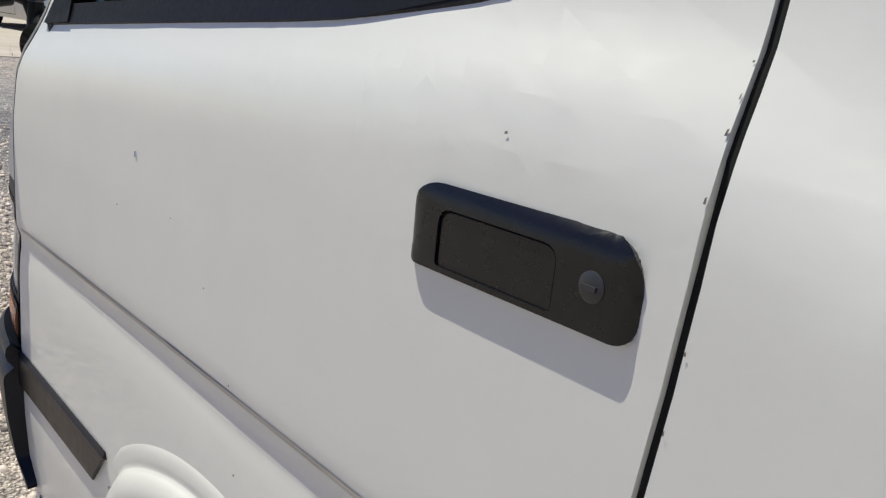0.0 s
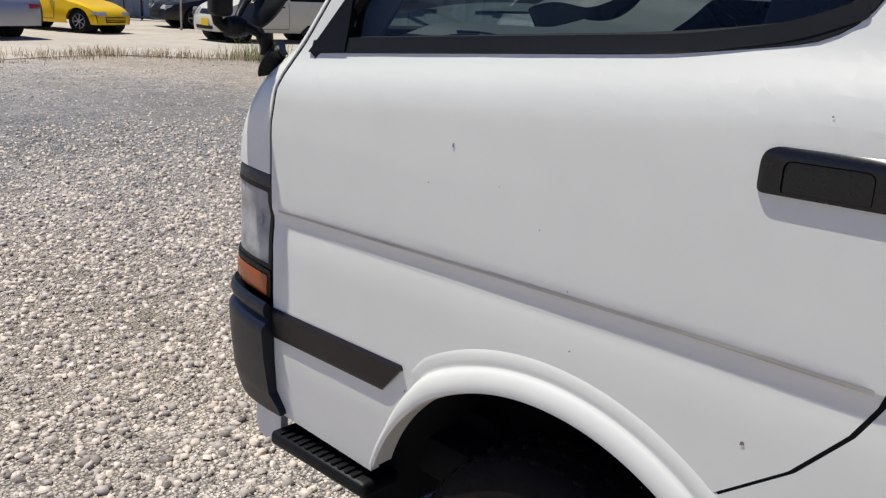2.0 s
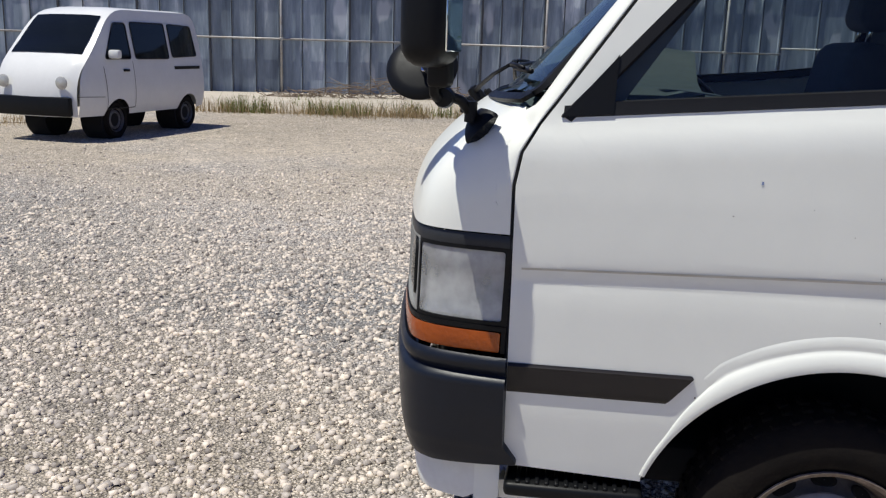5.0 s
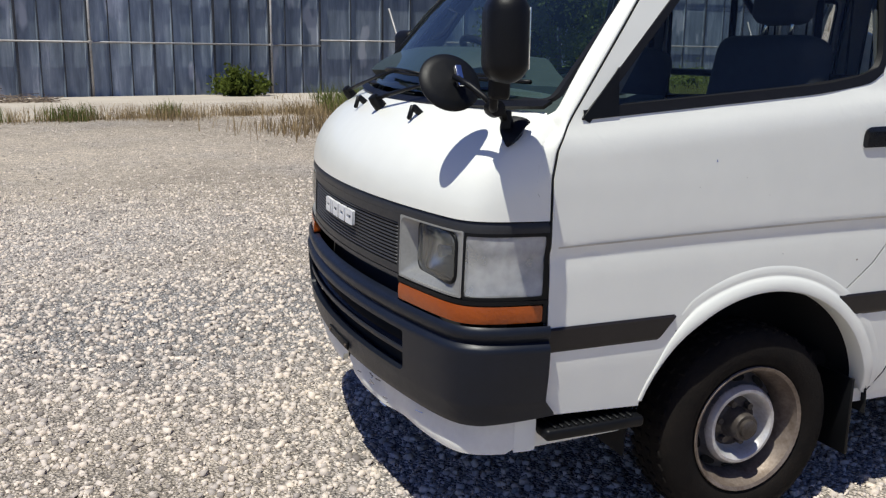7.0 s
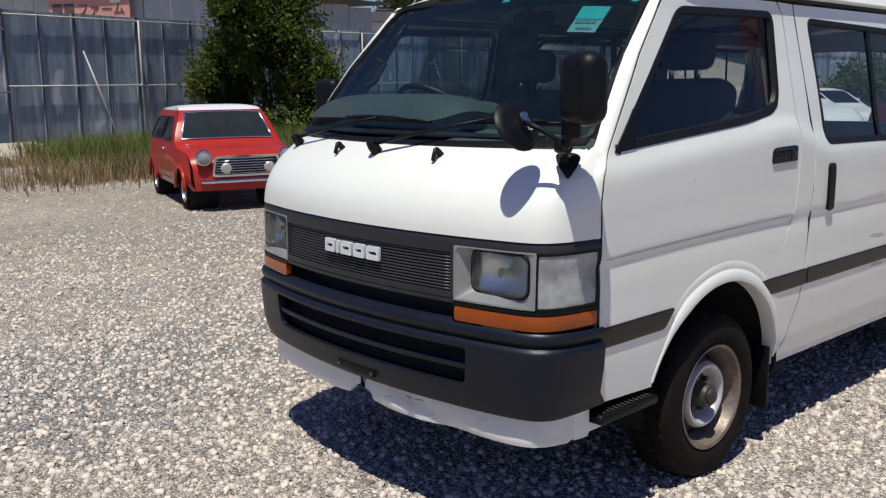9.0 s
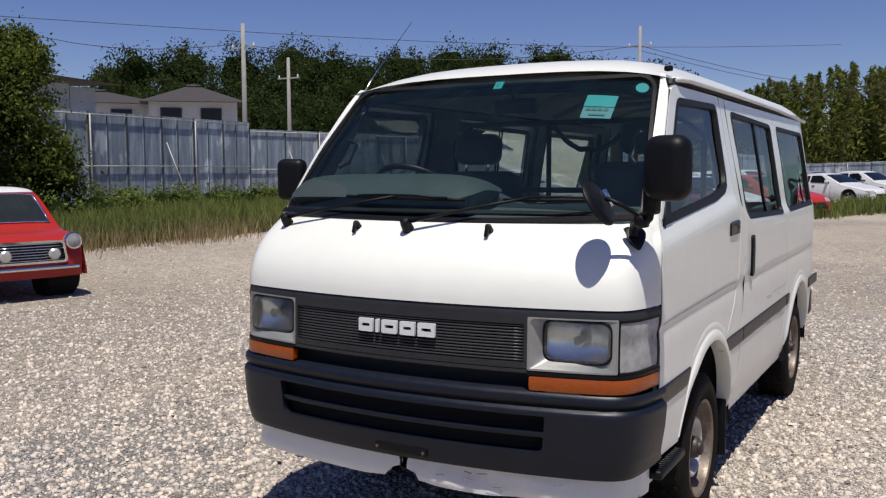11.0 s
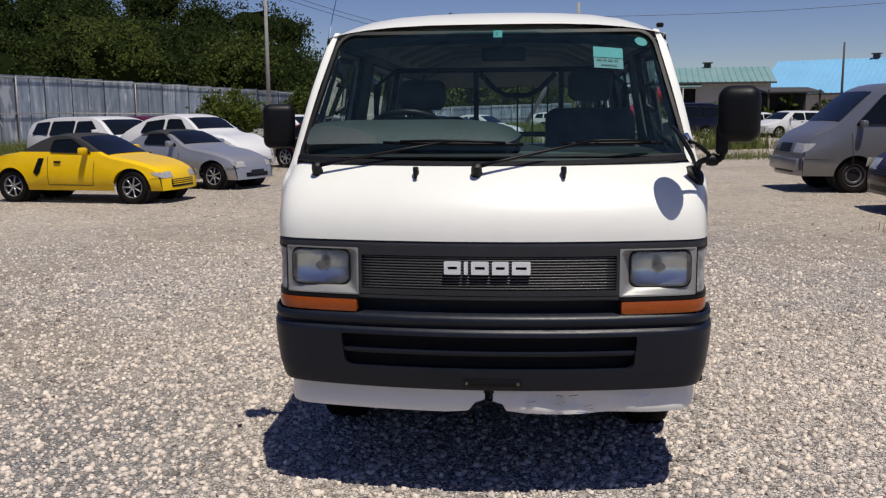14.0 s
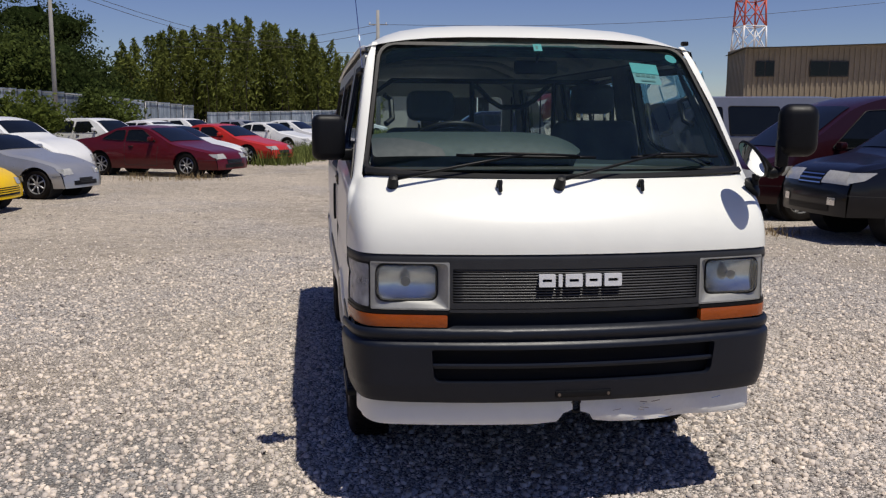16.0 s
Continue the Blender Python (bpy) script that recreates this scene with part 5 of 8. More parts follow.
# stickers behind the glass
st = part("price_card", sheet([(0.424, 1.676), (0.546, 1.676), (0.548, 1.768), (0.424, 1.768)], [], 0.05, 0.05, lambda x, z: screen_lay(x, z, -0.018), 0.001), M["palecard"], van, "faded teal and white card behind the windscreen")
part("card_head", sheet([(0.4235, 1.722), (0.547, 1.722), (0.5485, 1.7685), (0.4235, 1.7685)], [], 0.05, 0.05, lambda x, z: screen_lay(x, z, -0.016), 0.001), M["teal"], st)
for i, (w, s) in enumerate(((0.020, 0.012), (0.016, 0.038), (0.018, 0.060), (0.016, 0.085))):
    part("text_bar", sheet([(0.425 + s, 1.706), (0.425 + s + w, 1.706), (0.425 + s + w, 1.718), (0.425 + s, 1.718)], [], 0.05, 0.05, lambda x, z: screen_lay(x, z, -0.0155)), M["ink"], st)
part("text_bar", sheet([(0.455, 1.686), (0.520, 1.686), (0.520, 1.692), (0.455, 1.692)], [], 0.05, 0.05, lambda x, z: screen_lay(x, z, -0.0155)), M["ink"], st)
ins = part("inspection_sticker", sheet([(-0.002, 1.806), (0.036, 1.806), (0.036, 1.838), (-0.002, 1.838)], [], 0.05, 0.05, lambda x, z: screen_lay(x, z, -0.0125), 0.001), M["teal"], van, "small teal square sticker on the windscreen")
part("text_bar", sheet([(0.008, 1.814), (0.018, 1.814), (0.018, 1.830), (0.008, 1.830)], [], 0.05, 0.05, lambda x, z: screen_lay(x, z, -0.0118)), M["ink"], ins)
part("round_sticker", sheet([(0.630 + 0.026 * math.cos(a), 1.812 + 0.020 * math.sin(a)) for a in [2 * math.pi * k / 20 for k in range(20)]], [], 0.05, 0.05, lambda x, z: screen_lay(x, z, -0.0125), 0.001), M["teal"], van, "round teal sticker on the windscreen")


# grille, lamps and bumper
def face(x0, z0, x1, z1, r, off, thick, du=0.05, dv=0.03, holes=()):
    return sheet(rrect(x0, z0, x1, z1, r), holes, du, dv, lambda x, z: nose_pt(x, z, off), thick)


# near-black sheet behind lamps and grille: the hollow's shade put into colour
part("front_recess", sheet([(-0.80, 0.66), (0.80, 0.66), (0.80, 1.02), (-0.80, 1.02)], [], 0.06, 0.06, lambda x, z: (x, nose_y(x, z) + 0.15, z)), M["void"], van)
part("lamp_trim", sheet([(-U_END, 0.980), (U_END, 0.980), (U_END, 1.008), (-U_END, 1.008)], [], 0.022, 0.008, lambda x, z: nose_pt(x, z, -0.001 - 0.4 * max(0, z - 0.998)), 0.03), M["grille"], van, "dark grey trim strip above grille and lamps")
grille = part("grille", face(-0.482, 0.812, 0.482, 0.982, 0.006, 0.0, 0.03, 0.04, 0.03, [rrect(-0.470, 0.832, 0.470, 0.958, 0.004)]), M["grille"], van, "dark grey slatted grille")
# near-black backing gives the dark between the slats as colour
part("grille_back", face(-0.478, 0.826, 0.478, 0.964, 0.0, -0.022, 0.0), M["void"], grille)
for k in range(12):
    z = 0.838 + k * 0.0104
    pts = [nose_pt(-0.470 + 0.94 * i / 24, z, -0.006) for i in range(25)]
    part("slat", tube(pts, 0.0034, 6), M["slat"], grille)
part("chin_strip", face(-0.482, 0.797, 0.482, 0.809, 0.003, 0.001, 0.02), M["grille"], van)
# the name badge as plain raised bars
badge = part("badge", face(-0.157, 0.893, -0.096, 0.940, 0.004, 0.010, 0.010, holes=[rrect(-0.144, 0.911, -0.109, 0.922, 0.002)]), M["badge"], van, "white raised badge of plain bars on the grille")
for x0, x1 in ((-0.084, -0.070), (-0.058, 0.006), (0.018, 0.078), (0.090, 0.157)):
    part("bar", face(x0, 0.893, x1, 0.940, 0.004, 0.010, 0.010, holes=[rrect(x0 + 0.014, 0.911, x1 - 0.014, 0.922, 0.002)] if x1 - x0 > 0.05 else []), M["badge"], badge)

for sgn in (1, -1):
    def put(name, bm, material, parent, label="", smooth=True, sgn=sgn):
        return part(name, bm if sgn > 0 else mirror_x(bm), material, parent, label, smooth)
    rim_loop = rounded([(0.488, 0.812), (0.766, 0.812), (0.766, 0.978), (0.488, 0.978)], [0.008, 0.008, 0.008, 0.022], 6)
    lens_loop = rrect(0.530, 0.838, 0.746, 0.972, 0.034, 6)
    hl = put("headlight", face(0.482, 0.806, 0.770, 0.983, 0.006, 0.0, 0.02, 0.03, 0.03, [rim_loop]), M["bezel"], van, "rectangular headlight in dull silver bezel")

    def sunk(x):
        """How deep the lamp's rim lies behind the front: deep beside the grille, nearly flush at the corner."""
        return -0.006 - 0.034 * (0.746 - x) / 0.216
    # hollow walls of the bezel
    bm = bmesh.new()
    rings = []
    for t_, b_ in ((0.0, 0.0), (0.35, 0.30), (0.7, 0.66), (1.0, 1.0)):
        rings.append([bm.verts.new(nose_pt(p[0] + (q[0] - p[0]) * t_, p[1] + (q[1] - p[1]) * t_, -0.001 + (sunk(q[0]) + 0.001) * b_)) for p, q in zip(rim_loop, lens_loop)])
    for r0, r1 in zip(rings, rings[1:]):
        for k in range(len(r0)):
            bm.faces.new((r0[k - 1], r0[k], r1[k], r1[k - 1]))
    put("bezel_wall", bm, M["bezel"], hl)

    def bowl(x, z):
        u, w = (x - 0.638) / 0.108, (z - 0.905) / 0.067
        px, py, pz = nose_pt(x, z, sunk(x))
        return (px, py + 0.008 + 0.034 * max(0.0, 1 - 0.5 * (u * u + w * w)), pz)
    put("reflector", sheet(lens_loop, [], 0.015, 0.012, bowl), M["reflector"], hl)

    def domed(x, z):
        u, w = (x - 0.638) / 0.108, (z - 0.905) / 0.067
        return nose_pt(x, z, sunk(x) + 0.016 * max(0.0, 1 - 0.5 * (u ** 4 + w ** 4)))
    ln = put("lens", sheet(lens_loop, [], 0.02, 0.014, domed), M["lamp_glass"], hl)
    ln.visible_shadow = False
    put("lens_rim", tube([nose_pt(p[0], p[1], sunk(p[0]) + 0.001) for p in lens_loop], 0.0065, 6, closed=True), M["black"], hl)
    bm = cyl(0.018, 0.012, 0.03, (0, 0, 0), 'Y', 16)
    bmesh.ops.translate(bm, vec=(0.638, nose_y(0.638, 0.906) + 0.046, 0.906), verts=bm.verts[:])
    put("bulb", bm, M["frost"], hl)
    # corner lamp, wrapping round to the flank
    cw = rrect(0.777, 0.812, U_END - 0.013, 0.972, 0.008)
    cl = put("corner_lamp", sheet(cw, [], 0.010, 0.02, lambda x, z: nose_pt(x, z, -0.003)), M["corner_glass"], van, "hazy clear corner lamp")
    cl.visible_shadow = False

    def dish(x, z):
        u, w = (x - 0.5 * (0.777 + U_END)) / (0.5 * (U_END - 0.777)), (z - 0.885) / 0.08
        return nose_pt(x, z, -0.010 - 0.022 * max(0.0, 1 - 0.6 * (u * u + w * w)))
    put("reflector", sheet(cw, [], 0.010, 0.012, dish), M["lamp_dish"], cl)
    put("lamp_frame", sheet([(0.773, 0.803), (U_END, 0.803), (U_END, 0.981), (0.773, 0.981)], [cw], 0.010, 0.03, lambda x, z: nose_pt(x, z, 0.0), 0.02), M["black"], cl)
    # turn signal
    put("turn_signal", sheet(rrect(0.490, 0.742, U_END - 0.012, 0.788, 0.006), [], 0.012, 0.012, lambda x, z: nose_pt(x, z, 0.005 - 4 * (z - 0.766) ** 2), 0.025), M["amber"], van, "long amber turn signal lens")
    put("signal_frame", sheet([(0.484, 0.791), (U_END, 0.791), (U_END, 0.802), (0.484, 0.802)], [], 0.015, 0.02, lambda x, z: nose_pt(x, z, 0.003), 0.02), M["black"], van)
    put("signal_frame", sheet([(U_END - 0.010, 0.740), (U_END, 0.740), (U_END, 0.791), (U_END - 0.010, 0.791)], [], 0.015, 0.02, lambda x, z: nose_pt(x, z, 0.002), 0.02), M["black"], van)

BUMP = [(0.440, 0.026), (0.452, 0.010), (0.47, 0.002), (0.52, -0.008), (0.60, -0.016), (0.668, -0.020), (0.678, -0.018), (0.685, -0.008), (0.690, 0.002), (0.695, 0.001), (0.704, -0.010), (0.716, -0.014), (0.728, -0.011), (0.738, 0.000), (0.748, 0.030)]


def bump_lay(u, z):
    k = abs(u)
    back = (0.52 - z) * 0.30 * max(0.0, (k - 0.60) / 0.25) ** 2 if z < 0.52 else 0.0
    x, y, z = nose_pt(u, z, 0.014 - lerp_table(BUMP, z) * 0.8)
    y += 0.072 - smooth_table(NOSE, z) + 0.012
    return (x, y + min(back, 0.03), z)


SLOT = rounded([(-0.545, 0.662), (-0.535, 0.535), (0.535, 0.535), (0.545, 0.662)], [0.012, 0.03, 0.03, 0.012], 5)
OUT = [(-U_END, 0.474), (-0.82, 0.455), (0.82, 0.455), (U_END, 0.474), (U_END, 0.735), (0.49, 0.738), (0.465, 0.746), (-0.465, 0.746), (-0.49, 0.738), (-U_END, 0.735)]
bumper = part("front_bumper", sheet(OUT, [SLOT], 0.022, 0.006, bump_lay, 0.03), M["bumper"], van, "weathered dark grey plastic front bumper")
# near-black backing close behind the slot stands in for its shaded depth
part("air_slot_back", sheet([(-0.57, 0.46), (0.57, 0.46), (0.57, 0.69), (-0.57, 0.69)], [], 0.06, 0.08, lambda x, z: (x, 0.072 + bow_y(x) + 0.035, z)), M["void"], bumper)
part("slot_bar", sheet([(-0.543, 0.588), (0.543, 0.588), (0.543, 0.607), (-0.543, 0.607)], [], 0.05, 0.005, lambda x, z: (x, 0.063 + bow_y(x) + 40 * (z - 0.599) ** 2, z), 0.03), M["bumper"], bumper)
# plate bracket without a plate
brk = part("plate_bracket", box(0.215, 0.008, 0.026, (0.02, 0.066, 0.486), 0.003), M["black"], van, "bare black plate bracket with rusty bolts")
for x in (-0.075, 0.115):
    part("bolt", cyl(0.006, 0.005, 0.006, (x, 0.061, 0.486), 'Y', 10), M["rust"], brk)


def skirt(x0, x1, dent=0.0):
    def lay(x, z):
        u, x = x, front_x(x) * 0.955
        y = 0.112 + bow_y(front_x(u)) * 0.94
        t = (0.455 - z) / 0.10
        y += -0.012 * math.sin(min(1, t) * math.pi * 0.5) + 0.03 * max(0, t - 0.75)
        if dent:
            y += dent * (0.6 * math.sin(x * 31) + math.sin(x * 13 + z * 40)) * max(0, 1 - abs(x - 0.33) / 0.3)
        return (x, y, z - (0.012 * x * x) + dent * 0.5 * math.sin(x * 17) * t)
    z0 = 0.364
    if x0 < 0:
        loop = [(x0, z0 + 0.014), (x0 + 0.03, z0), (-0.16, z0 - 0.004), (-0.075, z0 + 0.004), (-0.048, 0.400), (x1, 0.412), (x1, 0.468), (x0, 0.478)]
    else:
        loop = [(x0, 0.405), (0.062, 0.392), (0.075, z0 + 0.002), (0.14, z0 - 0.006), (x1 - 0.03, z0), (x1, z0 + 0.016), (x1, 0.478), (x0, 0.468)]
    return sheet(loop, [], 0.018, 0.012, lay, 0.02)


part("front_skirt", skirt(-0.935, -0.010), M["white"], van, "white painted lip spoiler")
sk = part("front_skirt", skirt(0.022, 0.935, 0.006), M["dirt"], van, "dented and scraped white lip spoiler")
rng = random.Random(4)
for k in range(11):
    x, z = rng.uniform(0.12, 0.62), rng.uniform(0.36, 0.44)
    w = rng.uniform(0.006, 0.045)
    h = rng.uniform(0.0010, 0.0030)
    yb = 0.112 + bow_y(x) * 0.94 - 0.016 - 0.006
    part("scrape", box(w, 0.002, h, (x, yb, z), rot=(0, rng.uniform(-12, 12), math.degrees(math.atan(0.32 * x)))), M["chipdark"] if k % 3 else M["chipblue"], sk)
part("tow_hook", tube([(0.006 + 0.02 * math.cos(a), 0.115, 0.425 + 0.024 * math.sin(a)) for a in [2 * math.pi * k / 14 for k in range(14)]], 0.007, 8, closed=True), M["black"], van, "black tow hook between the skirts")


def skirt_end():
    """The lip spoiler carried on round the corner, under the bumper's end."""
    xe, ye = front_x(0.935) * 0.955, 0.112 + bow_y(front_x(0.935)) * 0.94

    def lay(t, z):
        return (xe + (0.812 - xe) * math.sin(t * math.pi / 2) - 0.05 * max(0.0, 0.385 - z), ye - 0.012 + (0.412 - ye) * t, z)
    return sheet([(0.0, 0.362), (0.94, 0.366), (1.0, 0.380), (1.0, 0.478), (0.0, 0.478)], [], 0.05, 0.015, lay, 0.02)


both("skirt_end", skirt_end, M["white"])
both("lower_sill", lambda: sheet([(0.40, 0.366), (0.68, 0.372), (0.70, 0.392), (0.69, 0.412), (0.40, 0.412)], [], 0.05, 0.02, lambda y, z: (0.792, y, z), 0.05), M["white"])
# step below the door
for sgn in (1, -1):
    bm = box(0.105, 0.315, 0.034, (0.800 * sgn, 0.570, 0.418), 0.012, 3)
    stp = part("step", bm, M["black"], van, "ribbed black door step")
    for k in range(12):
        part("tread", box(0.085, 0.010, 0.008, (0.803 * sgn, 0.445 + k * 0.022, 0.4370), 0.002, 1, rot=None), M["black"], stp)
both("mud_flap", lambda: box(0.16, 0.012, 0.26, (0.745, 1.535, 0.300), 0.004), M["black"])


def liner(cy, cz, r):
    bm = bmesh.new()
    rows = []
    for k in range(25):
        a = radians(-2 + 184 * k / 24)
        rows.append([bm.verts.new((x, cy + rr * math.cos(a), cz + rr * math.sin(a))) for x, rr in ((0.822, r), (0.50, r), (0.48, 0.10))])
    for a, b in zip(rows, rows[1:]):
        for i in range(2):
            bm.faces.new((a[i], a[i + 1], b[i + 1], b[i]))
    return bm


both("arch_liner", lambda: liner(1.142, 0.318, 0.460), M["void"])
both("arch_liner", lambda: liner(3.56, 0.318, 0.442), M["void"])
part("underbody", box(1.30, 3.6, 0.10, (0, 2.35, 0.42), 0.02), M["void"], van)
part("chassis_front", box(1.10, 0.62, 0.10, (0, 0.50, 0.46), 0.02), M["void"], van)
part("cab_floor", box(0.98, 3.85, 0.04, (0, 2.38, 0.72)), M["interior"], van)
part("cab_bulkhead", sheet([(-0.80, 0.50), (0.80, 0.50), (0.80, 1.23), (-0.80, 1.23)], [], 0.1, 0.1, lambda x, z: (x, nose_y(x, z) + 0.09, z)), M["seam"], van)
both("sill_panel", lambda: sheet([(1.56, 0.34), (3.10, 0.33), (3.10, 0.375), (1.56, 0.385)], [], 0.3, 0.03, lambda y, z: (0.800, y, z), 0.03), M["dirt"])


# ---------------------------------------------------------------- wheels
def van_wheel(at, sgn):
    w = new("wheel")
    w.parent = van
    w.matrix_basis = Matrix.Translation(at) @ Matrix.Rotation(0 if sgn > 0 else math.pi, 4, 'Z')
    bm = lathe([(0.195, 0.045), (0.215, 0.062), (0.245, 0.070), (0.285, 0.062), (0.305, 0.050), (0.315, 0.030), (0.317, 0.0), (0.317, -0.05), (0.315, -0.09), (0.300, -0.110), (0.25, -0.125), (0.20, -0.11)], 56)
    tyre = part("tyre", bm, M["tyre"], w, "dusty black tyre")
    blk = part("tread_block", box(0.026, 0.024, 0.012, (0, 0, 0), 0.003, 1), M["tyre"], tyre)
    first = True
    for k in range(44):
        a = 2 * math.pi * k / 44
        for s, tw in ((0.026, 14), (-0.018, -10), (-0.062, 10), (-0.100, -14)):
            m = Matrix.Rotation(a + (0.03 if s < 0 else 0), 4, 'X') @ Matrix.Translation((s, 0, 0.3165 if abs(s + 0.03) < 0.05 else 0.311)) @ Matrix.Rotation(radians(tw), 4, 'Z')
            if first:
                blk.matrix_basis = m
                first = False
            else:
                share("tread_block", blk, tyre, m)
    rim = part("rim", lathe([(0.196, 0.050), (0.203, 0.058), (0.200, 0.062), (0.190, 0.056), (0.184, 0.030), (0.172, 0.010), (0.168, -0.02), (0.160, -0.045), (0.14, -0.05)], 48), M["rust"], w, "rust-stained steel rim lip")
    # disc with raised ring and hand holes
    part("wheel_disc", lathe([(0.167, -0.045), (0.160, -0.030), (0.146, -0.022), (0.134, -0.006), (0.129, 0.014)], 48), M["disc"], w, "dark grey steel wheel disc")
    part("disc_ring", lathe([(0.130, 0.010), (0.127, 0.022), (0.119, 0.033), (0.110, 0.034), (0.101, 0.025), (0.094, 0.0), (0.086, -0.018), (0.078, -0.022)], 48), M["rim"], w, "silver painted raised ring")
    # holes are near-black caps laid on the disc, their shaded depth as colour
    hole = part("hand_hole", lathe([(0.001, 0.0), (0.016, 0.0), (0.020, -0.004)], 14), M["void"], w)
    for k in range(10):
        m = Matrix.Rotation(2 * math.pi * k / 10, 4, 'X') @ Matrix.Translation((-0.0150, 0, 0.1480)) @ Matrix.Rotation(radians(-38), 4, 'Y') @ Matrix.Diagonal((1.0, 1.5, 0.85, 1.0))
        if k == 0:
            hole.matrix_basis = m
        else:
            share("hand_hole", hole, w, m)
    part("hub_plate", lathe([(0.079, -0.0215), (0.060, -0.022), (0.030, -0.022)], 36), M["hub"], w)
    part("hub", lathe([(0.082, -0.020), (0.070, -0.014), (0.052, -0.010), (0.046, 0.0), (0.045, 0.038), (0.040, 0.048), (0.001, 0.050)], 28), M["hub"], w)
    part("hub_cap", lathe([(0.030, 0.048), (0.029, 0.060), (0.022, 0.066), (0.001, 0.067)], 24), M["hub"], w)
    nut = part("wheel_nut", cyl(0.012, 0.011, 0.022, (0, 0, 0), 'X', 6), M["hub"], w)
    for k in range(6):
        m = Matrix.Rotation(2 * math.pi * k / 6 + 0.3, 4, 'X') @ Matrix.Translation((-0.004, 0, 0.066))
        if k == 0:
            nut.matrix_basis = m
        else:
            share("wheel_nut", nut, w, m)
    part("brake_disc", lathe([(0.14, -0.06), (0.14, -0.07), (0.03, -0.07)], 32), M["void"], w)
    return w


for y in WHEEL_Y:
    for sgn in (1, -1):
        van_wheel((0.752 * sgn, y, 0.312), sgn)


# ---------------------------------------------------------------- mirrors, wipers, antenna
def soft_box(sx, sy, sz, at, bev, seg=4):
    return box(sx, sy, sz, at, bev, seg)


mir = part("side_mirror", soft_box(0.150, 0.100, 0.205, (0, 0, 0), 0.046, 5), M["black"], van, "large black door mirror on a bent arm", m=Matrix.Translation((0.908, 0.228, 1.465)) @ Matrix.Rotation(radians(-14), 4, 'Z'))
part("mirror_glass", box(0.082, 0.004, 0.140, (0, 0.0490, 0.0), 0.0015, 1), M["mirror"], mir)
part("mirror_stem", box(0.045, 0.050, 0.11, (-0.055, 0, -0.09), 0.012, 3), M["black"], mir)
part("mirror_arm", tube([(0.856, 0.228, 1.375), (0.856, 0.228, 1.325), (0.852, 0.229, 1.308), (0.845, 0.232, 1.300), (0.80, 0.262, 1.298), (0.785, 0.280, 1.290), (0.780, 0.300, 1.262)], 0.0115, 10), M["black"], van)
part("arm_joint", lathe([(0.001, -0.022), (0.020, -0.020), (0.024, 0), (0.020, 0.020), (0.001, 0.022)], 20), M["black"], van, m=Matrix.Translation((0.822, 0.246, 1.299)))
part("mirror_arm", tube([(0.822, 0.246, 1.299), (0.80, 0.228, 1.325), (0.768, 0.205, 1.350), (0.724, 0.178, 1.372)], 0.008, 8), M["black"], van)
rm = part("round_mirror", lathe([(0.001, 0.011), (0.055, 0.009), (0.075, 0.004), (0.082, -0.004), (0.080, -0.010), (0.001, -0.010)], 40, axis='Z'), M["black"], van, "small round under-mirror with black back", m=Matrix.Translation((0.705, 0.176, 1.359)) @ Vector((0.852, -0.020, 0.523)).to_track_quat('Z', 'Y').to_matrix().to_4x4())
part("mirror_glass", lathe([(0.075, -0.0105), (0.05, -0.014), (0.001, -0.0155)], 40, axis='Z'), M["mirror"], rm)
part("mirror_clamp", box(0.018, 0.060, 0.016, (0.015, 0.0, 0.026), 0.004), M["chrome"], rm)
# shield-shaped bracket on the front corner
nb = Vector((0.55, -0.62, 0.56)).normalized()
bb_ = Vector((0.745, 0.667, 0.0)).normalized()
ab = nb.cross(bb_).normalized()
ab = ab if ab.z > 0 else -ab


def shield(p, q):
    k = min(1.0, (p / 0.046) ** 2 + ((q - 0.006) / 0.052) ** 2)
    c = Vector((0.772, 0.326, 1.226)) + bb_ * p + ab * q + nb * (0.010 + 0.022 * math.sqrt(1 - k))
    return tuple(c)


mb = part("mirror_base", sheet(ccw(rounded([(0.0, -0.050), (0.032, -0.004), (0.042, 0.040), (-0.036, 0.044), (-0.033, 0.0)], [0.016, 0.03, 0.012, 0.012, 0.03], 5)), [], 0.008, 0.008, shield, 0.03), M["black"], van, "black shield-shaped mirror bracket on the front corner")
part("bracket_stub", cyl(0.015, 0.013, 0.045, (0.779, 0.300, 1.268), 'Z', 16), M["black"], mb)
# the other mirror, on the door
mo = part("side_mirror", soft_box(0.135, 0.075, 0.185, (0, 0, 0), 0.032, 4), M["black"], van, "black door mirror", m=Matrix.Translation((-0.905, 0.640, 1.425)) @ Matrix.Rotation(radians(10), 4, 'Z'))
part("mirror_glass", box(0.085, 0.004, 0.135, (0, 0.0365, 0), 0.0015, 1), M["mirror"], mo)
part("mirror_foot", box(0.06, 0.05, 0.05, (0.075, 0.01, -0.07), 0.012, 3), M["black"], mo)


def on_screen(x, z, off):
    return Vector(screen_lay(x, z, off))


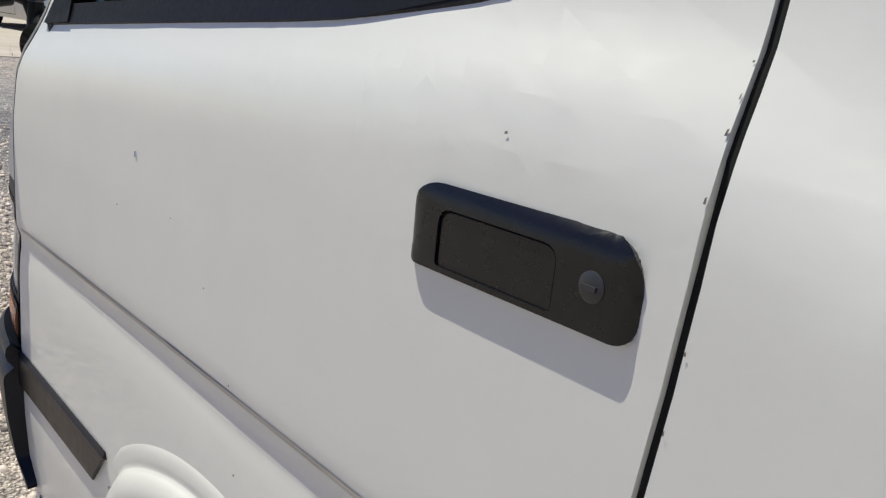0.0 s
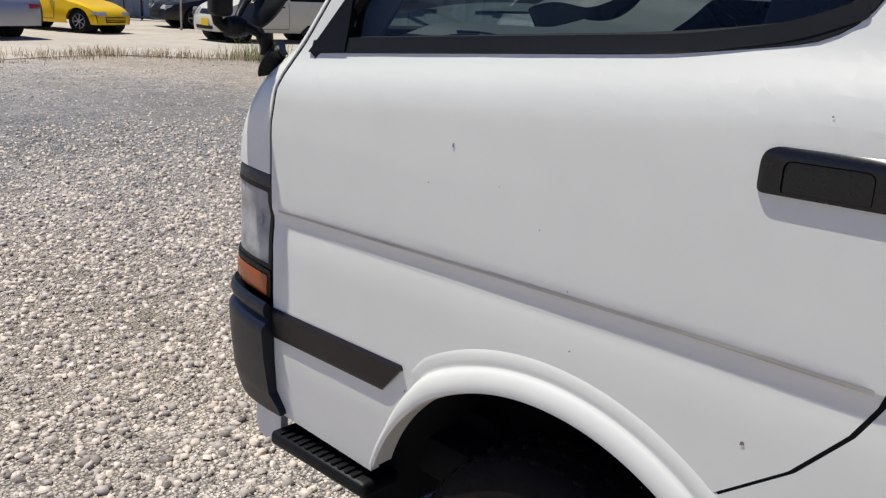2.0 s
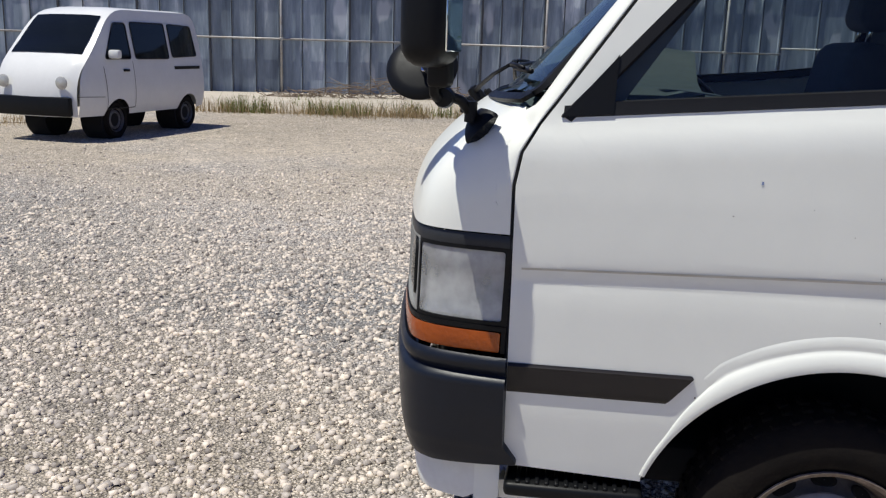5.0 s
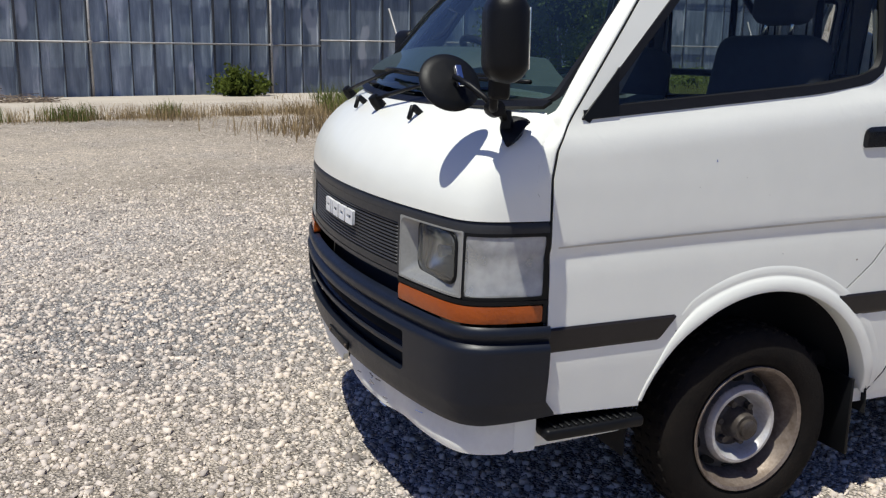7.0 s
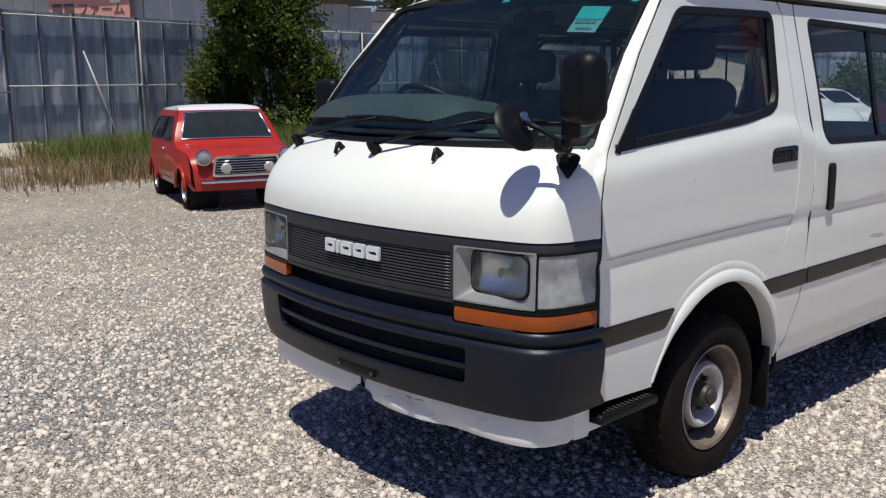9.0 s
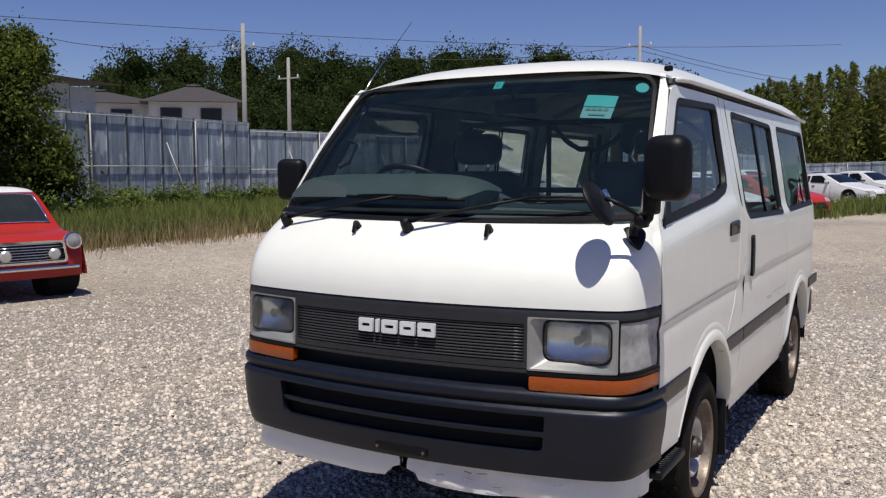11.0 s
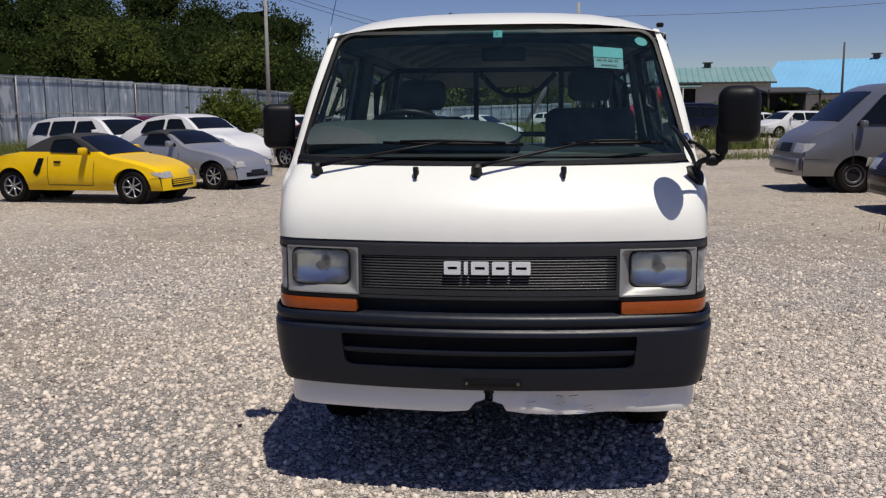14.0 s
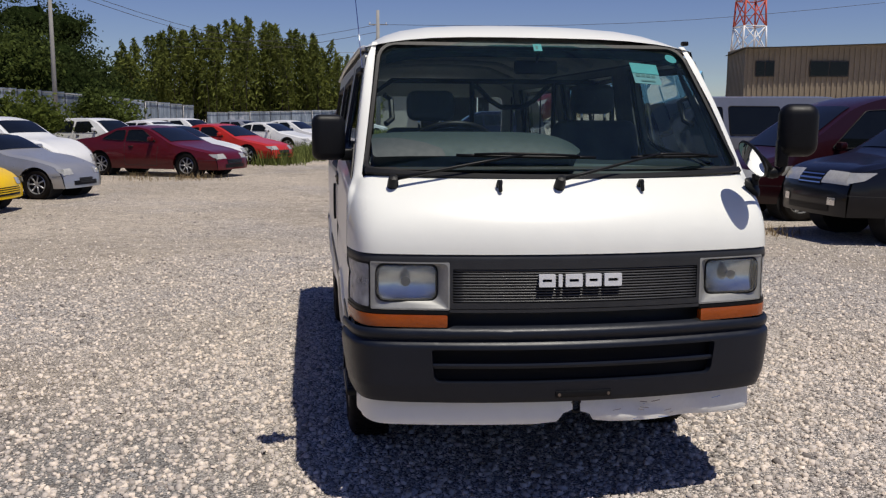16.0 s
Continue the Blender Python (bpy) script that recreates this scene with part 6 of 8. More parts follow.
def wiper(xp, x_tip, z_tip, blade0, blade1):
    base = Vector((xp, nose_y(xp, 1.262) - 0.030, 1.262))
    hub = part("wiper", lathe([(0.001, 0.034), (0.016, 0.030), (0.020, 0.012), (0.022, -0.02), (0.001, -0.022)], 20, axis='Z'), M["black"], van, "black wiper parked across the glass", m=Matrix.Translation(base) @ Matrix.Rotation(radians(40), 4, 'X'))
    inv = hub.matrix_basis.inverted()
    tip = on_screen(x_tip, z_tip, 0.03)
    mid = base.lerp(tip, 0.25) + Vector((0, -0.012, 0.012))
    part("wiper_arm", tube([base + Vector((0, -0.008, 0.014)), mid, base.lerp(tip, 0.6) + Vector((0, -0.012, 0.008)), tip], 0.008, 8, r_end=0.0045), M["black"], hub, m=inv)
    bl = [on_screen(blade0[0] + (blade1[0] - blade0[0]) * k / 8, blade0[1] + (blade1[1] - blade0[1]) * k / 8, 0.014) for k in range(9)]
    part("wiper_blade", tube(bl, 0.0065, 6), M["black"], hub, m=inv)
    part("blade_bridge", tube([bl[1] + Vector((0, -0.01, 0.006)), bl[3] + Vector((0, -0.018, 0.012)), bl[5] + Vector((0, -0.018, 0.012)), bl[7] + Vector((0, -0.01, 0.006))], 0.005, 6), M["black"], hub, m=inv)


wiper(-0.672, -0.14, 1.352, (-0.42, 1.352), (0.13, 1.346))
wiper(-0.045, 0.42, 1.352, (0.28, 1.346), (0.67, 1.345))
for x in (-0.276, 0.280):
    b = Vector((x, nose_y(x, 1.255) - 0.012, 1.255))
    nz = part("washer_nozzle", box(0.022, 0.05, 0.020, (0, 0, 0), 0.006, 2), M["black"], van, m=Matrix.Translation(b) @ Matrix.Rotation(radians(-42), 4, 'X'))
    part("nozzle_foot", box(0.014, 0.014, 0.045, (0, -0.016, -0.018), 0.004, 1, rot=(25, 0, 0)), M["black"], nz)
ant = part("antenna", tube([(-0.752, 0.86, 1.70), (-0.758, 1.10, 1.93), (-0.765, 1.45, 2.22)], 0.003, 6, r_end=0.0015), M["chrome"], van, "thin raked pillar antenna")
part("antenna_base", box(0.022, 0.05, 0.022, (-0.752, 0.86, 1.705), 0.006, 2, rot=None), M["black"], ant)
part("antenna_clip", box(0.030, 0.03, 0.02, (0.715, 0.905, 1.845), 0.006, 2), M["black"], van)

# ---------------------------------------------------------------- cab
part("dashboard", sheet(rounded([(-0.74, 0.95), (0.74, 0.95), (0.74, 1.30), (0.62, 1.335), (0.50, 1.335), (0.24, 1.330), (0.12, 1.350), (0.02, 1.390), (-0.06, 1.435), (-0.62, 1.440), (-0.70, 1.42), (-0.74, 1.30)], 0.03, 3), [], 0.06, 0.04,
     lambda x, z: (x, 0.60 + 0.10 * (z - 0.95), z), 0.22), M["dash"], van, "blue-grey dashboard with raised binnacle")
part("dash_top", sheet([(-0.74, 0.30), (0.74, 0.30), (0.74, 0.66), (-0.74, 0.66)], [], 0.08, 0.05, lambda x, y: (x, y + 0.25 * x * x, 1.262 + 0.20 * max(0, y - 0.36)), 0.02), M["dash_light"], van, "dull blue-grey dashboard top")
for x0 in (-0.40, 0.05):
    part("defroster_vent", box(0.22, 0.03, 0.006, (x0 + 0.1, 0.42, 1.283), 0.002, 1), M["black"], van)
part("binnacle", sheet(rounded([(-0.74, 0.42), (0.10, 0.42), (0.14, 0.70), (-0.74, 0.70)], [0.02, 0.08, 0.08, 0.02], 5), [], 0.05, 0.03,
     lambda x, y: (x, y, 1.325 + 0.125 * math.sin(math.pi * min(1.0, max(0.0, (y - 0.40) / 0.42))) ** 0.7 * max(0.05, 1 - abs((x + 0.36) / 0.51) ** 5) ** 0.5), 0.08), M["dash"], van, "raised instrument hood")
sw = part("steering_wheel", tube([(0.19 * math.cos(a), 0.19 * math.sin(a), 0) for a in [2 * math.pi * k / 32 for k in range(32)]], 0.014, 8, closed=True), M["black"], van, "black steering wheel", m=pose(-0.37, 0.84, 1.365, -38, 0, 0))
part("wheel_hub", box(0.12, 0.10, 0.03, (0, -0.01, -0.02), 0.012, 2), M["black"], sw)
for k in range(3):
    part("spoke", tube([(0, 0, -0.02), (0.18 * math.cos(2 * math.pi * k / 3 + 1.57), 0.18 * math.sin(2 * math.pi * k / 3 + 1.57), 0)], 0.011, 6), M["black"], sw)


def seat(x, w, head=True, drop=0.0):
    s = part("seat", box(w, 0.16, 0.62, (0, 0, 0), 0.06, 4, rot=(-12, 0, 0)), M["seat"], van, "dark grey cloth front seat", m=Matrix.Translation((x, 1.36, 1.20 - drop)))
    part("seat_cushion", box(w, 0.52, 0.16, (0, -0.28, -0.33), 0.05, 4), M["seat"], s)
    if head:
        part("headrest", box(w * 0.50, 0.11, 0.150, (0, 0.085, 0.415), 0.045, 4, rot=(-8, 0, 0)), M["seat"], s, "dark padded headrest")
        for dx in (-0.06, 0.06):
            part("headrest_post", tube([(dx, 0.06, 0.28), (dx, 0.08, 0.40)], 0.007, 6), M["chrome"], s)


seat(-0.38, 0.48, True, 0.050)
seat(0.46, 0.44, True, 0.01)
seat(0.06, 0.28, False, 0.26)
# load guard: black bars behind the seats
gb = 0.014
for pts in ([(-0.66, 1.72, 1.36), (0.66, 1.72, 1.36)], [(-0.66, 1.72, 0.80), (-0.66, 1.72, 1.62), (-0.55, 1.72, 1.70), (0.55, 1.72, 1.70), (0.66, 1.72, 1.62), (0.66, 1.72, 0.80)],
            [(-0.12, 1.72, 0.80), (-0.12, 1.72, 1.70)], [(0.33, 1.72, 0.80), (0.33, 1.72, 1.70)],
            [(-0.10, 1.73, 1.68), (-0.02, 1.73, 1.60), (0.04, 1.73, 1.565), (0.16, 1.73, 1.565), (0.22, 1.73, 1.60), (0.30, 1.73, 1.68)]):
    part("guard_bar", tube(pts, gb, 8), M["black"], van)
for x in (0.10, 0.18, 0.26, 0.46, 0.56):
    part("guard_bar", tube([(x, 1.735, 1.10), (x, 1.735, 1.62)], 0.0045, 5), M["black"], van)
part("guard_panel", sheet([(-0.78, 0.75), (0.78, 0.75), (0.76, 1.10), (-0.76, 1.10)], [], 0.3, 0.2, lambda x, z: (x, 1.74, z), 0.01), M["seat"], van)
rvm = part("inner_mirror", box(0.20, 0.03, 0.062, (0.04, 0.98, 1.735), 0.012, 2), M["black"], van, "rear-view mirror")
part("mirror_stalk", tube([(0.04, 0.93, 1.80), (0.04, 0.98, 1.745)], 0.007, 6), M["black"], rvm)
for x in (-0.34, 0.38):
    part("sun_visor", box(0.42, 0.16, 0.02, (x, 1.02, 1.835), 0.008, 2, rot=(12, 0, 0)), M["seat"], van)
both("grab_handle", lambda: tube([(0.668, 0.735, 1.60), (0.640, 0.76, 1.58), (0.640, 0.70, 1.50), (0.668, 0.668, 1.48)], 0.012, 8), M["black"])
# tailgate with window
TG = rrect(-0.70, 0.55, 0.70, 1.80, 0.06)
tg = part("tailgate", flip(sheet(TG, [rrect(-0.60, 1.22, 0.60, 1.68, 0.05)], 0.15, 0.10, lambda x, z: (x, 4.40 - 0.10 * max(0, z - 1.1), z), -0.03)), M["white"], van, "white tailgate with wide window")
pn = part("pane", sheet(rrect(-0.60, 1.22, 0.60, 1.68, 0.05), [], 0.3, 0.2, lambda x, z: (x, 4.40 - 0.10 * max(0, z - 1.1) - 0.01, z)), M["side_glass"], tg)
pn.visible_shadow = False
part("rear_bumper", box(1.60, 0.14, 0.20, (0, 4.44, 0.50), 0.03), M["bumper"], van)
part("load_floor_mat", box(0.96, 2.4, 0.02, (0, 3.0, 0.752)), M["seat"], van)

# chips and scuffs in the door paint
chips = ((0.914, 1.150, 0.010, 0.016, "chipblue"), (0.862, 1.079, 0.006, 0.005, "chipdark"), (1.106, 1.047, 0.004, 0.005, "chipdark"), (1.168, 0.964, 0.004, 0.006, "chipdark"), (1.179, 0.869, 0.006, 0.006, "chipdark"),
         (0.821, 0.672, 0.008, 0.010, "chipdark"), (1.516, 1.275, 0.006, 0.004, "chipdark"), (1.10, 0.820, 0.007, 0.004, "chipdark"), (1.47, 0.83, 0.014, 0.012, "rust"), (1.33, 0.70, 0.005, 0.005, "chipdark"), (1.02, 1.10, 0.004, 0.003, "chipdark"))
for y, z, w, h, k in chips:
    w, h = w * 0.5, h * 0.5
    bm = sheet([(y - w / 2, z - h / 2), (y + w / 2, z - h * 0.3), (y + w * 0.3, z + h / 2), (y - w * 0.35, z + h * 0.4)], [], 0.05, 0.05, lambda a, b: side_pt(a, b, 0.0012))
    part("paint_chip", bm, M[k], van)
rng = random.Random(23)
for k in range(16):
    y, z = rng.uniform(1.9, 3.0), rng.uniform(0.60, 0.80)
    w, h, tilt = rng.uniform(0.03, 0.16), rng.uniform(0.003, 0.012), rng.uniform(-0.08, 0.10)
    loop = [(y + w * math.cos(a) * rng.uniform(0.75, 1.0), z + tilt * w * math.cos(a) + h * math.sin(a) * rng.uniform(0.5, 1.0)) for a in [2 * math.pi * i / 12 for i in range(12)]]
    part("scuff_mark", sheet(loop, [], 0.2, 0.2, lambda a, b: side_pt(a, b, 0.0010)), M["scuff"], van)
rng = random.Random(11)
for k in range(12):
    z = rng.uniform(0.95, 1.72)
    y = lerp_table([(b, a) for a, b in EDGE], z) - 0.0052 * rng.choice((-1, 1, 1))
    h, w = rng.uniform(0.001, 0.0040), rng.uniform(0.0004, 0.0009)
    part("edge_chip", sheet([(y - w, z), (y + w, z), (y + w * 0.8, z + h), (y - w * 0.6, z + h * 0.8)], [], 0.05, 0.05, lambda a, b: side_pt(a, b, 0.0011)), M["chipdark"], van)


# ---------------------------------------------------------------- parked cars
def paint(name, c, metal=0.0, rough=0.3):
    return mat(name, c, rough, metal=metal, vary=0.10, vscale=2.0, coat=0.35, spec=0.25)


P = {k: paint(k + "_car_paint", *v) for k, v in {
    "yellow": ((0.86, 0.54, 0.004),), "silver": ((0.48, 0.48, 0.485), 0.6), "carwhite": ((0.72, 0.72, 0.71),), "darkred": ((0.10, 0.006, 0.010), 0.1), "red": ((0.48, 0.028, 0.018),),
    "beige": ((0.62, 0.60, 0.50),), "greyblue": ((0.27, 0.27, 0.28), 0.6), "maroon": ((0.022, 0.004, 0.006), 0.0), "blackblue": ((0.004, 0.0045, 0.008), 0.0), "navy": ((0.003, 0.004, 0.014), 0.0),
    "black": ((0.012, 0.012, 0.013),), "minired": ((0.40, 0.024, 0.014),)}.items()}
M["car_glass"] = mat("dark_car_glass", (0.007, 0.009, 0.010), 0.04, vary=0.4, vscale=1.5, spec=0.28)
M["grey_glass"] = mat("greenish_car_glass", (0.030, 0.037, 0.035), 0.06, vary=0.5, vscale=2.5, spec=0.6)
M["softtop"] = mat("black_soft_top", (0.026, 0.026, 0.028), 0.85, vary=0.3, vscale=6, bump=0.1, bscale=200)
M["tail"] = mat("red_tail_lens", (0.35, 0.012, 0.012), 0.2, coat=0.5)
M["carlamp"] = mat("car_headlamp", (0.58, 0.57, 0.52), 0.12, metal=0.2, vary=0.3, vscale=14, coat=0.8)
M["alloy"] = mat("alloy_wheel", (0.50, 0.50, 0.51), 0.3, metal=0.7, vary=0.25, vscale=12)
M["yellowplate"] = mat("yellow_plate", (0.70, 0.48, 0.02), 0.5)
M["wheelcover"] = mat("wheel_cover_grey", (0.46, 0.46, 0.47), 0.4, vary=0.3, vscale=10)
M["card"] = mat("white_card", (0.75, 0.78, 0.78), 0.6)

WHEEL_SRC = {}


def car_wheel(parent, at, r, width, side, style):
    """A wheel with tyre, rim and spokes; meshes shared between wheels of a kind."""
    key = (round(r, 3), style)
    w = new("wheel")
    w.parent = parent
    w.matrix_basis = Matrix.Translation(at) @ Matrix.Rotation(0 if side > 0 else math.pi, 4, 'Z')
    src = WHEEL_SRC.get(key)
    if src is None:
        k = r * 0.66
        ty = lathe([(k, 0.06), (k + 0.02, 0.085), (r * 0.9, 0.088), (r * 0.985, 0.06), (r, 0.02), (r, -0.05), (r * 0.97, -0.085), (k, -0.09)], 36, axis='Z')
        rim = lathe([(k, 0.07), (k * 0.96, 0.078), (k * 0.92, 0.06), (k * 0.88, 0.0), (k * 0.5, -0.02), (0.001, -0.02)], 36, axis='Z')
        if style == "steel":
            sp = lathe([(k * 0.86, 0.0), (k * 0.74, 0.045), (k * 0.60, 0.05), (k * 0.48, 0.02), (k * 0.25, 0.03), (0.001, 0.035)], 30, axis='Z')
        elif style == "cover":
            sp = lathe([(k * 0.94, 0.06), (k * 0.80, 0.075), (k * 0.3, 0.068), (0.001, 0.066)], 30, axis='Z')
        else:
            n = 5 if style == "five" else 7
            sp = lathe([(0.001, 0.068), (k * 0.20, 0.066), (k * 0.24, 0.05), (k * 0.24, 0.0)], 18, axis='Z')
            spokes = []
            for q in range(n):
                a = 2 * math.pi * q / n
                tube([(k * 0.15 * math.cos(a), k * 0.15 * math.sin(a), 0.055), (k * 0.55 * math.cos(a), k * 0.55 * math.sin(a), 0.055), (k * 0.92 * math.cos(a), k * 0.92 * math.sin(a), 0.06)], k * (0.12 if n == 5 else 0.075), 6, bm=(spokes.append(bmesh.new()) or spokes[-1]))
        a = part("tyre", ty, M["tyre"], w)
        b = part("rim", rim, M["disc"] if style == "steel" else M["wheelcover"] if style == "cover" else M["alloy"], w)
        c = part("wheel_face", sp, M["disc"] if style == "steel" else M["wheelcover"] if style == "cover" else M["alloy"], w)
        turn = Matrix.Rotation(radians(-90), 4, 'X')
        parts = [a, b, c]
        if style not in ("steel", "cover"):
            parts += [part("spoke", one, M["alloy"], w) for one in spokes]
        for o in parts:
            o.matrix_basis = turn
        WHEEL_SRC[key] = parts
    else:
        for o in src:
            share(o.name.split(".")[0], o, w, o.matrix_basis.copy())
    return w


def car(name, label, at, heading, L, W, H, wb, front, r, body, prof, screen, rear, windows, style="five", tumble=0.20, belt=0.62, roof_mat=None, roof_span=None, lamps=None, grille=None, bumper=None, mirrors=True, z0=0.0, plate=None, taper=(0.10, 0.07), group="parked cars", trim=None, lampmat=None, foglamp=None, surround=None, front_glass=None):
    """A parked car. prof: its side outline over the top, from the front foot to the rear foot, as (metres from the front, height)."""
    t = thing(name, label, "car", Matrix.Translation((at[0], at[1], z0)) @ Matrix.Rotation(radians(heading), 4, 'Z') @ Matrix.Translation((front, 0, 0)), group)
    bz = belt * H

    def half(s, z):
        k = W / 2
        if z > bz:
            k -= tumble * (z - bz)
        if z < 0.45 * bz:
            k -= 0.10 * (0.45 * bz - z)
        a = max(0.0, 1 - s / (0.26 * L))
        b = max(0.0, 1 - (L - s) / (0.20 * L))
        return k - W * taper[0] * a ** 2.2 - W * taper[1] * b ** 2.2

    # resampled outline
    line = []
    for (a, b) in zip(prof, prof[1:]):
        n = max(1, int(math.hypot(b[0] - a[0], b[1] - a[1]) / 0.12))
        for k in range(n):
            line.append((a[0] + (b[0] - a[0]) * k / n, a[1] + (b[1] - a[1]) * k / n))
    line.append(prof[-1])
    for _ in range(2):
        line = [line[0]] + [((p[0] + 2 * q[0] + s[0]) / 4, (p[1] + 2 * q[1] + s[1]) / 4) for p, q, s in zip(line, line[1:], line[2:])] + [line[-1]]
    fr = [-1, -0.97, -0.92, -0.86, -0.80, -0.74, -0.66, -0.4, 0, 0.4, 0.66, 0.74, 0.80, 0.86, 0.92, 0.97, 1]

    def skin(s, z, f, lift=0.0, n=None):
        k = half(s, z)
        drop = 0.035 * (abs(f) ** 4)
        bow = (0.05 * (1 - f * f)) if s < 0.12 * L else ((-0.03 * (1 - f * f)) if s > 0.93 * L else 0)
        nx, nz = n or (0, 0)
        if screen and 0.10 < s < screen[0]:
            drop -= 0.022 * math.exp(-((abs(f) - 0.80) / 0.11) ** 2) * math.sin(math.pi * (s - 0.10) / (screen[0] - 0.10))
        return (-(s - bow) + nx * (lift - drop), k * f, z + nz * (lift - drop))

    norms = []
    for i in range(len(line)):
        a, b = line[max(0, i - 1)], line[min(len(line) - 1, i + 1)]
        dx, dz = b[0] - a[0], b[1] - a[1]
        l = math.hypot(dx, dz) or 1
        norms.append((dz / l, dx / l))       # outward in (-s, z)
    bm = bmesh.new()
    g = [[bm.verts.new(skin(s, z, f, 0, nn)) for f in fr] for (s, z), nn in zip(line, norms)]
    for a, b in zip(g, g[1:]):
        for i in range(len(fr) - 1):
            bm.faces.new((a[i], a[i + 1], b[i + 1], b[i]))
    mats = [body]
    def cut_roof(bm):
        for co, no in (((0, 0, roof_span[2]), (0, 0, 1)), ((-roof_span[0], 0, 0), (1, 0, 0)), ((-roof_span[1], 0, 0), (1, 0, 0))):
            bmesh.ops.bisect_plane(bm, geom=bm.verts[:] + bm.edges[:] + bm.faces[:], dist=1e-5, plane_co=co, plane_no=no)
    if roof_mat:
        mats.append(roof_mat)
        cut_roof(bm)
        for f in bm.faces:
            c = f.calc_center_median()
            if roof_span[0] < -c.x < roof_span[1] and c.z > roof_span[2]:
                f.material_index = 1
    bmesh.ops.recalc_face_normals(bm, faces=bm.faces[:])
    part("body", bm, mats, t, angle=50)
    # flanks
    sill = prof[0][1]
    wheels = (front, front + wb)
    foot = []
    for cx in wheels[::-1]:
        ra = r * 1.14
        a0 = math.asin(max(-1, min(1, (sill - r) / ra)))
        foot += [(cx + ra * math.cos(a), r + ra * math.sin(a)) for a in [a0 + (math.pi - 2 * a0) * k / 14 for k in range(15)]]
    outline = [(p[0] + n_[0] * 0.035, p[1] - n_[1] * 0.035) for p, n_ in zip(line, norms)] + foot
    top_line = [(L * k / 40, max([z for (s_, z) in line if abs(s_ - L * k / 40) < 0.09] or [sill])) for k in range(41)]

    def swell(u, v):
        """The flank's outward curve between sill and belt, fading towards the upper edge."""
        rise = max(0.0, min(1.0, (v - sill) / (bz - sill)))
        return 0.042 * math.sin(math.pi * rise ** 0.85) * max(0.0, min(1.0, (lerp_table(top_line, u) - v) / 0.22))

    for sg in (1, -1):
        def flank(u, v, sg=sg):
            return (-u, sg * (half(u, v) + swell(u, v) - 0.002), v)
        bm = sheet(ccw(outline), [], 0.22, 0.11, flank)
        if roof_mat:
            cut_roof(bm)
            for f in bm.faces:
                c = f.calc_center_median()
                if roof_span[0] < -c.x < roof_span[1] and c.z > roof_span[2]:
                    f.material_index = 1
        bmesh.ops.recalc_face_normals(bm, faces=bm.faces[:])
        if sum(f.normal.y * f.calc_area() for f in bm.faces) * sg < 0:
            flip(bm)
        part("side_panel", bm, mats, t, angle=60)
        def on_flank(u, v, lift, sg=sg):
            x, y, z = flank(u, v)
            return (x, y + sg * (lift + 0.002), z)

        def strip(a, b, w, lift=0.0025, sg=sg):
            """A thin line laid on the flank from a to b, in (metres from the front, height)."""
            d = Vector((b[1] - a[1], a[0] - b[0])).normalized() * w
            bm = sheet(ccw([(a[0] - d.x, a[1] - d.y), (b[0] - d.x, b[1] - d.y), (b[0] + d.x, b[1] + d.y), (a[0] + d.x, a[1] + d.y)]), [], 0.10, 0.05, lambda u, v: on_flank(u, v, lift))
            if sum(f.normal.y for f in bm.faces) * sg < 0:
                flip(bm)
            return bm
        for w_ in windows:
            bm = sheet(ccw(rounded(w_, 0.05, 4)), [], 0.3, 0.15, lambda u, v: (-u, sg * (half(u, v) + 0.006), v), 0.0)
            if sum(f.normal.y for f in bm.faces) * sg < 0:
                flip(bm)
            part("side_window", bm, M["car_glass"], t)
        # door seam and handle
        if len(windows) > 0:
            sx = max(p[0] for p in windows[0])
            x0 = min(p[0] for p in windows[0])
            part("door_seam", strip((sx + 0.03, bz - 0.03), (sx + 0.03, sill + 0.09), 0.005), M["seam"], t)
            part("door_seam", strip((x0 - 0.06, bz - 0.10), (x0 - 0.02, sill + 0.09), 0.005), M["seam"], t)
            part("sill_seam", strip((x0 - 0.02, sill + 0.09), (sx + 0.03, sill + 0.09), 0.006), M["seam"], t)
            if front - r * 1.2 > 0.20:
                part("bumper_seam", strip((front - r * 1.2, sill + 0.34 * (bz - sill)), (0.02, sill + 0.36 * (bz - sill)), 0.004), M["seam"], t)
            for w_ in windows:
                ring = rounded(w_, 0.05, 4)
                part("window_seal", tube([(-u, sg * (half(u, v) + 0.008), v) for u, v in ring], 0.009, 5, closed=True), M["rubber"], t)
            part("door_handle", box(0.13, 0.03, 0.035, (-sx + 0.16, sg * (half(sx, bz * 0.85) + 0.032), bz * 0.86), 0.008, 1), trim if trim is M["chrome"] else M["black"], t)
        if mirrors:
            mx = min(p[0] for p in windows[0]) + 0.10
            part("door_mirror", box(0.10, 0.17, 0.12, (-mx, sg * (half(mx, bz) + 0.09), bz + 0.07), 0.03, 2), body, t)
        for cx in wheels:
            car_wheel(t, (-cx, sg * (half(cx, r) - 0.075), r), r, 0.18, sg, style)
            # solid near-black drum stands in for the shaded hollow round the wheel
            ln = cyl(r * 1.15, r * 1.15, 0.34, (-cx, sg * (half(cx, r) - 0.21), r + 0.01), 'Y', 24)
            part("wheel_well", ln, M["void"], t)
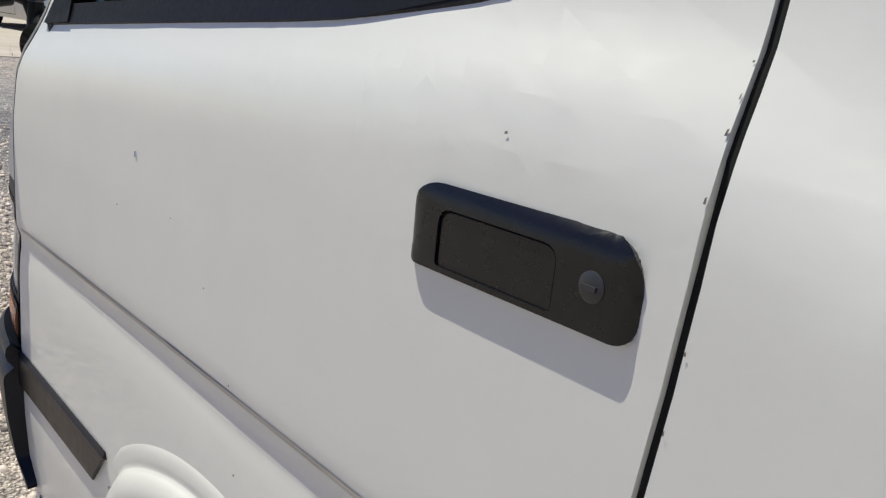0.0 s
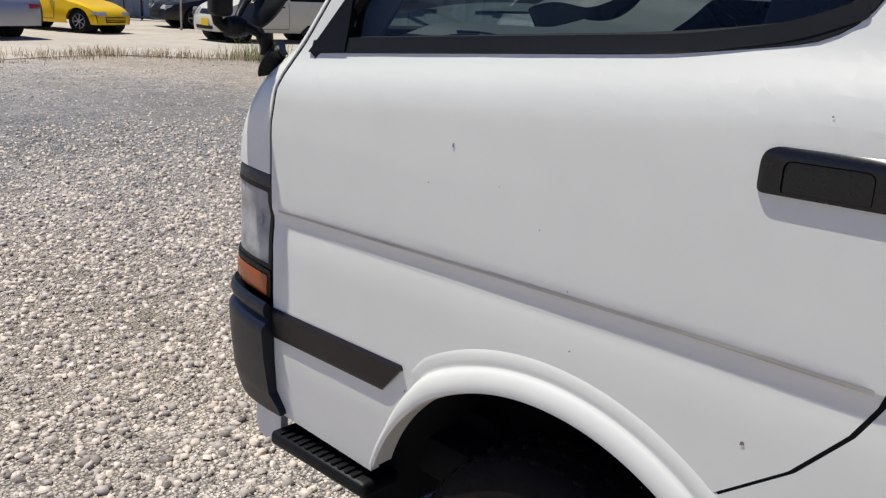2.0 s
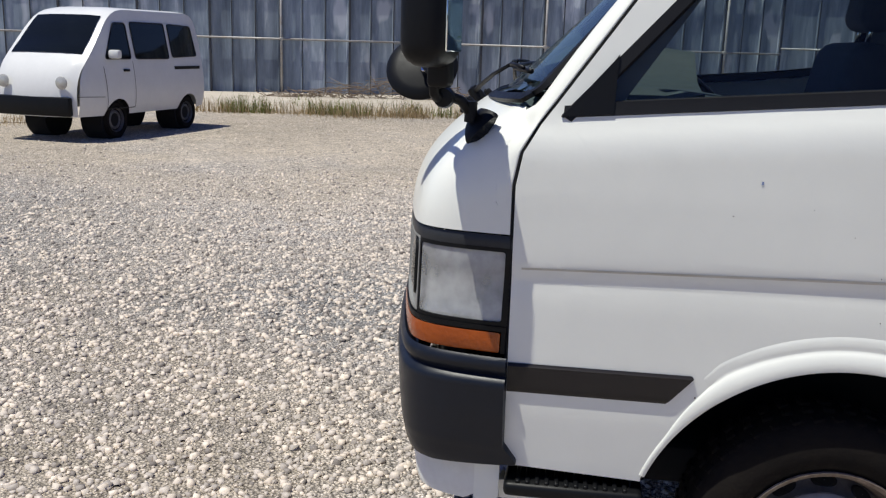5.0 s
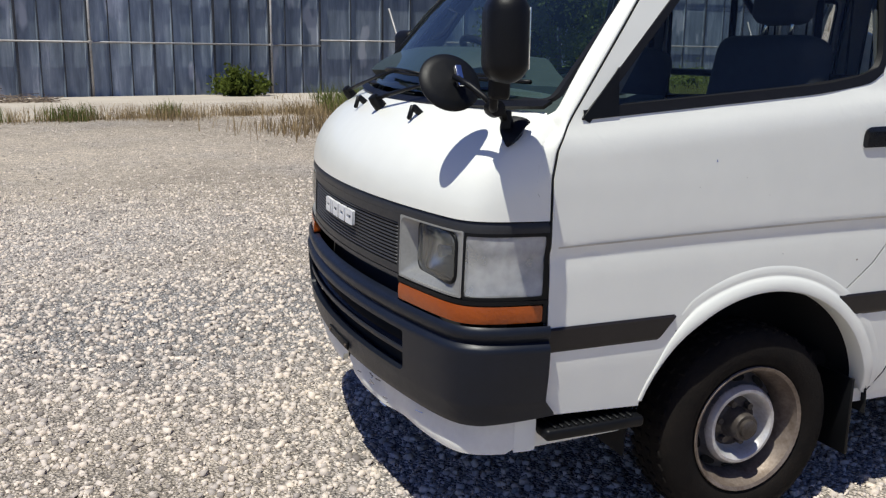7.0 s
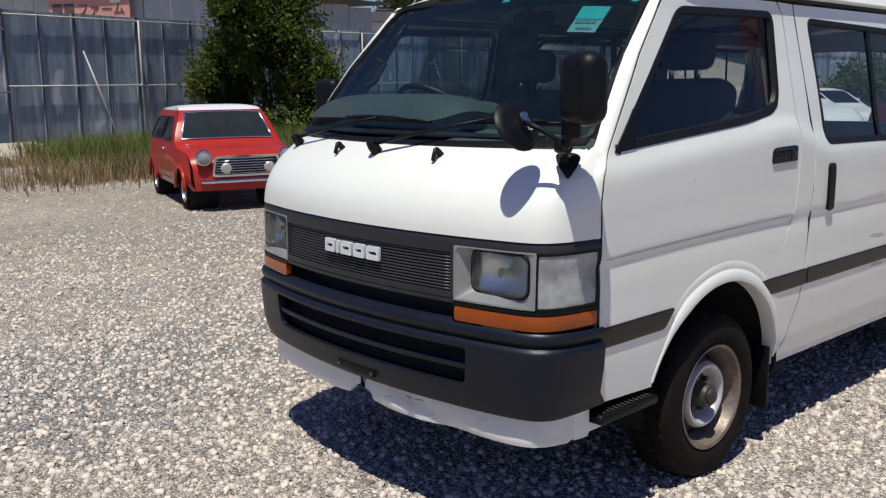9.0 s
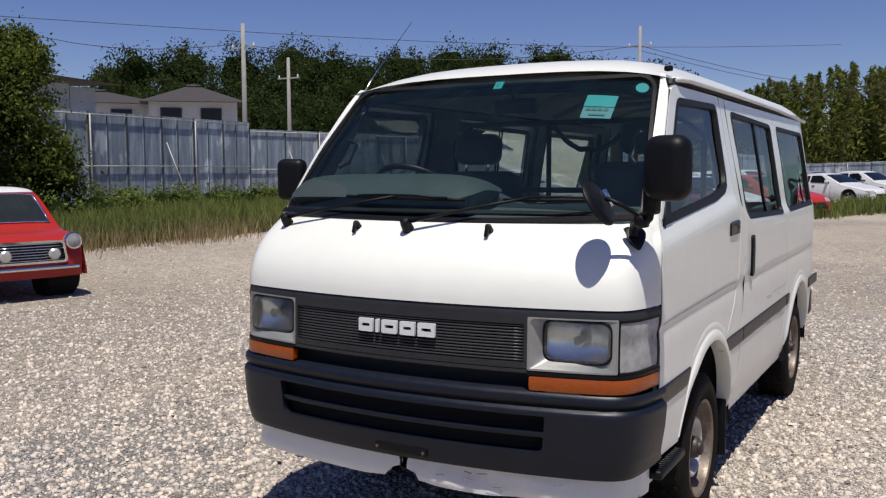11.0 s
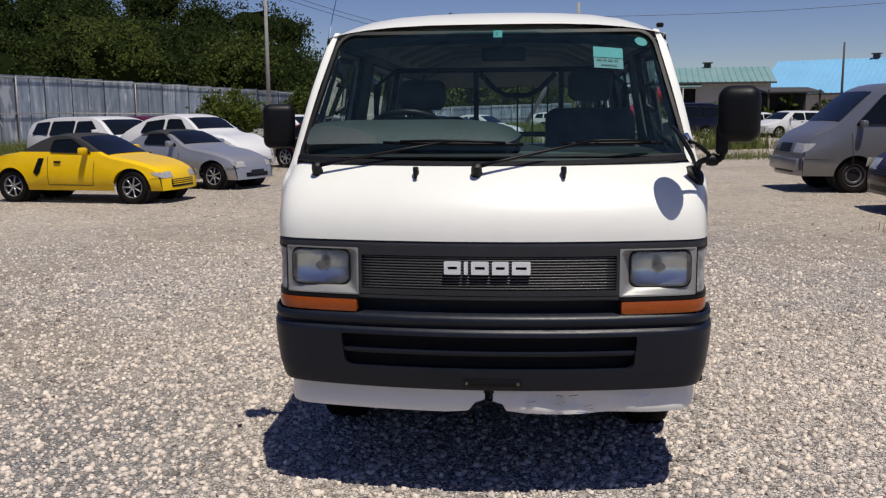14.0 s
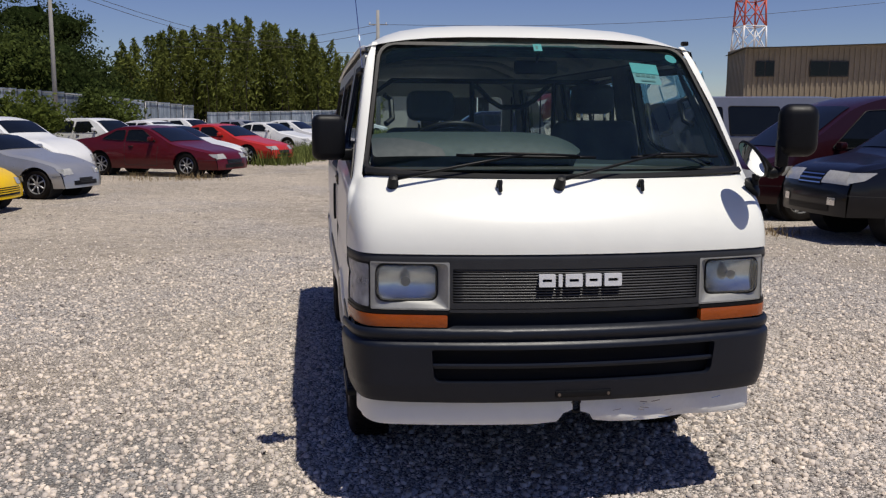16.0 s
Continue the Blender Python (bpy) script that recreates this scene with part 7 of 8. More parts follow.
    # glass front and rear
    for nm, span, inset in (("windscreen", screen, 0.86), ("rear_window", rear, 0.84)):
        if not span:
            continue
        rows = [i for i, (s, z) in enumerate(line) if span[0] <= s <= span[1] and z > bz * 0.9]
        if len(rows) < 2:
            continue
        bm = bmesh.new()
        ff = [-inset, -inset * 0.6, 0, inset * 0.6, inset]
        gg = [[bm.verts.new(skin(*line[i], f, 0.012, norms[i])) for f in ff] for i in rows]
        for a, b in zip(gg, gg[1:]):
            for i in range(len(ff) - 1):
                bm.faces.new((a[i], a[i + 1], b[i + 1], b[i]))
        if nm == "windscreen":
            gg_screen = [[v.co.copy() for v in r_] for r_ in gg]
        bmesh.ops.recalc_face_normals(bm, faces=bm.faces[:])
        if sum(f.normal.z for f in bm.faces) < 0:
            flip(bm)
        part(nm, bm, front_glass if front_glass and nm == "windscreen" else M["car_glass"], t)
    nose_line = line[:max(i for i, p in enumerate(line) if p[0] < 0.30 * L)]
    tail_line = line[min(i for i, p in enumerate(line) if p[0] > 0.80 * L):][::-1]

    def end_patch(z0_, z1_, f0, f1, rear=False, lift=0.007, n=4):
        """A piece laid on the nose or the tail, between two heights and two fractions of its half width."""
        src = tail_line if rear else nose_line
        bm = bmesh.new()
        gg = []
        for i in range(n + 1):
            z = z0_ + (z1_ - z0_) * i / n
            k = next((q for q in range(1, len(src)) if src[q][1] >= z), len(src) - 1)
            p, q = src[k - 1], src[k]
            t_ = min(1.0, max(0.0, (z - p[1]) / ((q[1] - p[1]) or 1)))
            s_ = p[0] + (q[0] - p[0]) * t_
            dx, dz = (q[0] - p[0]), (q[1] - p[1])
            if rear:
                dx, dz = -dx, -dz
            l_ = math.hypot(dx, dz) or 1
            gg.append([bm.verts.new(skin(s_, z, f0 + (f1 - f0) * j / 6, lift, (dz / l_, dx / l_))) for j in range(7)])
        for a_, b_ in zip(gg, gg[1:]):
            for j in range(6):
                bm.faces.new((a_[j], a_[j + 1], b_[j + 1], b_[j]))
        bmesh.ops.recalc_face_normals(bm, faces=bm.faces[:])
        if sum(f.normal.x for f in bm.faces) * (-1 if rear else 1) < 0:
            flip(bm)
        return bm

    if lamps:
        zl, hh, wl = lamps
        w2 = half(0.1, zl)
        for sg in (1, -1):
            hl_ = part("headlight", end_patch(zl - hh / 2, zl + hh / 2, sg * (1 - wl / w2), sg * 0.985), lampmat or M["carlamp"], t)
            bm = sheet(ccw(rounded([(0.035, zl - hh * 0.42), (wl * 0.45, zl - hh * 0.15), (wl * 0.75, zl + hh * 0.48), (0.06, zl + hh * 0.48)], 0.02, 3)), [], 0.1, 0.05, lambda u, v: (-u, sg * (half(u, v) + swell(u, v) + 0.003), v))
            if sum(f.normal.y for f in bm.faces) * sg < 0:
                flip(bm)
            part("lamp_side", bm, lampmat or M["carlamp"], hl_)
            part("tail_lamp", end_patch(zl + 0.04, zl + 0.13, sg * 0.58, sg * 0.985, True), M["tail"], t)
    if grille:
        gz, gh, gw = grille
        gr = part("grille", end_patch(gz - gh / 2, gz + gh / 2, -gw / W, gw / W, False, 0.006), M["black"], t)
        for k in range(3):
            zz = gz + gh * (0.3 * k - 0.3)
            part("slat", end_patch(zz - 0.008, zz + 0.008, -gw / W * 0.96, gw / W * 0.96, False, 0.016, 1), trim or M["grille"], gr)
    if lamps:
        part("lower_intake", end_patch(sill + 0.05, sill + 0.13, -0.62, 0.62, False, 0.006, 2), M["black"], t)
    if foglamp:
        for sg in (1, -1):
            part("fog_lamp", end_patch(foglamp - 0.045, foglamp + 0.045, sg * 0.60, sg * 0.78, False, 0.010, 2), M["chrome"], t)
    if surround:
        ring = gg_screen[0] + [r_[-1] for r_ in gg_screen[1:]] + gg_screen[-1][::-1][1:] + [r_[0] for r_ in gg_screen[::-1][1:-1]]
        part("chrome_surround", tube(ring, 0.013, 6, closed=True), surround, t)
    if bumper:
        part("bumper", box(0.10, W * 0.82, bumper[1], (0.0, 0, bumper[0]), 0.03, 2), bumper[2], t)
    if plate:
        part("number_plate", box(0.012, 0.33, 0.165, (0.05, plate[1], plate[0]), 0.003, 1), plate[2], t)
    return t


def axle(x, y, heading, front, off):
    """The place of a car whose near front wheel stands at (x, y); off: metres from that wheel to the car's middle line, to its left."""
    h = radians(heading)
    return (x - math.sin(h) * off, y + math.cos(h) * off)


ROADSTER = [(0.02, 0.22), (0.0, 0.42), (0.06, 0.56), (0.45, 0.70), (1.02, 0.81), (1.55, 1.12), (1.72, 1.175), (2.08, 1.17), (2.30, 1.08), (2.68, 0.86), (3.20, 0.82), (3.29, 0.66), (3.27, 0.24)]
ROAD_WIN = [[(1.26, 0.84), (2.06, 0.86), (2.00, 1.06), (1.66, 1.08)]]


def roadster(at, heading, z0=0.0):
    return car("roadster", "yellow two-seat roadster with black soft top closed", at, heading, 3.29, 1.395, 1.175, 2.28, 0.55, 0.28, P["yellow"], ROADSTER, (1.0, 1.68), (2.40, 2.75), ROAD_WIN, style="seven",
               roof_mat=M["softtop"], roof_span=(1.04, 2.72, 0.865), trim=P["yellow"], lamps=(0.48, 0.10, 0.30), grille=(0.345, 0.11, 0.86), belt=0.69, tumble=0.32, z0=z0)


for who in (roadster(axle(-6.30, 11.30, -8.4, 0.55, 0.62), -8.4), roadster((-8.69, -20.11), 113, 0.012)):
    for sg in (1, -1):
        def scoop(u, v, sg=sg):
            return (-u, sg * (0.7015 + 0.042 * math.sin(math.pi * ((v - 0.22) / 0.59) ** 0.85)), v)
        bm = sheet(ccw([(2.16, 0.76), (2.27, 0.76), (2.37, 0.52), (2.31, 0.45), (2.24, 0.52)]), [], 0.1, 0.05, scoop)
        if sum(f.normal.y for f in bm.faces) * sg < 0:
            flip(bm)
        part("air_scoop", bm, M["black"], who)

# silver coupe beside it
SPORT = [(0.02, 0.20), (0.0, 0.42), (0.08, 0.58), (0.55, 0.73), (1.20, 0.83), (1.72, 1.14), (1.95, 1.185), (2.30, 1.17), (2.62, 0.96), (3.10, 0.86), (3.28, 0.80), (3.29, 0.24)]
car("coupe", "small silver coupe with grey bonnet and black roof", axle(-5.88, 14.10, -20, 0.55, 0.62), -20, 3.295, 1.395, 1.185, 2.06, 0.56, 0.275, P["silver"], SPORT, (1.24, 1.80), (2.35, 2.62), [[(1.42, 0.86), (2.28, 0.88), (2.18, 1.08), (1.78, 1.09)]],
    style="seven", lamps=(0.50, 0.11, 0.26), grille=(0.33, 0.10, 0.5), belt=0.70, tumble=0.32, roof_mat=M["softtop"], roof_span=(1.7, 2.5, 1.05))
# white rounded sedan behind
ROUND = [(0.05, 0.30), (0.0, 0.45), (0.10, 0.70), (0.55, 0.98), (1.15, 1.05), (1.62, 1.42), (2.05, 1.50), (2.7, 1.44), (3.3, 1.16), (3.9, 0.78), (4.05, 0.55), (4.03, 0.30)]
car("round_car", "white rounded two-door car", (-6.6, 17.6), -20, 4.05, 1.62, 1.50, 2.45, 0.80, 0.30, P["carwhite"], ROUND, (1.15, 1.70), (2.9, 3.4), [[(1.45, 1.02), (2.15, 1.04), (2.12, 1.36), (1.75, 1.36)], [(2.25, 1.04), (2.9, 1.05), (2.75, 1.30), (2.22, 1.36)]],
    style="cover", lamps=(0.60, 0.15, 0.20), belt=0.66, tumble=0.34, taper=(0.16, 0.14))
WAGON = [(0.03, 0.25), (0.0, 0.48), (0.12, 0.70), (0.95, 0.90), (1.60, 1.36), (1.95, 1.44), (3.6, 1.42), (4.35, 1.28), (4.50, 0.85), (4.52, 0.28)]
WAG_WIN = [[(1.42, 0.92), (2.42, 0.94), (2.38, 1.30), (1.85, 1.32)], [(2.50, 0.94), (3.4, 0.95), (3.35, 1.30), (2.48, 1.32)], [(3.5, 0.96), (4.15, 0.97), (4.0, 1.26), (3.46, 1.30)]]
SEDAN = [(0.03, 0.24), (0.0, 0.46), (0.12, 0.68), (1.10, 0.86), (1.80, 1.28), (2.15, 1.36), (2.85, 1.35), (3.55, 1.02), (4.30, 0.96), (4.45, 0.80), (4.46, 0.28)]
SED_WIN = [[(1.55, 0.90), (2.42, 0.92), (2.38, 1.22), (1.98, 1.24)], [(2.48, 0.92), (3.35, 0.94), (2.95, 1.22), (2.46, 1.24)]]
COUPE = [(0.03, 0.20), (0.0, 0.42), (0.14, 0.62), (1.25, 0.84), (2.00, 1.22), (2.35, 1.285), (2.85, 1.27), (3.65, 0.98), (4.35, 0.93), (4.49, 0.76), (4.48, 0.24)]
COU_WIN = [[(1.72, 0.88), (2.62, 0.90), (2.58, 1.16), (2.16, 1.17)], [(2.68, 0.90), (3.35, 0.93), (2.95, 1.14), (2.66, 1.16)]]


def sedan(label, at, heading, body, kind=SEDAN, z0=0.0, **kw):
    win = {id(SEDAN): SED_WIN, id(WAGON): WAG_WIN, id(COUPE): COU_WIN}[id(kind)]
    H = max(p[1] for p in kind)
    scr = {id(SEDAN): (1.10, 1.90), id(WAGON): (0.95, 1.66), id(COUPE): (1.28, 2.08)}[id(kind)]
    rr = {id(SEDAN): (3.0, 3.5), id(WAGON): (4.36, 4.50), id(COUPE): (3.0, 3.6)}[id(kind)]
    return car("car", label, at, heading, kind[-1][0], 1.69, H, 2.55, 0.88, 0.305, body, kind, scr, rr, win, lamps=(0.53 if kind is COUPE else 0.59, 0.12, 0.36), grille=(0.40, 0.10, 0.8), belt=0.68, tumble=0.34, z0=z0, **kw)


sedan("white estate car parked by the fence", (-9.6, 19.4), -25, P["carwhite"], WAGON)
sedan("dark red two-door coupe in dry weeds", axle(-4.0, 20.0, -27, 0.88, 0.74), -27, P["darkred"], COUPE, style="seven")
sedan("white sports coupe with black bonnet", (-3.9, 24.4), -27, P["carwhite"], COUPE)
sedan("bright red sports coupe in the row", (-2.6, 27.0), -27, P["red"], COUPE)
for x, y, p, kd, lb in ((-8.6, 23.5, "carwhite", SEDAN, "white parked saloon in a row of cars"), (-9.6, 27.0, "black", SEDAN, "dark parked saloon in a row of cars"), (-7.4, 30.2, "carwhite", WAGON, "white parked estate car in the row"), (-8.8, 33.5, "red", SEDAN, "red parked saloon in a row of cars"),
                        (-6.2, 35.0, "carwhite", SEDAN, "white parked saloon in a row of cars"), (-5.6, 39.5, "carwhite", WAGON, "white parked estate car in the row"), (-10.6, 24.5, "darkred", WAGON, "dark red parked estate car in the row"),
                        (-1.6, 37.5, "carwhite", COUPE, "white convertible with dark roof"), (-0.8, 42.5, "carwhite", SEDAN, "white parked saloon in a row of cars"), (-3.4, 45.5, "silver", SEDAN, "silver parked saloon in a row of cars"), (-6.8, 46.0, "carwhite", SEDAN, "white parked saloon in a row of cars")):
    sedan(lb, (x, y), -27, P[p], kd)
for x, y, p, kd, lb, hd in ((13.6, 47.5, "carwhite", WAGON, "white estate car beyond the lot", 200), (16.5, 49.0, "silver", SEDAN, "silver saloon beyond the lot", 200), (12.6, 52.0, "carwhite", SEDAN, "white hatchback beyond the lot", 190), (4.6, 73.0, "carwhite", WAGON, "white off-road car in the meadow", -10), (16.5, 56.0, "carwhite", SEDAN, "white saloon by the warehouse", 190)):
    sedan(lb, (x, y), hd, P[p], kd)

# minivans and off-roaders facing the lane
MINIVAN = [(0.03, 0.26), (0.0, 0.55), (0.12, 0.80), (0.75, 1.02), (1.75, 1.72), (2.30, 1.88), (3.9, 1.88), (4.62, 1.74), (4.74, 1.05), (4.75, 0.30)]
MV_WIN = [[(1.35, 1.08), (2.32, 1.10), (2.30, 1.66), (1.95, 1.64)], [(2.42, 1.10), (3.40, 1.11), (3.38, 1.68), (2.40, 1.68)], [(3.50, 1.11), (4.40, 1.14), (4.30, 1.62), (3.48, 1.68)]]
SUV = [(0.03, 0.34), (0.0, 0.66), (0.12, 0.92), (1.05, 1.08), (1.80, 1.58), (2.30, 1.70), (3.5, 1.69), (4.35, 1.50), (4.54, 1.05), (4.55, 0.36)]
SUV_WIN = [[(1.50, 1.12), (2.40, 1.14), (2.36, 1.54), (1.98, 1.55)], [(2.50, 1.14), (3.35, 1.16), (3.30, 1.56), (2.48, 1.56)], [(3.45, 1.17), (4.10, 1.20), (3.9, 1.50), (3.42, 1.56)]]
BOXVAN = [(0.03, 0.30), (0.0, 0.60), (0.06, 0.90), (0.16, 1.02), (0.58, 1.19), (1.22, 1.80), (1.52, 1.95), (4.45, 1.98), (4.66, 1.88), (4.70, 1.00), (4.69, 0.32)]
BV_WIN = [[(0.92, 1.20), (1.86, 1.20), (1.84, 1.74), (1.42, 1.74)], [(2.00, 1.20), (3.10, 1.20), (3.08, 1.76), (1.98, 1.76)], [(3.25, 1.20), (4.45, 1.20), (4.38, 1.76), (3.23, 1.76)]]


def minivan(label, at, heading, body, **kw):
    return car("minivan", label, at, heading, 4.75, 1.80, 1.88, 2.85, 0.92, 0.33, body, MINIVAN, (0.80, 1.85), (4.62, 4.74), MV_WIN, lamps=(0.69, 0.16, 0.46), grille=(0.60, 0.13, 0.85), belt=0.56, tumble=0.20, **kw)


car("delivery_van", "silver-grey high-roof van with dark grille", axle(6.03, 13.5, 184, 0.9, -0.76), 184, 4.70, 1.69, 2.0, 2.42, 0.95, 0.315, P["greyblue"], BOXVAN, (0.62, 1.30), (4.64, 4.70), BV_WIN, style="steel", lamps=(0.80, 0.18, 0.34), grille=(0.80, 0.16, 0.6),
    belt=0.58, tumble=0.16, bumper=(0.50, 0.22, P["greyblue"]), taper=(0.06, 0.03))
minivan("dark maroon minivan on alloy wheels", axle(6.25, 9.45, 182, 0.92, -0.80), 182, P["maroon"])
car("off_roader", "glossy black-blue sport utility car", axle(6.20, 6.75, 180, 0.9, -0.82), 180, 4.55, 1.82, 1.70, 2.66, 0.90, 0.35, P["blackblue"], SUV, (1.08, 1.90), (4.36, 4.54), SUV_WIN, lamps=(0.81, 0.15, 0.50), grille=(0.78, 0.16, 0.62), belt=0.64, tumble=0.26, trim=M["chrome"], foglamp=0.52)
minivan("dark navy minivan by the warehouse", (7.0, 46.5), 176, P["navy"])

# beige kei wagon, white kei van, red small saloon
KEI = [(0.03, 0.24), (0.0, 0.50), (0.10, 0.78), (0.62, 0.98), (1.22, 1.44), (1.55, 1.54), (2.95, 1.54), (3.28, 1.42), (3.38, 0.90), (3.39, 0.26)]
car("kei_wagon", "cream small wagon with yellow plate", axle(-10.62, -16.77, -3, 0.6, -0.66), -3, 3.39, 1.475, 1.55, 2.34, 0.60, 0.275, P["beige"], KEI, (0.64, 1.30), (3.30, 3.38), [[(0.98, 1.00), (1.85, 1.01), (1.84, 1.42), (1.42, 1.40)], [(1.92, 1.01), (3.05, 1.02), (2.98, 1.42), (1.91, 1.43)]],
          style="five", lamps=(0.69, 0.16, 0.30), grille=(0.69, 0.11, 0.62), belt=0.64, tumble=0.18, z0=0.012, plate=(0.45, 0.10, M["yellowplate"]), taper=(0.07, 0.04))
KVAN = [(0.04, 0.34), (0.0, 0.62), (0.08, 0.98), (0.22, 1.10), (0.80, 1.72), (1.05, 1.84), (3.05, 1.86), (3.24, 1.76), (3.295, 1.10), (3.28, 0.36)]
kvan = car("kei_van", "white small box van with round lamps", axle(-9.43, -6.00, -7, 0.75, -0.62), -7, 3.295, 1.395, 1.86, 1.88, 0.85, 0.265, P["carwhite"], KVAN, (0.24, 0.90), (3.25, 3.29), [[(0.62, 1.12), (1.22, 1.12), (1.20, 1.62), (0.92, 1.62)], [(1.34, 1.12), (2.22, 1.12), (2.20, 1.64), (1.32, 1.64)], [(2.32, 1.14), (3.06, 1.16), (2.98, 1.62), (2.30, 1.64)]],
           style="steel", belt=0.60, tumble=0.16, taper=(0.05, 0.03), bumper=(0.48, 0.26, M["black"]))
for sg in (1, -1):
    part("headlight", lathe([(0.001, 0.03), (0.07, 0.026), (0.085, 0.016), (0.088, 0.0)], 24), M["carlamp"], kvan, m=Matrix.Translation((0.02, sg * 0.46, 0.80)))
    part("rub_strip", box(0.75, 0.012, 0.05, (-2.72, sg * 0.715, 0.98), 0.004, 1), M["black"], kvan)
MINI = [(0.03, 0.26), (0.0, 0.42), (0.08, 0.66), (0.24, 0.755), (0.84, 0.795), (0.88, 0.815), (1.12, 1.23), (1.30, 1.300), (2.30, 1.285), (2.62, 1.18), (2.88, 0.82), (3.04, 0.62), (3.05, 0.28)]
mini = car("small_saloon", "red classic small saloon with white roof and chrome grille", axle(-8.06, 3.48, -15.6, 0.5, 0.62), -15.6, 3.05, 1.41, 1.27, 2.036, 0.50, 0.25, P["minired"], MINI, (0.86, 1.18), (2.62, 2.85), [[(1.10, 0.85), (1.72, 0.85), (1.70, 1.14), (1.33, 1.14)], [(1.80, 0.85), (2.58, 0.85), (2.44, 1.12), (1.78, 1.14)]],
           style="five", belt=0.66, tumble=0.36, roof_mat=P["carwhite"], roof_span=(1.08, 2.74, 1.225), mirrors=False, taper=(0.05, 0.06), bumper=(0.375, 0.055, M["chrome"]), trim=M["chrome"], surround=M["chrome"], front_glass=M["grey_glass"])
gr = part("chrome_grille", sheet(rounded([(-0.44, 0.43), (0.44, 0.43), (0.40, 0.69), (-0.40, 0.69)], 0.05, 4), [rounded([(-0.41, 0.455), (0.41, 0.455), (0.375, 0.665), (-0.375, 0.665)], 0.04, 4)], 0.1, 0.05, lambda u, v: (0.055 - 0.10 * u * u, u, v), 0.04), M["chrome"], mini)
for k in range(7):
    part("slat", tube([(0.045 - 0.10 * u * u, u, 0.470 + 0.031 * k) for u in (-0.39, -0.17, 0, 0.17, 0.39)], 0.007, 6), M["chrome"], gr)
for sg in (1, -1):
    part("grille_back", sheet(rounded([(-0.41, 0.455), (0.41, 0.455), (0.375, 0.665), (-0.375, 0.665)], 0.04, 4), [], 0.1, 0.1, lambda u, v: (0.030 - 0.10 * u * u, u, v)), M["black"], gr) if sg > 0 else None
    hl = part("headlight", lathe([(0.001, 0.05), (0.06, 0.045), (0.082, 0.03), (0.09, 0.012), (0.09, -0.06)], 28), M["frost"], mini, m=Matrix.Translation((-0.02, sg * 0.52, 0.665)))
    part("chrome_ring", lathe([(0.074, 0.040), (0.090, 0.040), (0.102, 0.026), (0.104, 0.0)], 28), M["chrome"], hl)
    part("spot_lamp", lathe([(0.001, 0.05), (0.05, 0.046), (0.066, 0.03), (0.064, 0.0)], 24), M["carlamp"], mini, m=Matrix.Translation((0.05, sg * 0.27, 0.535)))
    for cx in (0.50, 2.536):
        part("arch_flare", tube([(-cx + 0.30 * math.cos(a), sg * 0.728, 0.25 + 0.30 * math.sin(a)) for a in [math.pi * k / 12 for k in range(13)]], 0.028, 6), P["minired"], mini)
part("card", box(0.004, 0.12, 0.08, (-1.06, -0.34, 1.10), rot=(0, -42, 0)), M["card"], mini)

# silver car seen from behind, dark car by the rail
sedan("pale silver saloon parked on the concrete pad", (-4.7, -21.0), -75, P["silver"], SEDAN, z0=0.012)
sedan("black saloon behind the rail", (-12.8, -23.0), -10, P["black"], SEDAN, z0=0.012)
# stack of tyres
for k in range(4):
    ob = part("tyre", lathe([(0.17, 0.07), (0.20, 0.095), (0.28, 0.09), (0.305, 0.05), (0.305, -0.05), (0.28, -0.09), (0.20, -0.095), (0.17, -0.07)], 32, axis='Z'), M["tyre"], None, "worn black tyre in a stack by the fence", m=Matrix.Translation((-14.9 + 0.03 * (k % 2), -17.3, 0.135 + 0.19 * k)))
    tagged(ob, category="tyre", group="tyre stack")
rail = thing("barrier_rail", "thin white barrier rail on posts", "barrier")
part("rail", tube([(-14.2, -20.8, 0.95), (-9.5, -22.2, 0.95)], 0.03, 8), M["pipe"], rail)
for x, y in ((-14.2, -20.8), (-11.8, -21.5), (-9.5, -22.2)):
    part("post", tube([(x, y, 0), (x, y, 3.2)], 0.03, 8), M["pipe"], rail)


# ---------------------------------------------------------------- buildings and poles
M["wall_pale"] = mat("pale_board_wall", (0.50, 0.51, 0.52), 0.8, vary=0.25, vscale=0.8)
M["wall_grey"] = mat("grey_render_wall", (0.36, 0.35, 0.33), 0.85, vary=0.25, vscale=0.5)
M["brown_sheet"] = mat("brown_corrugated_sheet", (0.28, 0.225, 0.155), 0.6, vary=0.25, vscale=0.6)
M["teal_roof"] = mat("teal_metal_roof", (0.13, 0.27, 0.27), 0.55, color2=(0.22, 0.33, 0.32), vscale=0.4)
M["blue_roof"] = mat("light_blue_metal_roof", (0.20, 0.47, 0.70), 0.5, vary=0.15, vscale=0.3)
M["tile_roof"] = mat("dark_tile_roof", (0.050, 0.044, 0.046), 0.7, vary=0.3, vscale=2)
M["eave"] = mat("dark_eave", (0.06, 0.055, 0.05), 0.7, vary=0.3, vscale=2)
M["sign"] = mat("faded_pink_sign", (0.62, 0.30, 0.25), 0.7, vary=0.2, vscale=1.5)
M["signtext"] = mat("sign_lettering", (0.10, 0.06, 0.06), 0.7)
M["redsteel"] = mat("red_steel", (0.50, 0.07, 0.04), 0.5)
M["whitesteel"] = mat("white_steel", (0.70, 0.70, 0.70), 0.5)
M["polecon"] = mat("concrete_pole", (0.33, 0.32, 0.30), 0.85, vary=0.25, vscale=2)


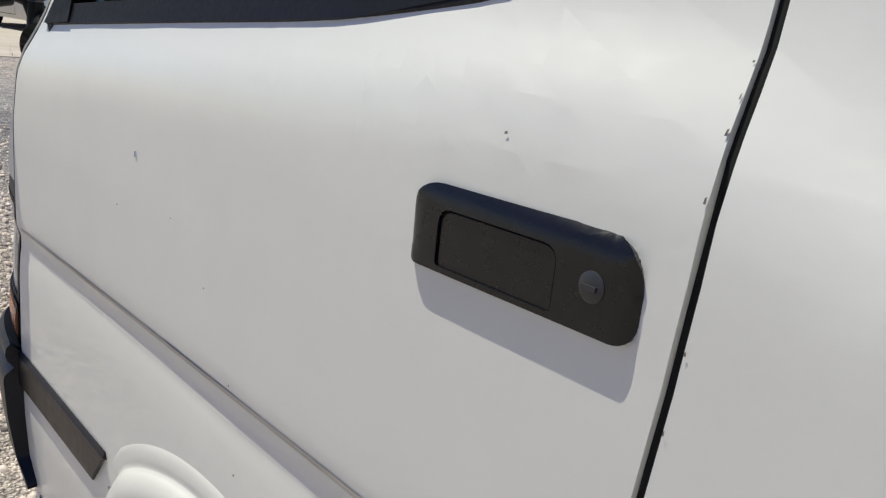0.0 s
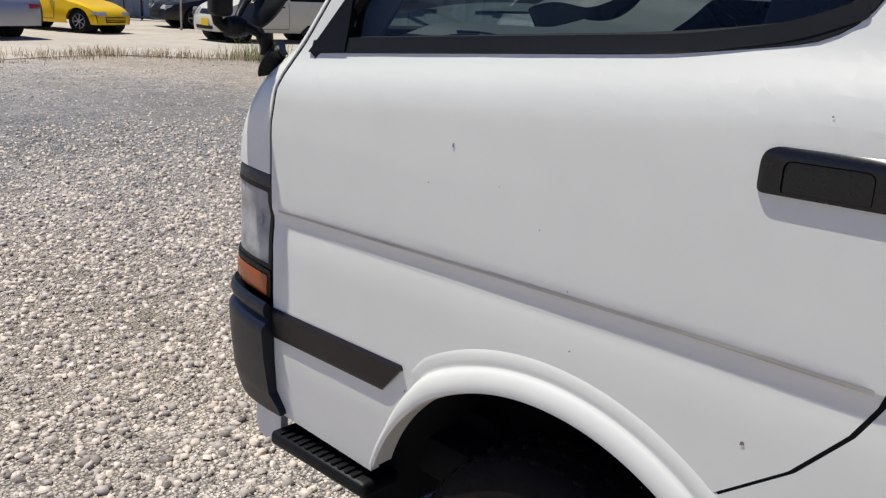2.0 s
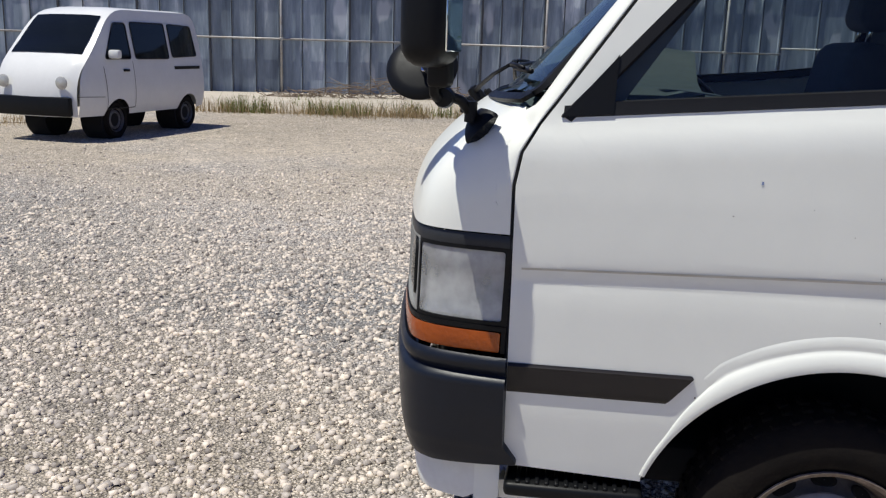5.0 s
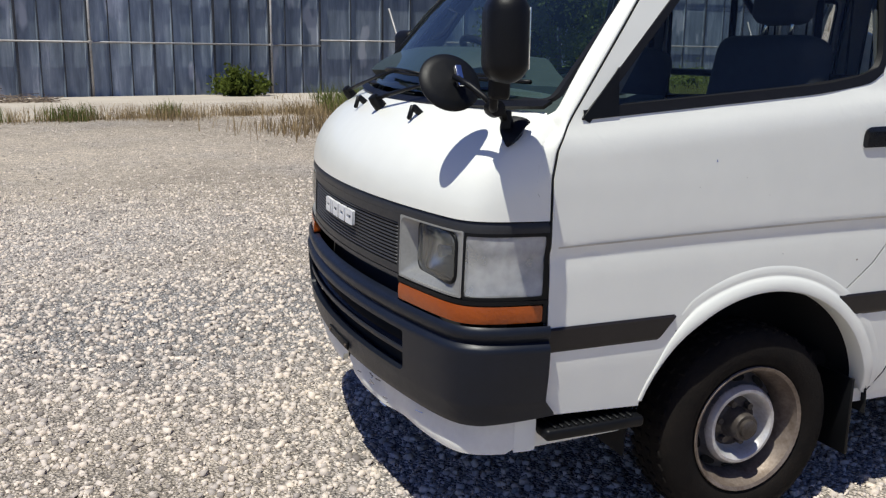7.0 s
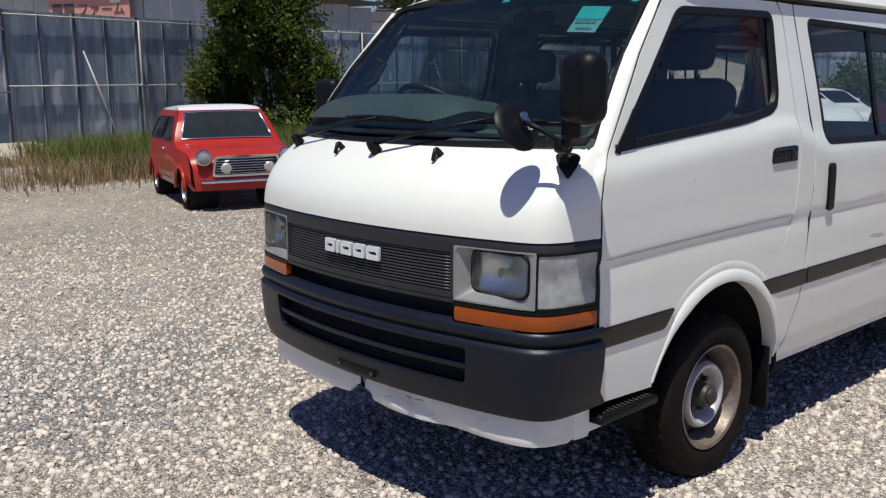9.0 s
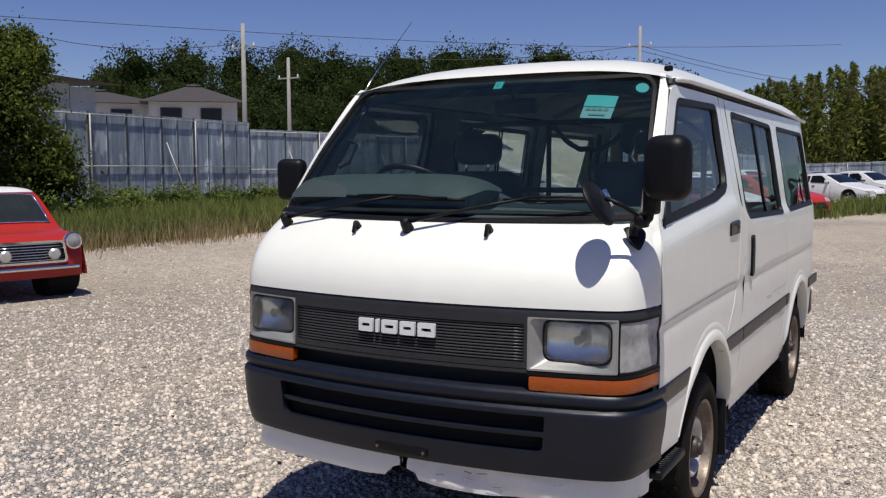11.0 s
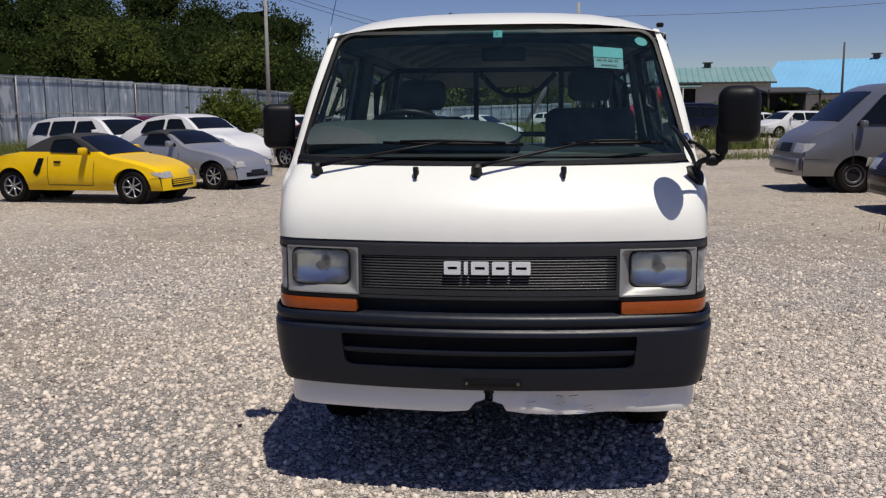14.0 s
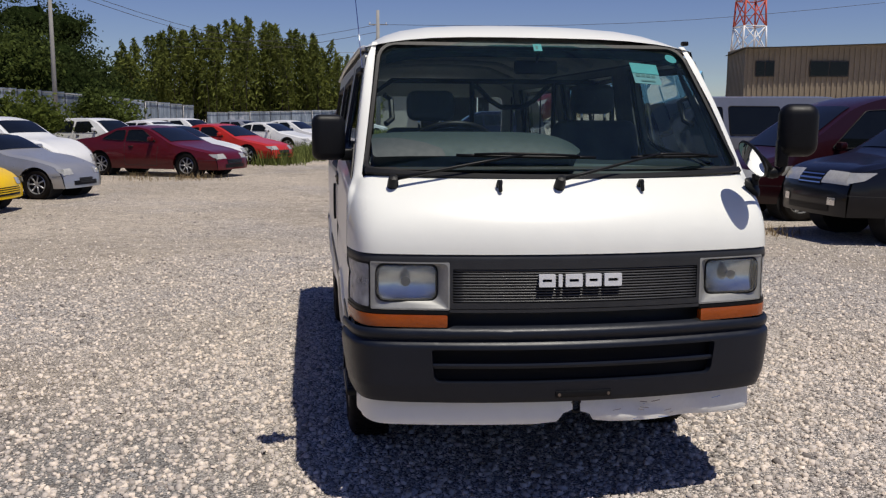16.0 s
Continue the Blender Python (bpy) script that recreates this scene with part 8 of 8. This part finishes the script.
def corrugated(w, h, pitch, depth):
    """A ribbed wall in the xz plane."""
    bm = bmesh.new()
    n = int(w / pitch)
    pts = []
    for k in range(n):
        x = w * k / n
        pts += [(x, 0), (x + w / n * 0.5, 0), (x + w / n * 0.55, -depth), (x + w / n * 0.95, -depth)]
    pts.append((w, 0))
    lo = [bm.verts.new((x, y, 0)) for x, y in pts]
    hi = [bm.verts.new((x, y, h)) for x, y in pts]
    for i in range(len(pts) - 1):
        bm.faces.new((lo[i], lo[i + 1], hi[i + 1], hi[i]))
    return bm


def shed(name, label, m, w, d, h, ridge, wall, roofm, openings=(), over=0.5, ribs=0.0, vents=()):
    """A gabled shed: w along local x, d deep along y, ridge along x."""
    t = thing(name, label, "building", m)
    bm = sheet([(0, 0), (w, 0), (w, h), (0, h)], [[(a, max(b, 0.01)), (c, max(b, 0.01)), (c, e), (a, e)] for a, b, c, e in openings], w, h, lambda u, v: (u, 0, v), 0.0)
    part("wall", bm, wall, t, smooth=False)
    if ribs:
        part("wall_cladding", corrugated(w, h, ribs, 0.05), wall, t, smooth=False, m=Matrix.Translation((0, -0.02, 0))) if not openings else None
    for x in (0, w):
        bm = bmesh.new()
        bm.faces.new([bm.verts.new(p) for p in ((x, 0, 0), (x, d, 0), (x, d, h), (x, d / 2, ridge), (x, 0, h))])
        part("gable_wall", bm, wall, t, smooth=False)
    part("back_wall", box(w, 0.2, h, (w / 2, d, h / 2)), wall, t, smooth=False)
    for side in (0, 1):
        bm = bmesh.new()
        n = int(w / 0.6)
        e0 = Vector((-over, -over if side == 0 else d + over, h - over * (ridge - h) / (d / 2)))
        ups = Vector((0, (d / 2 + over) * (1 if side == 0 else -1), (ridge - h) * (d / 2 + over) / (d / 2)))
        rows = []
        for k in range(n + 1):
            x = (w + 2 * over) * k / n
            for dx, dz in ((0, 0), (0.05, 0.06), (0.13, 0.06), (0.18, 0)):
                if k == n and dx:
                    continue
                p = e0 + Vector((x + dx, 0, dz))
                rows.append((bm.verts.new(p), bm.verts.new(p + ups)))
        for a, b in zip(rows, rows[1:]):
            bm.faces.new((a[0], b[0], b[1], a[1]))
        part("roof", bm, roofm, t, smooth=False)
        part("eave_board", box(w + 2 * over, 0.06, 0.18, (w / 2, e0.y, e0.z - 0.1)), M["eave"], t, smooth=False)
    for x in vents:
        v = part("roof_vent", box(0.7, 0.7, 0.5, (x, d / 2, ridge + 0.2), 0.05, 1), M["eave"], t, smooth=False)
        part("vent_cap", box(1.05, 1.0, 0.10, (x, d / 2, ridge + 0.48)), M["eave"], v, smooth=False)
    # a near-black box fills each opening: the unlit inside put into colour
    for a, b, c, e in openings:
        part("opening_inside", box(c - a + 0.4, 3.0, e - b + 0.4, ((a + c) / 2, 1.9, (b + e) / 2)), M["void"], t, smooth=False)
    return t


# teal-roofed workshop with a dark open bay
ws = shed("workshop", "long grey workshop with teal roof and dark open bay", pose(4.0, 95, 0, 0, 0, -7), 21.6, 11.0, 4.5, 6.1, M["wall_grey"], M["teal_roof"], [(6.9, 0.3, 14.2, 3.7)], vents=(7.1, 15.7))
part("canopy", box(8.6, 1.2, 0.10, (10.4, -0.6, 3.95), rot=(8, 0, 0)), M["teal_roof"], ws, smooth=False)
for x in (8.9, 12.9):
    part("canopy_post", box(0.12, 0.12, 3.8, (x, -1.1, 1.9)), M["whitesteel"], ws, smooth=False)
shed("blue_roof_hall", "hall with bright light-blue metal roof", pose(28.3, 107.2, 0, 0, 0, -33), 17.0, 14.0, 3.6, 7.4, M["wall_grey"], M["blue_roof"], vents=(10.8,))
lean = thing("open_shed", "dark open lean-to shed with plank stack", "shed")
part("shed_roof", box(4.2, 4.0, 0.12, (20.8, 70.0, 3.0), rot=(6, 0, 0)), M["eave"], lean, smooth=False)
part("shed_back", box(4.0, 0.15, 2.9, (20.8, 72.0, 1.45)), M["eave"], lean, smooth=False)
for x in (18.9, 22.7):
    part("shed_post", box(0.14, 0.14, 3.0, (x, 68.2, 1.5)), M["bark"], lean, smooth=False)
# brown corrugated building
bb = thing("brown_building", "two-storey brown corrugated metal building with small windows", "building", pose(29.05, 57.0, 0, 0, 0, -12))
part("wall", corrugated(30, 6.5, 0.36, 0.06), M["brown_sheet"], bb, smooth=False)
part("side_wall", corrugated(5, 6.5, 0.36, 0.06), M["brown_sheet"], bb, smooth=False, m=Matrix.Rotation(radians(90), 4, 'Z'))
bm = bmesh.new()
bm.faces.new([bm.verts.new(p) for p in ((-0.25, -0.7, 6.38), (31, -0.7, 7.4), (31, 5, 7.2), (-0.25, 5, 6.2))])
bmesh.ops.solidify(bm, geom=bm.faces[:], thickness=0.18)
part("roof", bm, M["eave"], bb, smooth=False)
bm = bmesh.new()
bm.faces.new([bm.verts.new(p) for p in ((0, -0.05, 6.4), (30, -0.05, 6.4), (30, -0.05, 7.35))])
part("upper_wall", bm, M["brown_sheet"], bb, smooth=False)
for x, w in ((0.7, 1.3), (4.4, 2.6)):
    wd = part("window", box(w, 0.12, 1.1, (x + w / 2, -0.10, 5.0), 0.01, 1), M["eave"], bb, smooth=False)
    for k in (0, 1):
        part("pane", box(w / 2 - 0.08, 0.03, 0.95, (x + w * (0.25 + 0.5 * k), -0.17, 5.0)), M["car_glass"], wd, smooth=False)
part("canopy", box(8.0, 1.6, 0.12, (14.5, -0.8, 2.9)), M["eave"], bb, smooth=False)
# pale building behind the fence with a faded sign
pb = thing("pale_building", "pale panel-walled building with flat dark eaves behind the fence", "building")
PB = [(-46.0, 6.0), (-33.5, 14.6), (-30.3, 23.8)]
for (x0, y0), (x1, y1), h0, h1 in ((PB[0], PB[1], 5.6, 6.0), (PB[1], PB[2], 6.0, 5.0)):
    L_ = math.hypot(x1 - x0, y1 - y0)
    ang = math.degrees(math.atan2(y1 - y0, x1 - x0))
    n = int(L_ / 1.0)
    for k in range(n):
        hh = h0 + (h1 - h0) * (k + 0.5) / n
        part("wall_panel", box(L_ / n - 0.03, 0.12, hh, (L_ * (k + 0.5) / n, 0, hh / 2)), M["wall_pale"], pb, smooth=False, m=pose(x0, y0, 0, 0, 0, ang))
    bm = bmesh.new()
    bm.faces.new([bm.verts.new(p) for p in ((-0.5, -0.9, h0), (L_ + 0.9, -0.9, h1), (L_ + 0.9, 8, h1 + 0.6), (-0.5, 8, h0 + 0.6))])
    bmesh.ops.solidify(bm, geom=bm.faces[:], thickness=0.22)
    part("roof", bm, M["eave"], pb, smooth=False, m=pose(x0, y0, 0.15, 0, 0, ang))
part("window", box(1.6, 0.1, 0.9, (4.2, -0.1, 4.0)), M["car_glass"], pb, smooth=False, m=pose(*PB[1], 0, 0, 0, math.degrees(math.atan2(PB[2][1] - PB[1][1], PB[2][0] - PB[1][0]))))
part("lamp_box", box(0.5, 0.4, 0.35, (14.2, -0.3, 5.2), 0.04, 1), M["whitesteel"], pb, smooth=False, m=pose(*PB[0], 0, 0, 0, math.degrees(math.atan2(PB[1][1] - PB[0][1], PB[1][0] - PB[0][0]))))
sign = part("shop_sign", box(3.7, 0.08, 1.5, (0, 0, 0)), M["sign"], None, "faded pink sign board on the pale building", smooth=False, m=pose(-35.05, 13.0, 4.75, 0, 0, math.degrees(math.atan2(8.6, 12.5))))
tagged(sign, category="sign")
fc = bpy.data.curves.new("letters", 'FONT')
fc.body = "ファーム"
fc.size = 0.55
fc.extrude = 0.01
fo = new("letters", fc)
dg = bpy.context.evaluated_depsgraph_get()
me = bpy.data.meshes.new_from_object(fo.evaluated_get(dg))
bpy.data.objects.remove(fo)
lt = new("lettering", me)
me.materials.append(M["signtext"])
lt.parent = sign
lt.matrix_basis = pose(-0.55, -0.06, -0.14, 90, 0, 0)
for x in (-1.45, -0.90):
    part("text_bar", box(0.44, 0.03, 0.46, (x, -0.05, 0.07)), M["signtext"], sign, smooth=False)
part("text_bar", box(1.1, 0.03, 0.18, (1.0, -0.05, -0.42)), M["signtext"], sign, smooth=False)


def house(at, ang, w, d, h, ridge, label):
    t = thing("house", label, "house", pose(*at, 0, 0, 0, ang))
    part("wall", box(w, d, h, (0, 0, h / 2)), M["wall_pale"], t, smooth=False)
    bm = bmesh.new()
    o = 0.7
    v = [bm.verts.new(p) for p in ((-w / 2 - o, -d / 2 - o, h - 0.2), (w / 2 + o, -d / 2 - o, h - 0.2), (w / 2 + o, d / 2 + o, h - 0.2), (-w / 2 - o, d / 2 + o, h - 0.2), (-w / 12, 0, ridge), (w / 12, 0, ridge))]
    for f in ((0, 1, 5, 4), (1, 2, 5), (2, 3, 4, 5), (3, 0, 4), (3, 2, 1, 0)):
        bm.faces.new([v[i] for i in f])
    part("roof", bm, M["tile_roof"], t, smooth=False)
    part("ridge_tile", tube([(-w / 12, 0, ridge + 0.05), (w / 12, 0, ridge + 0.05)], 0.14, 6), M["tile_roof"], t)
    for x in (-w * 0.25, w * 0.2):
        wd = part("window", box(1.6, 0.1, 1.1, (x, -d / 2 - 0.03, h - 1.2)), M["eave"], t, smooth=False)
        part("pane", box(1.4, 0.04, 0.95, (x, -d / 2 - 0.08, h - 1.2)), M["car_glass"], wd, smooth=False)


house((-51.5, 50.8), 44, 6.6, 5.4, 7.05, 8.25, "house with dark hipped tile roof behind the fence")
house((-59.0, 47.6), 50, 9.0, 5.5, 7.1, 8.0, "neighbouring house with dark tiled roof")


def pole(at, h, label, r=0.16, arms=True, lean=None, made="polecon"):
    t = thing("utility_pole", label, "utility pole", Matrix.Translation((*at, 0)))
    part("shaft", tube([(0, 0, 0), (0, 0, h * 0.5), (0, 0, h)], r, 10, r_end=r * 0.62), M[made], t)
    if arms:
        part("crossarm", box(1.6, 0.08, 0.08, (0, 0, h - 1.2)), M["pipe"], t, smooth=False)
        for x in (-0.7, 0, 0.7):
            part("insulator", cyl(0.05, 0.04, 0.16, (x, 0, h - 1.08), 'Z', 8), M["whitesteel"], t)
    if lean:
        part("stay_pole", tube([(lean, 0.6, 0), (0.05, 0.1, h * 0.78)], r * 0.8, 8), M["polecon"], t)


pole((4.9, 76.0), 10.6, "grey concrete utility pole with a leaning stay pole", 0.22, True, -4.6)
pole((-16.0, 54.0), 10.5, "grey utility pole behind the fence", 0.15)
pole((-30.2, 33.0), 9.0, "grey utility pole behind the fence", 0.16)
pole((-33.0, 40.0), 8.2, "distant grey utility pole", 0.15)
pole((-40.5, 24.8), 10.0, "grey utility pole beside the pale building", 0.14)
pole((22.0, 61.5), 6.0, "dark utility pole by the blue roof", 0.10, False, None, "eave")
for a, b in (((-16, 54, 9.3), (-2, 88, 8.6)), ((-16, 54, 9.0), (-2, 88, 8.2)), ((-30.2, 33, 7.9), (-16, 54, 9.3)), ((-40.5, 24.8, 9.0), (-30.2, 33, 8.0)), ((4.9, 76, 9.4), (-14, 84, 8.6)), ((4.9, 76, 8.8), (-14, 84, 7.9)), ((4.9, 76, 9.4), (48, 70, 11.5)), ((-40.5, 24.8, 9.2), (-8, 90, 13.0))):
    p, q = Vector(a), Vector(b)
    pts = [p.lerp(q, k / 8) - Vector((0, 0, 0.8 * math.sin(math.pi * k / 8))) for k in range(9)]
    tagged(part("overhead_wire", tube(pts, 0.018, 5), M["eave"], None, "thin dark overhead wire between poles"), category="wire")
# lattice tower
tw = thing("lattice_tower", "tall red and white steel lattice mast far off", "mast", Matrix.Translation((68, 134, 0)))
for k in range(10):
    z0_, z1_ = 4.0 * k, 4.0 * (k + 1)
    w0, w1 = 2.5 - 0.17 * k, 2.5 - 0.17 * (k + 1)
    mm = M["redsteel"] if k % 2 == 0 else M["whitesteel"]
    cs = [(-1, -1), (1, -1), (1, 1), (-1, 1)]
    for i in range(4):
        a, b = cs[i], cs[(i + 1) % 4]
        part("leg", tube([(a[0] * w0, a[1] * w0, z0_), (a[0] * w1, a[1] * w1, z1_)], 0.16, 4), mm, tw)
        part("brace", tube([(a[0] * w0, a[1] * w0, z0_), (b[0] * w1, b[1] * w1, z1_)], 0.10, 4), mm, tw)
        part("brace", tube([(b[0] * w0, b[1] * w0, z0_), (a[0] * w1, a[1] * w1, z1_)], 0.10, 4), mm, tw)
        part("girt", tube([(a[0] * w1, a[1] * w1, z1_), (b[0] * w1, b[1] * w1, z1_)], 0.12, 4), mm, tw)
# tall net posts far behind the workshop
net = thing("net_posts", "row of tall thin net posts far away", "posts")
for k in range(6):
    part("post", tube([(2.4 + 2.2 * k, 112, 0), (2.4 + 2.2 * k, 112, 9.6 if k < 5 else 8.2)], 0.07, 5), M["pipe"], net)
for dz in (0, 1.2, 2.4):
    part("net_cable", tube([(2.4, 112, 9.5 - dz), (11.2, 112, 9.5 - dz), (13.4, 112, 8.1 - dz)], 0.025, 4), M["pipe"], net)
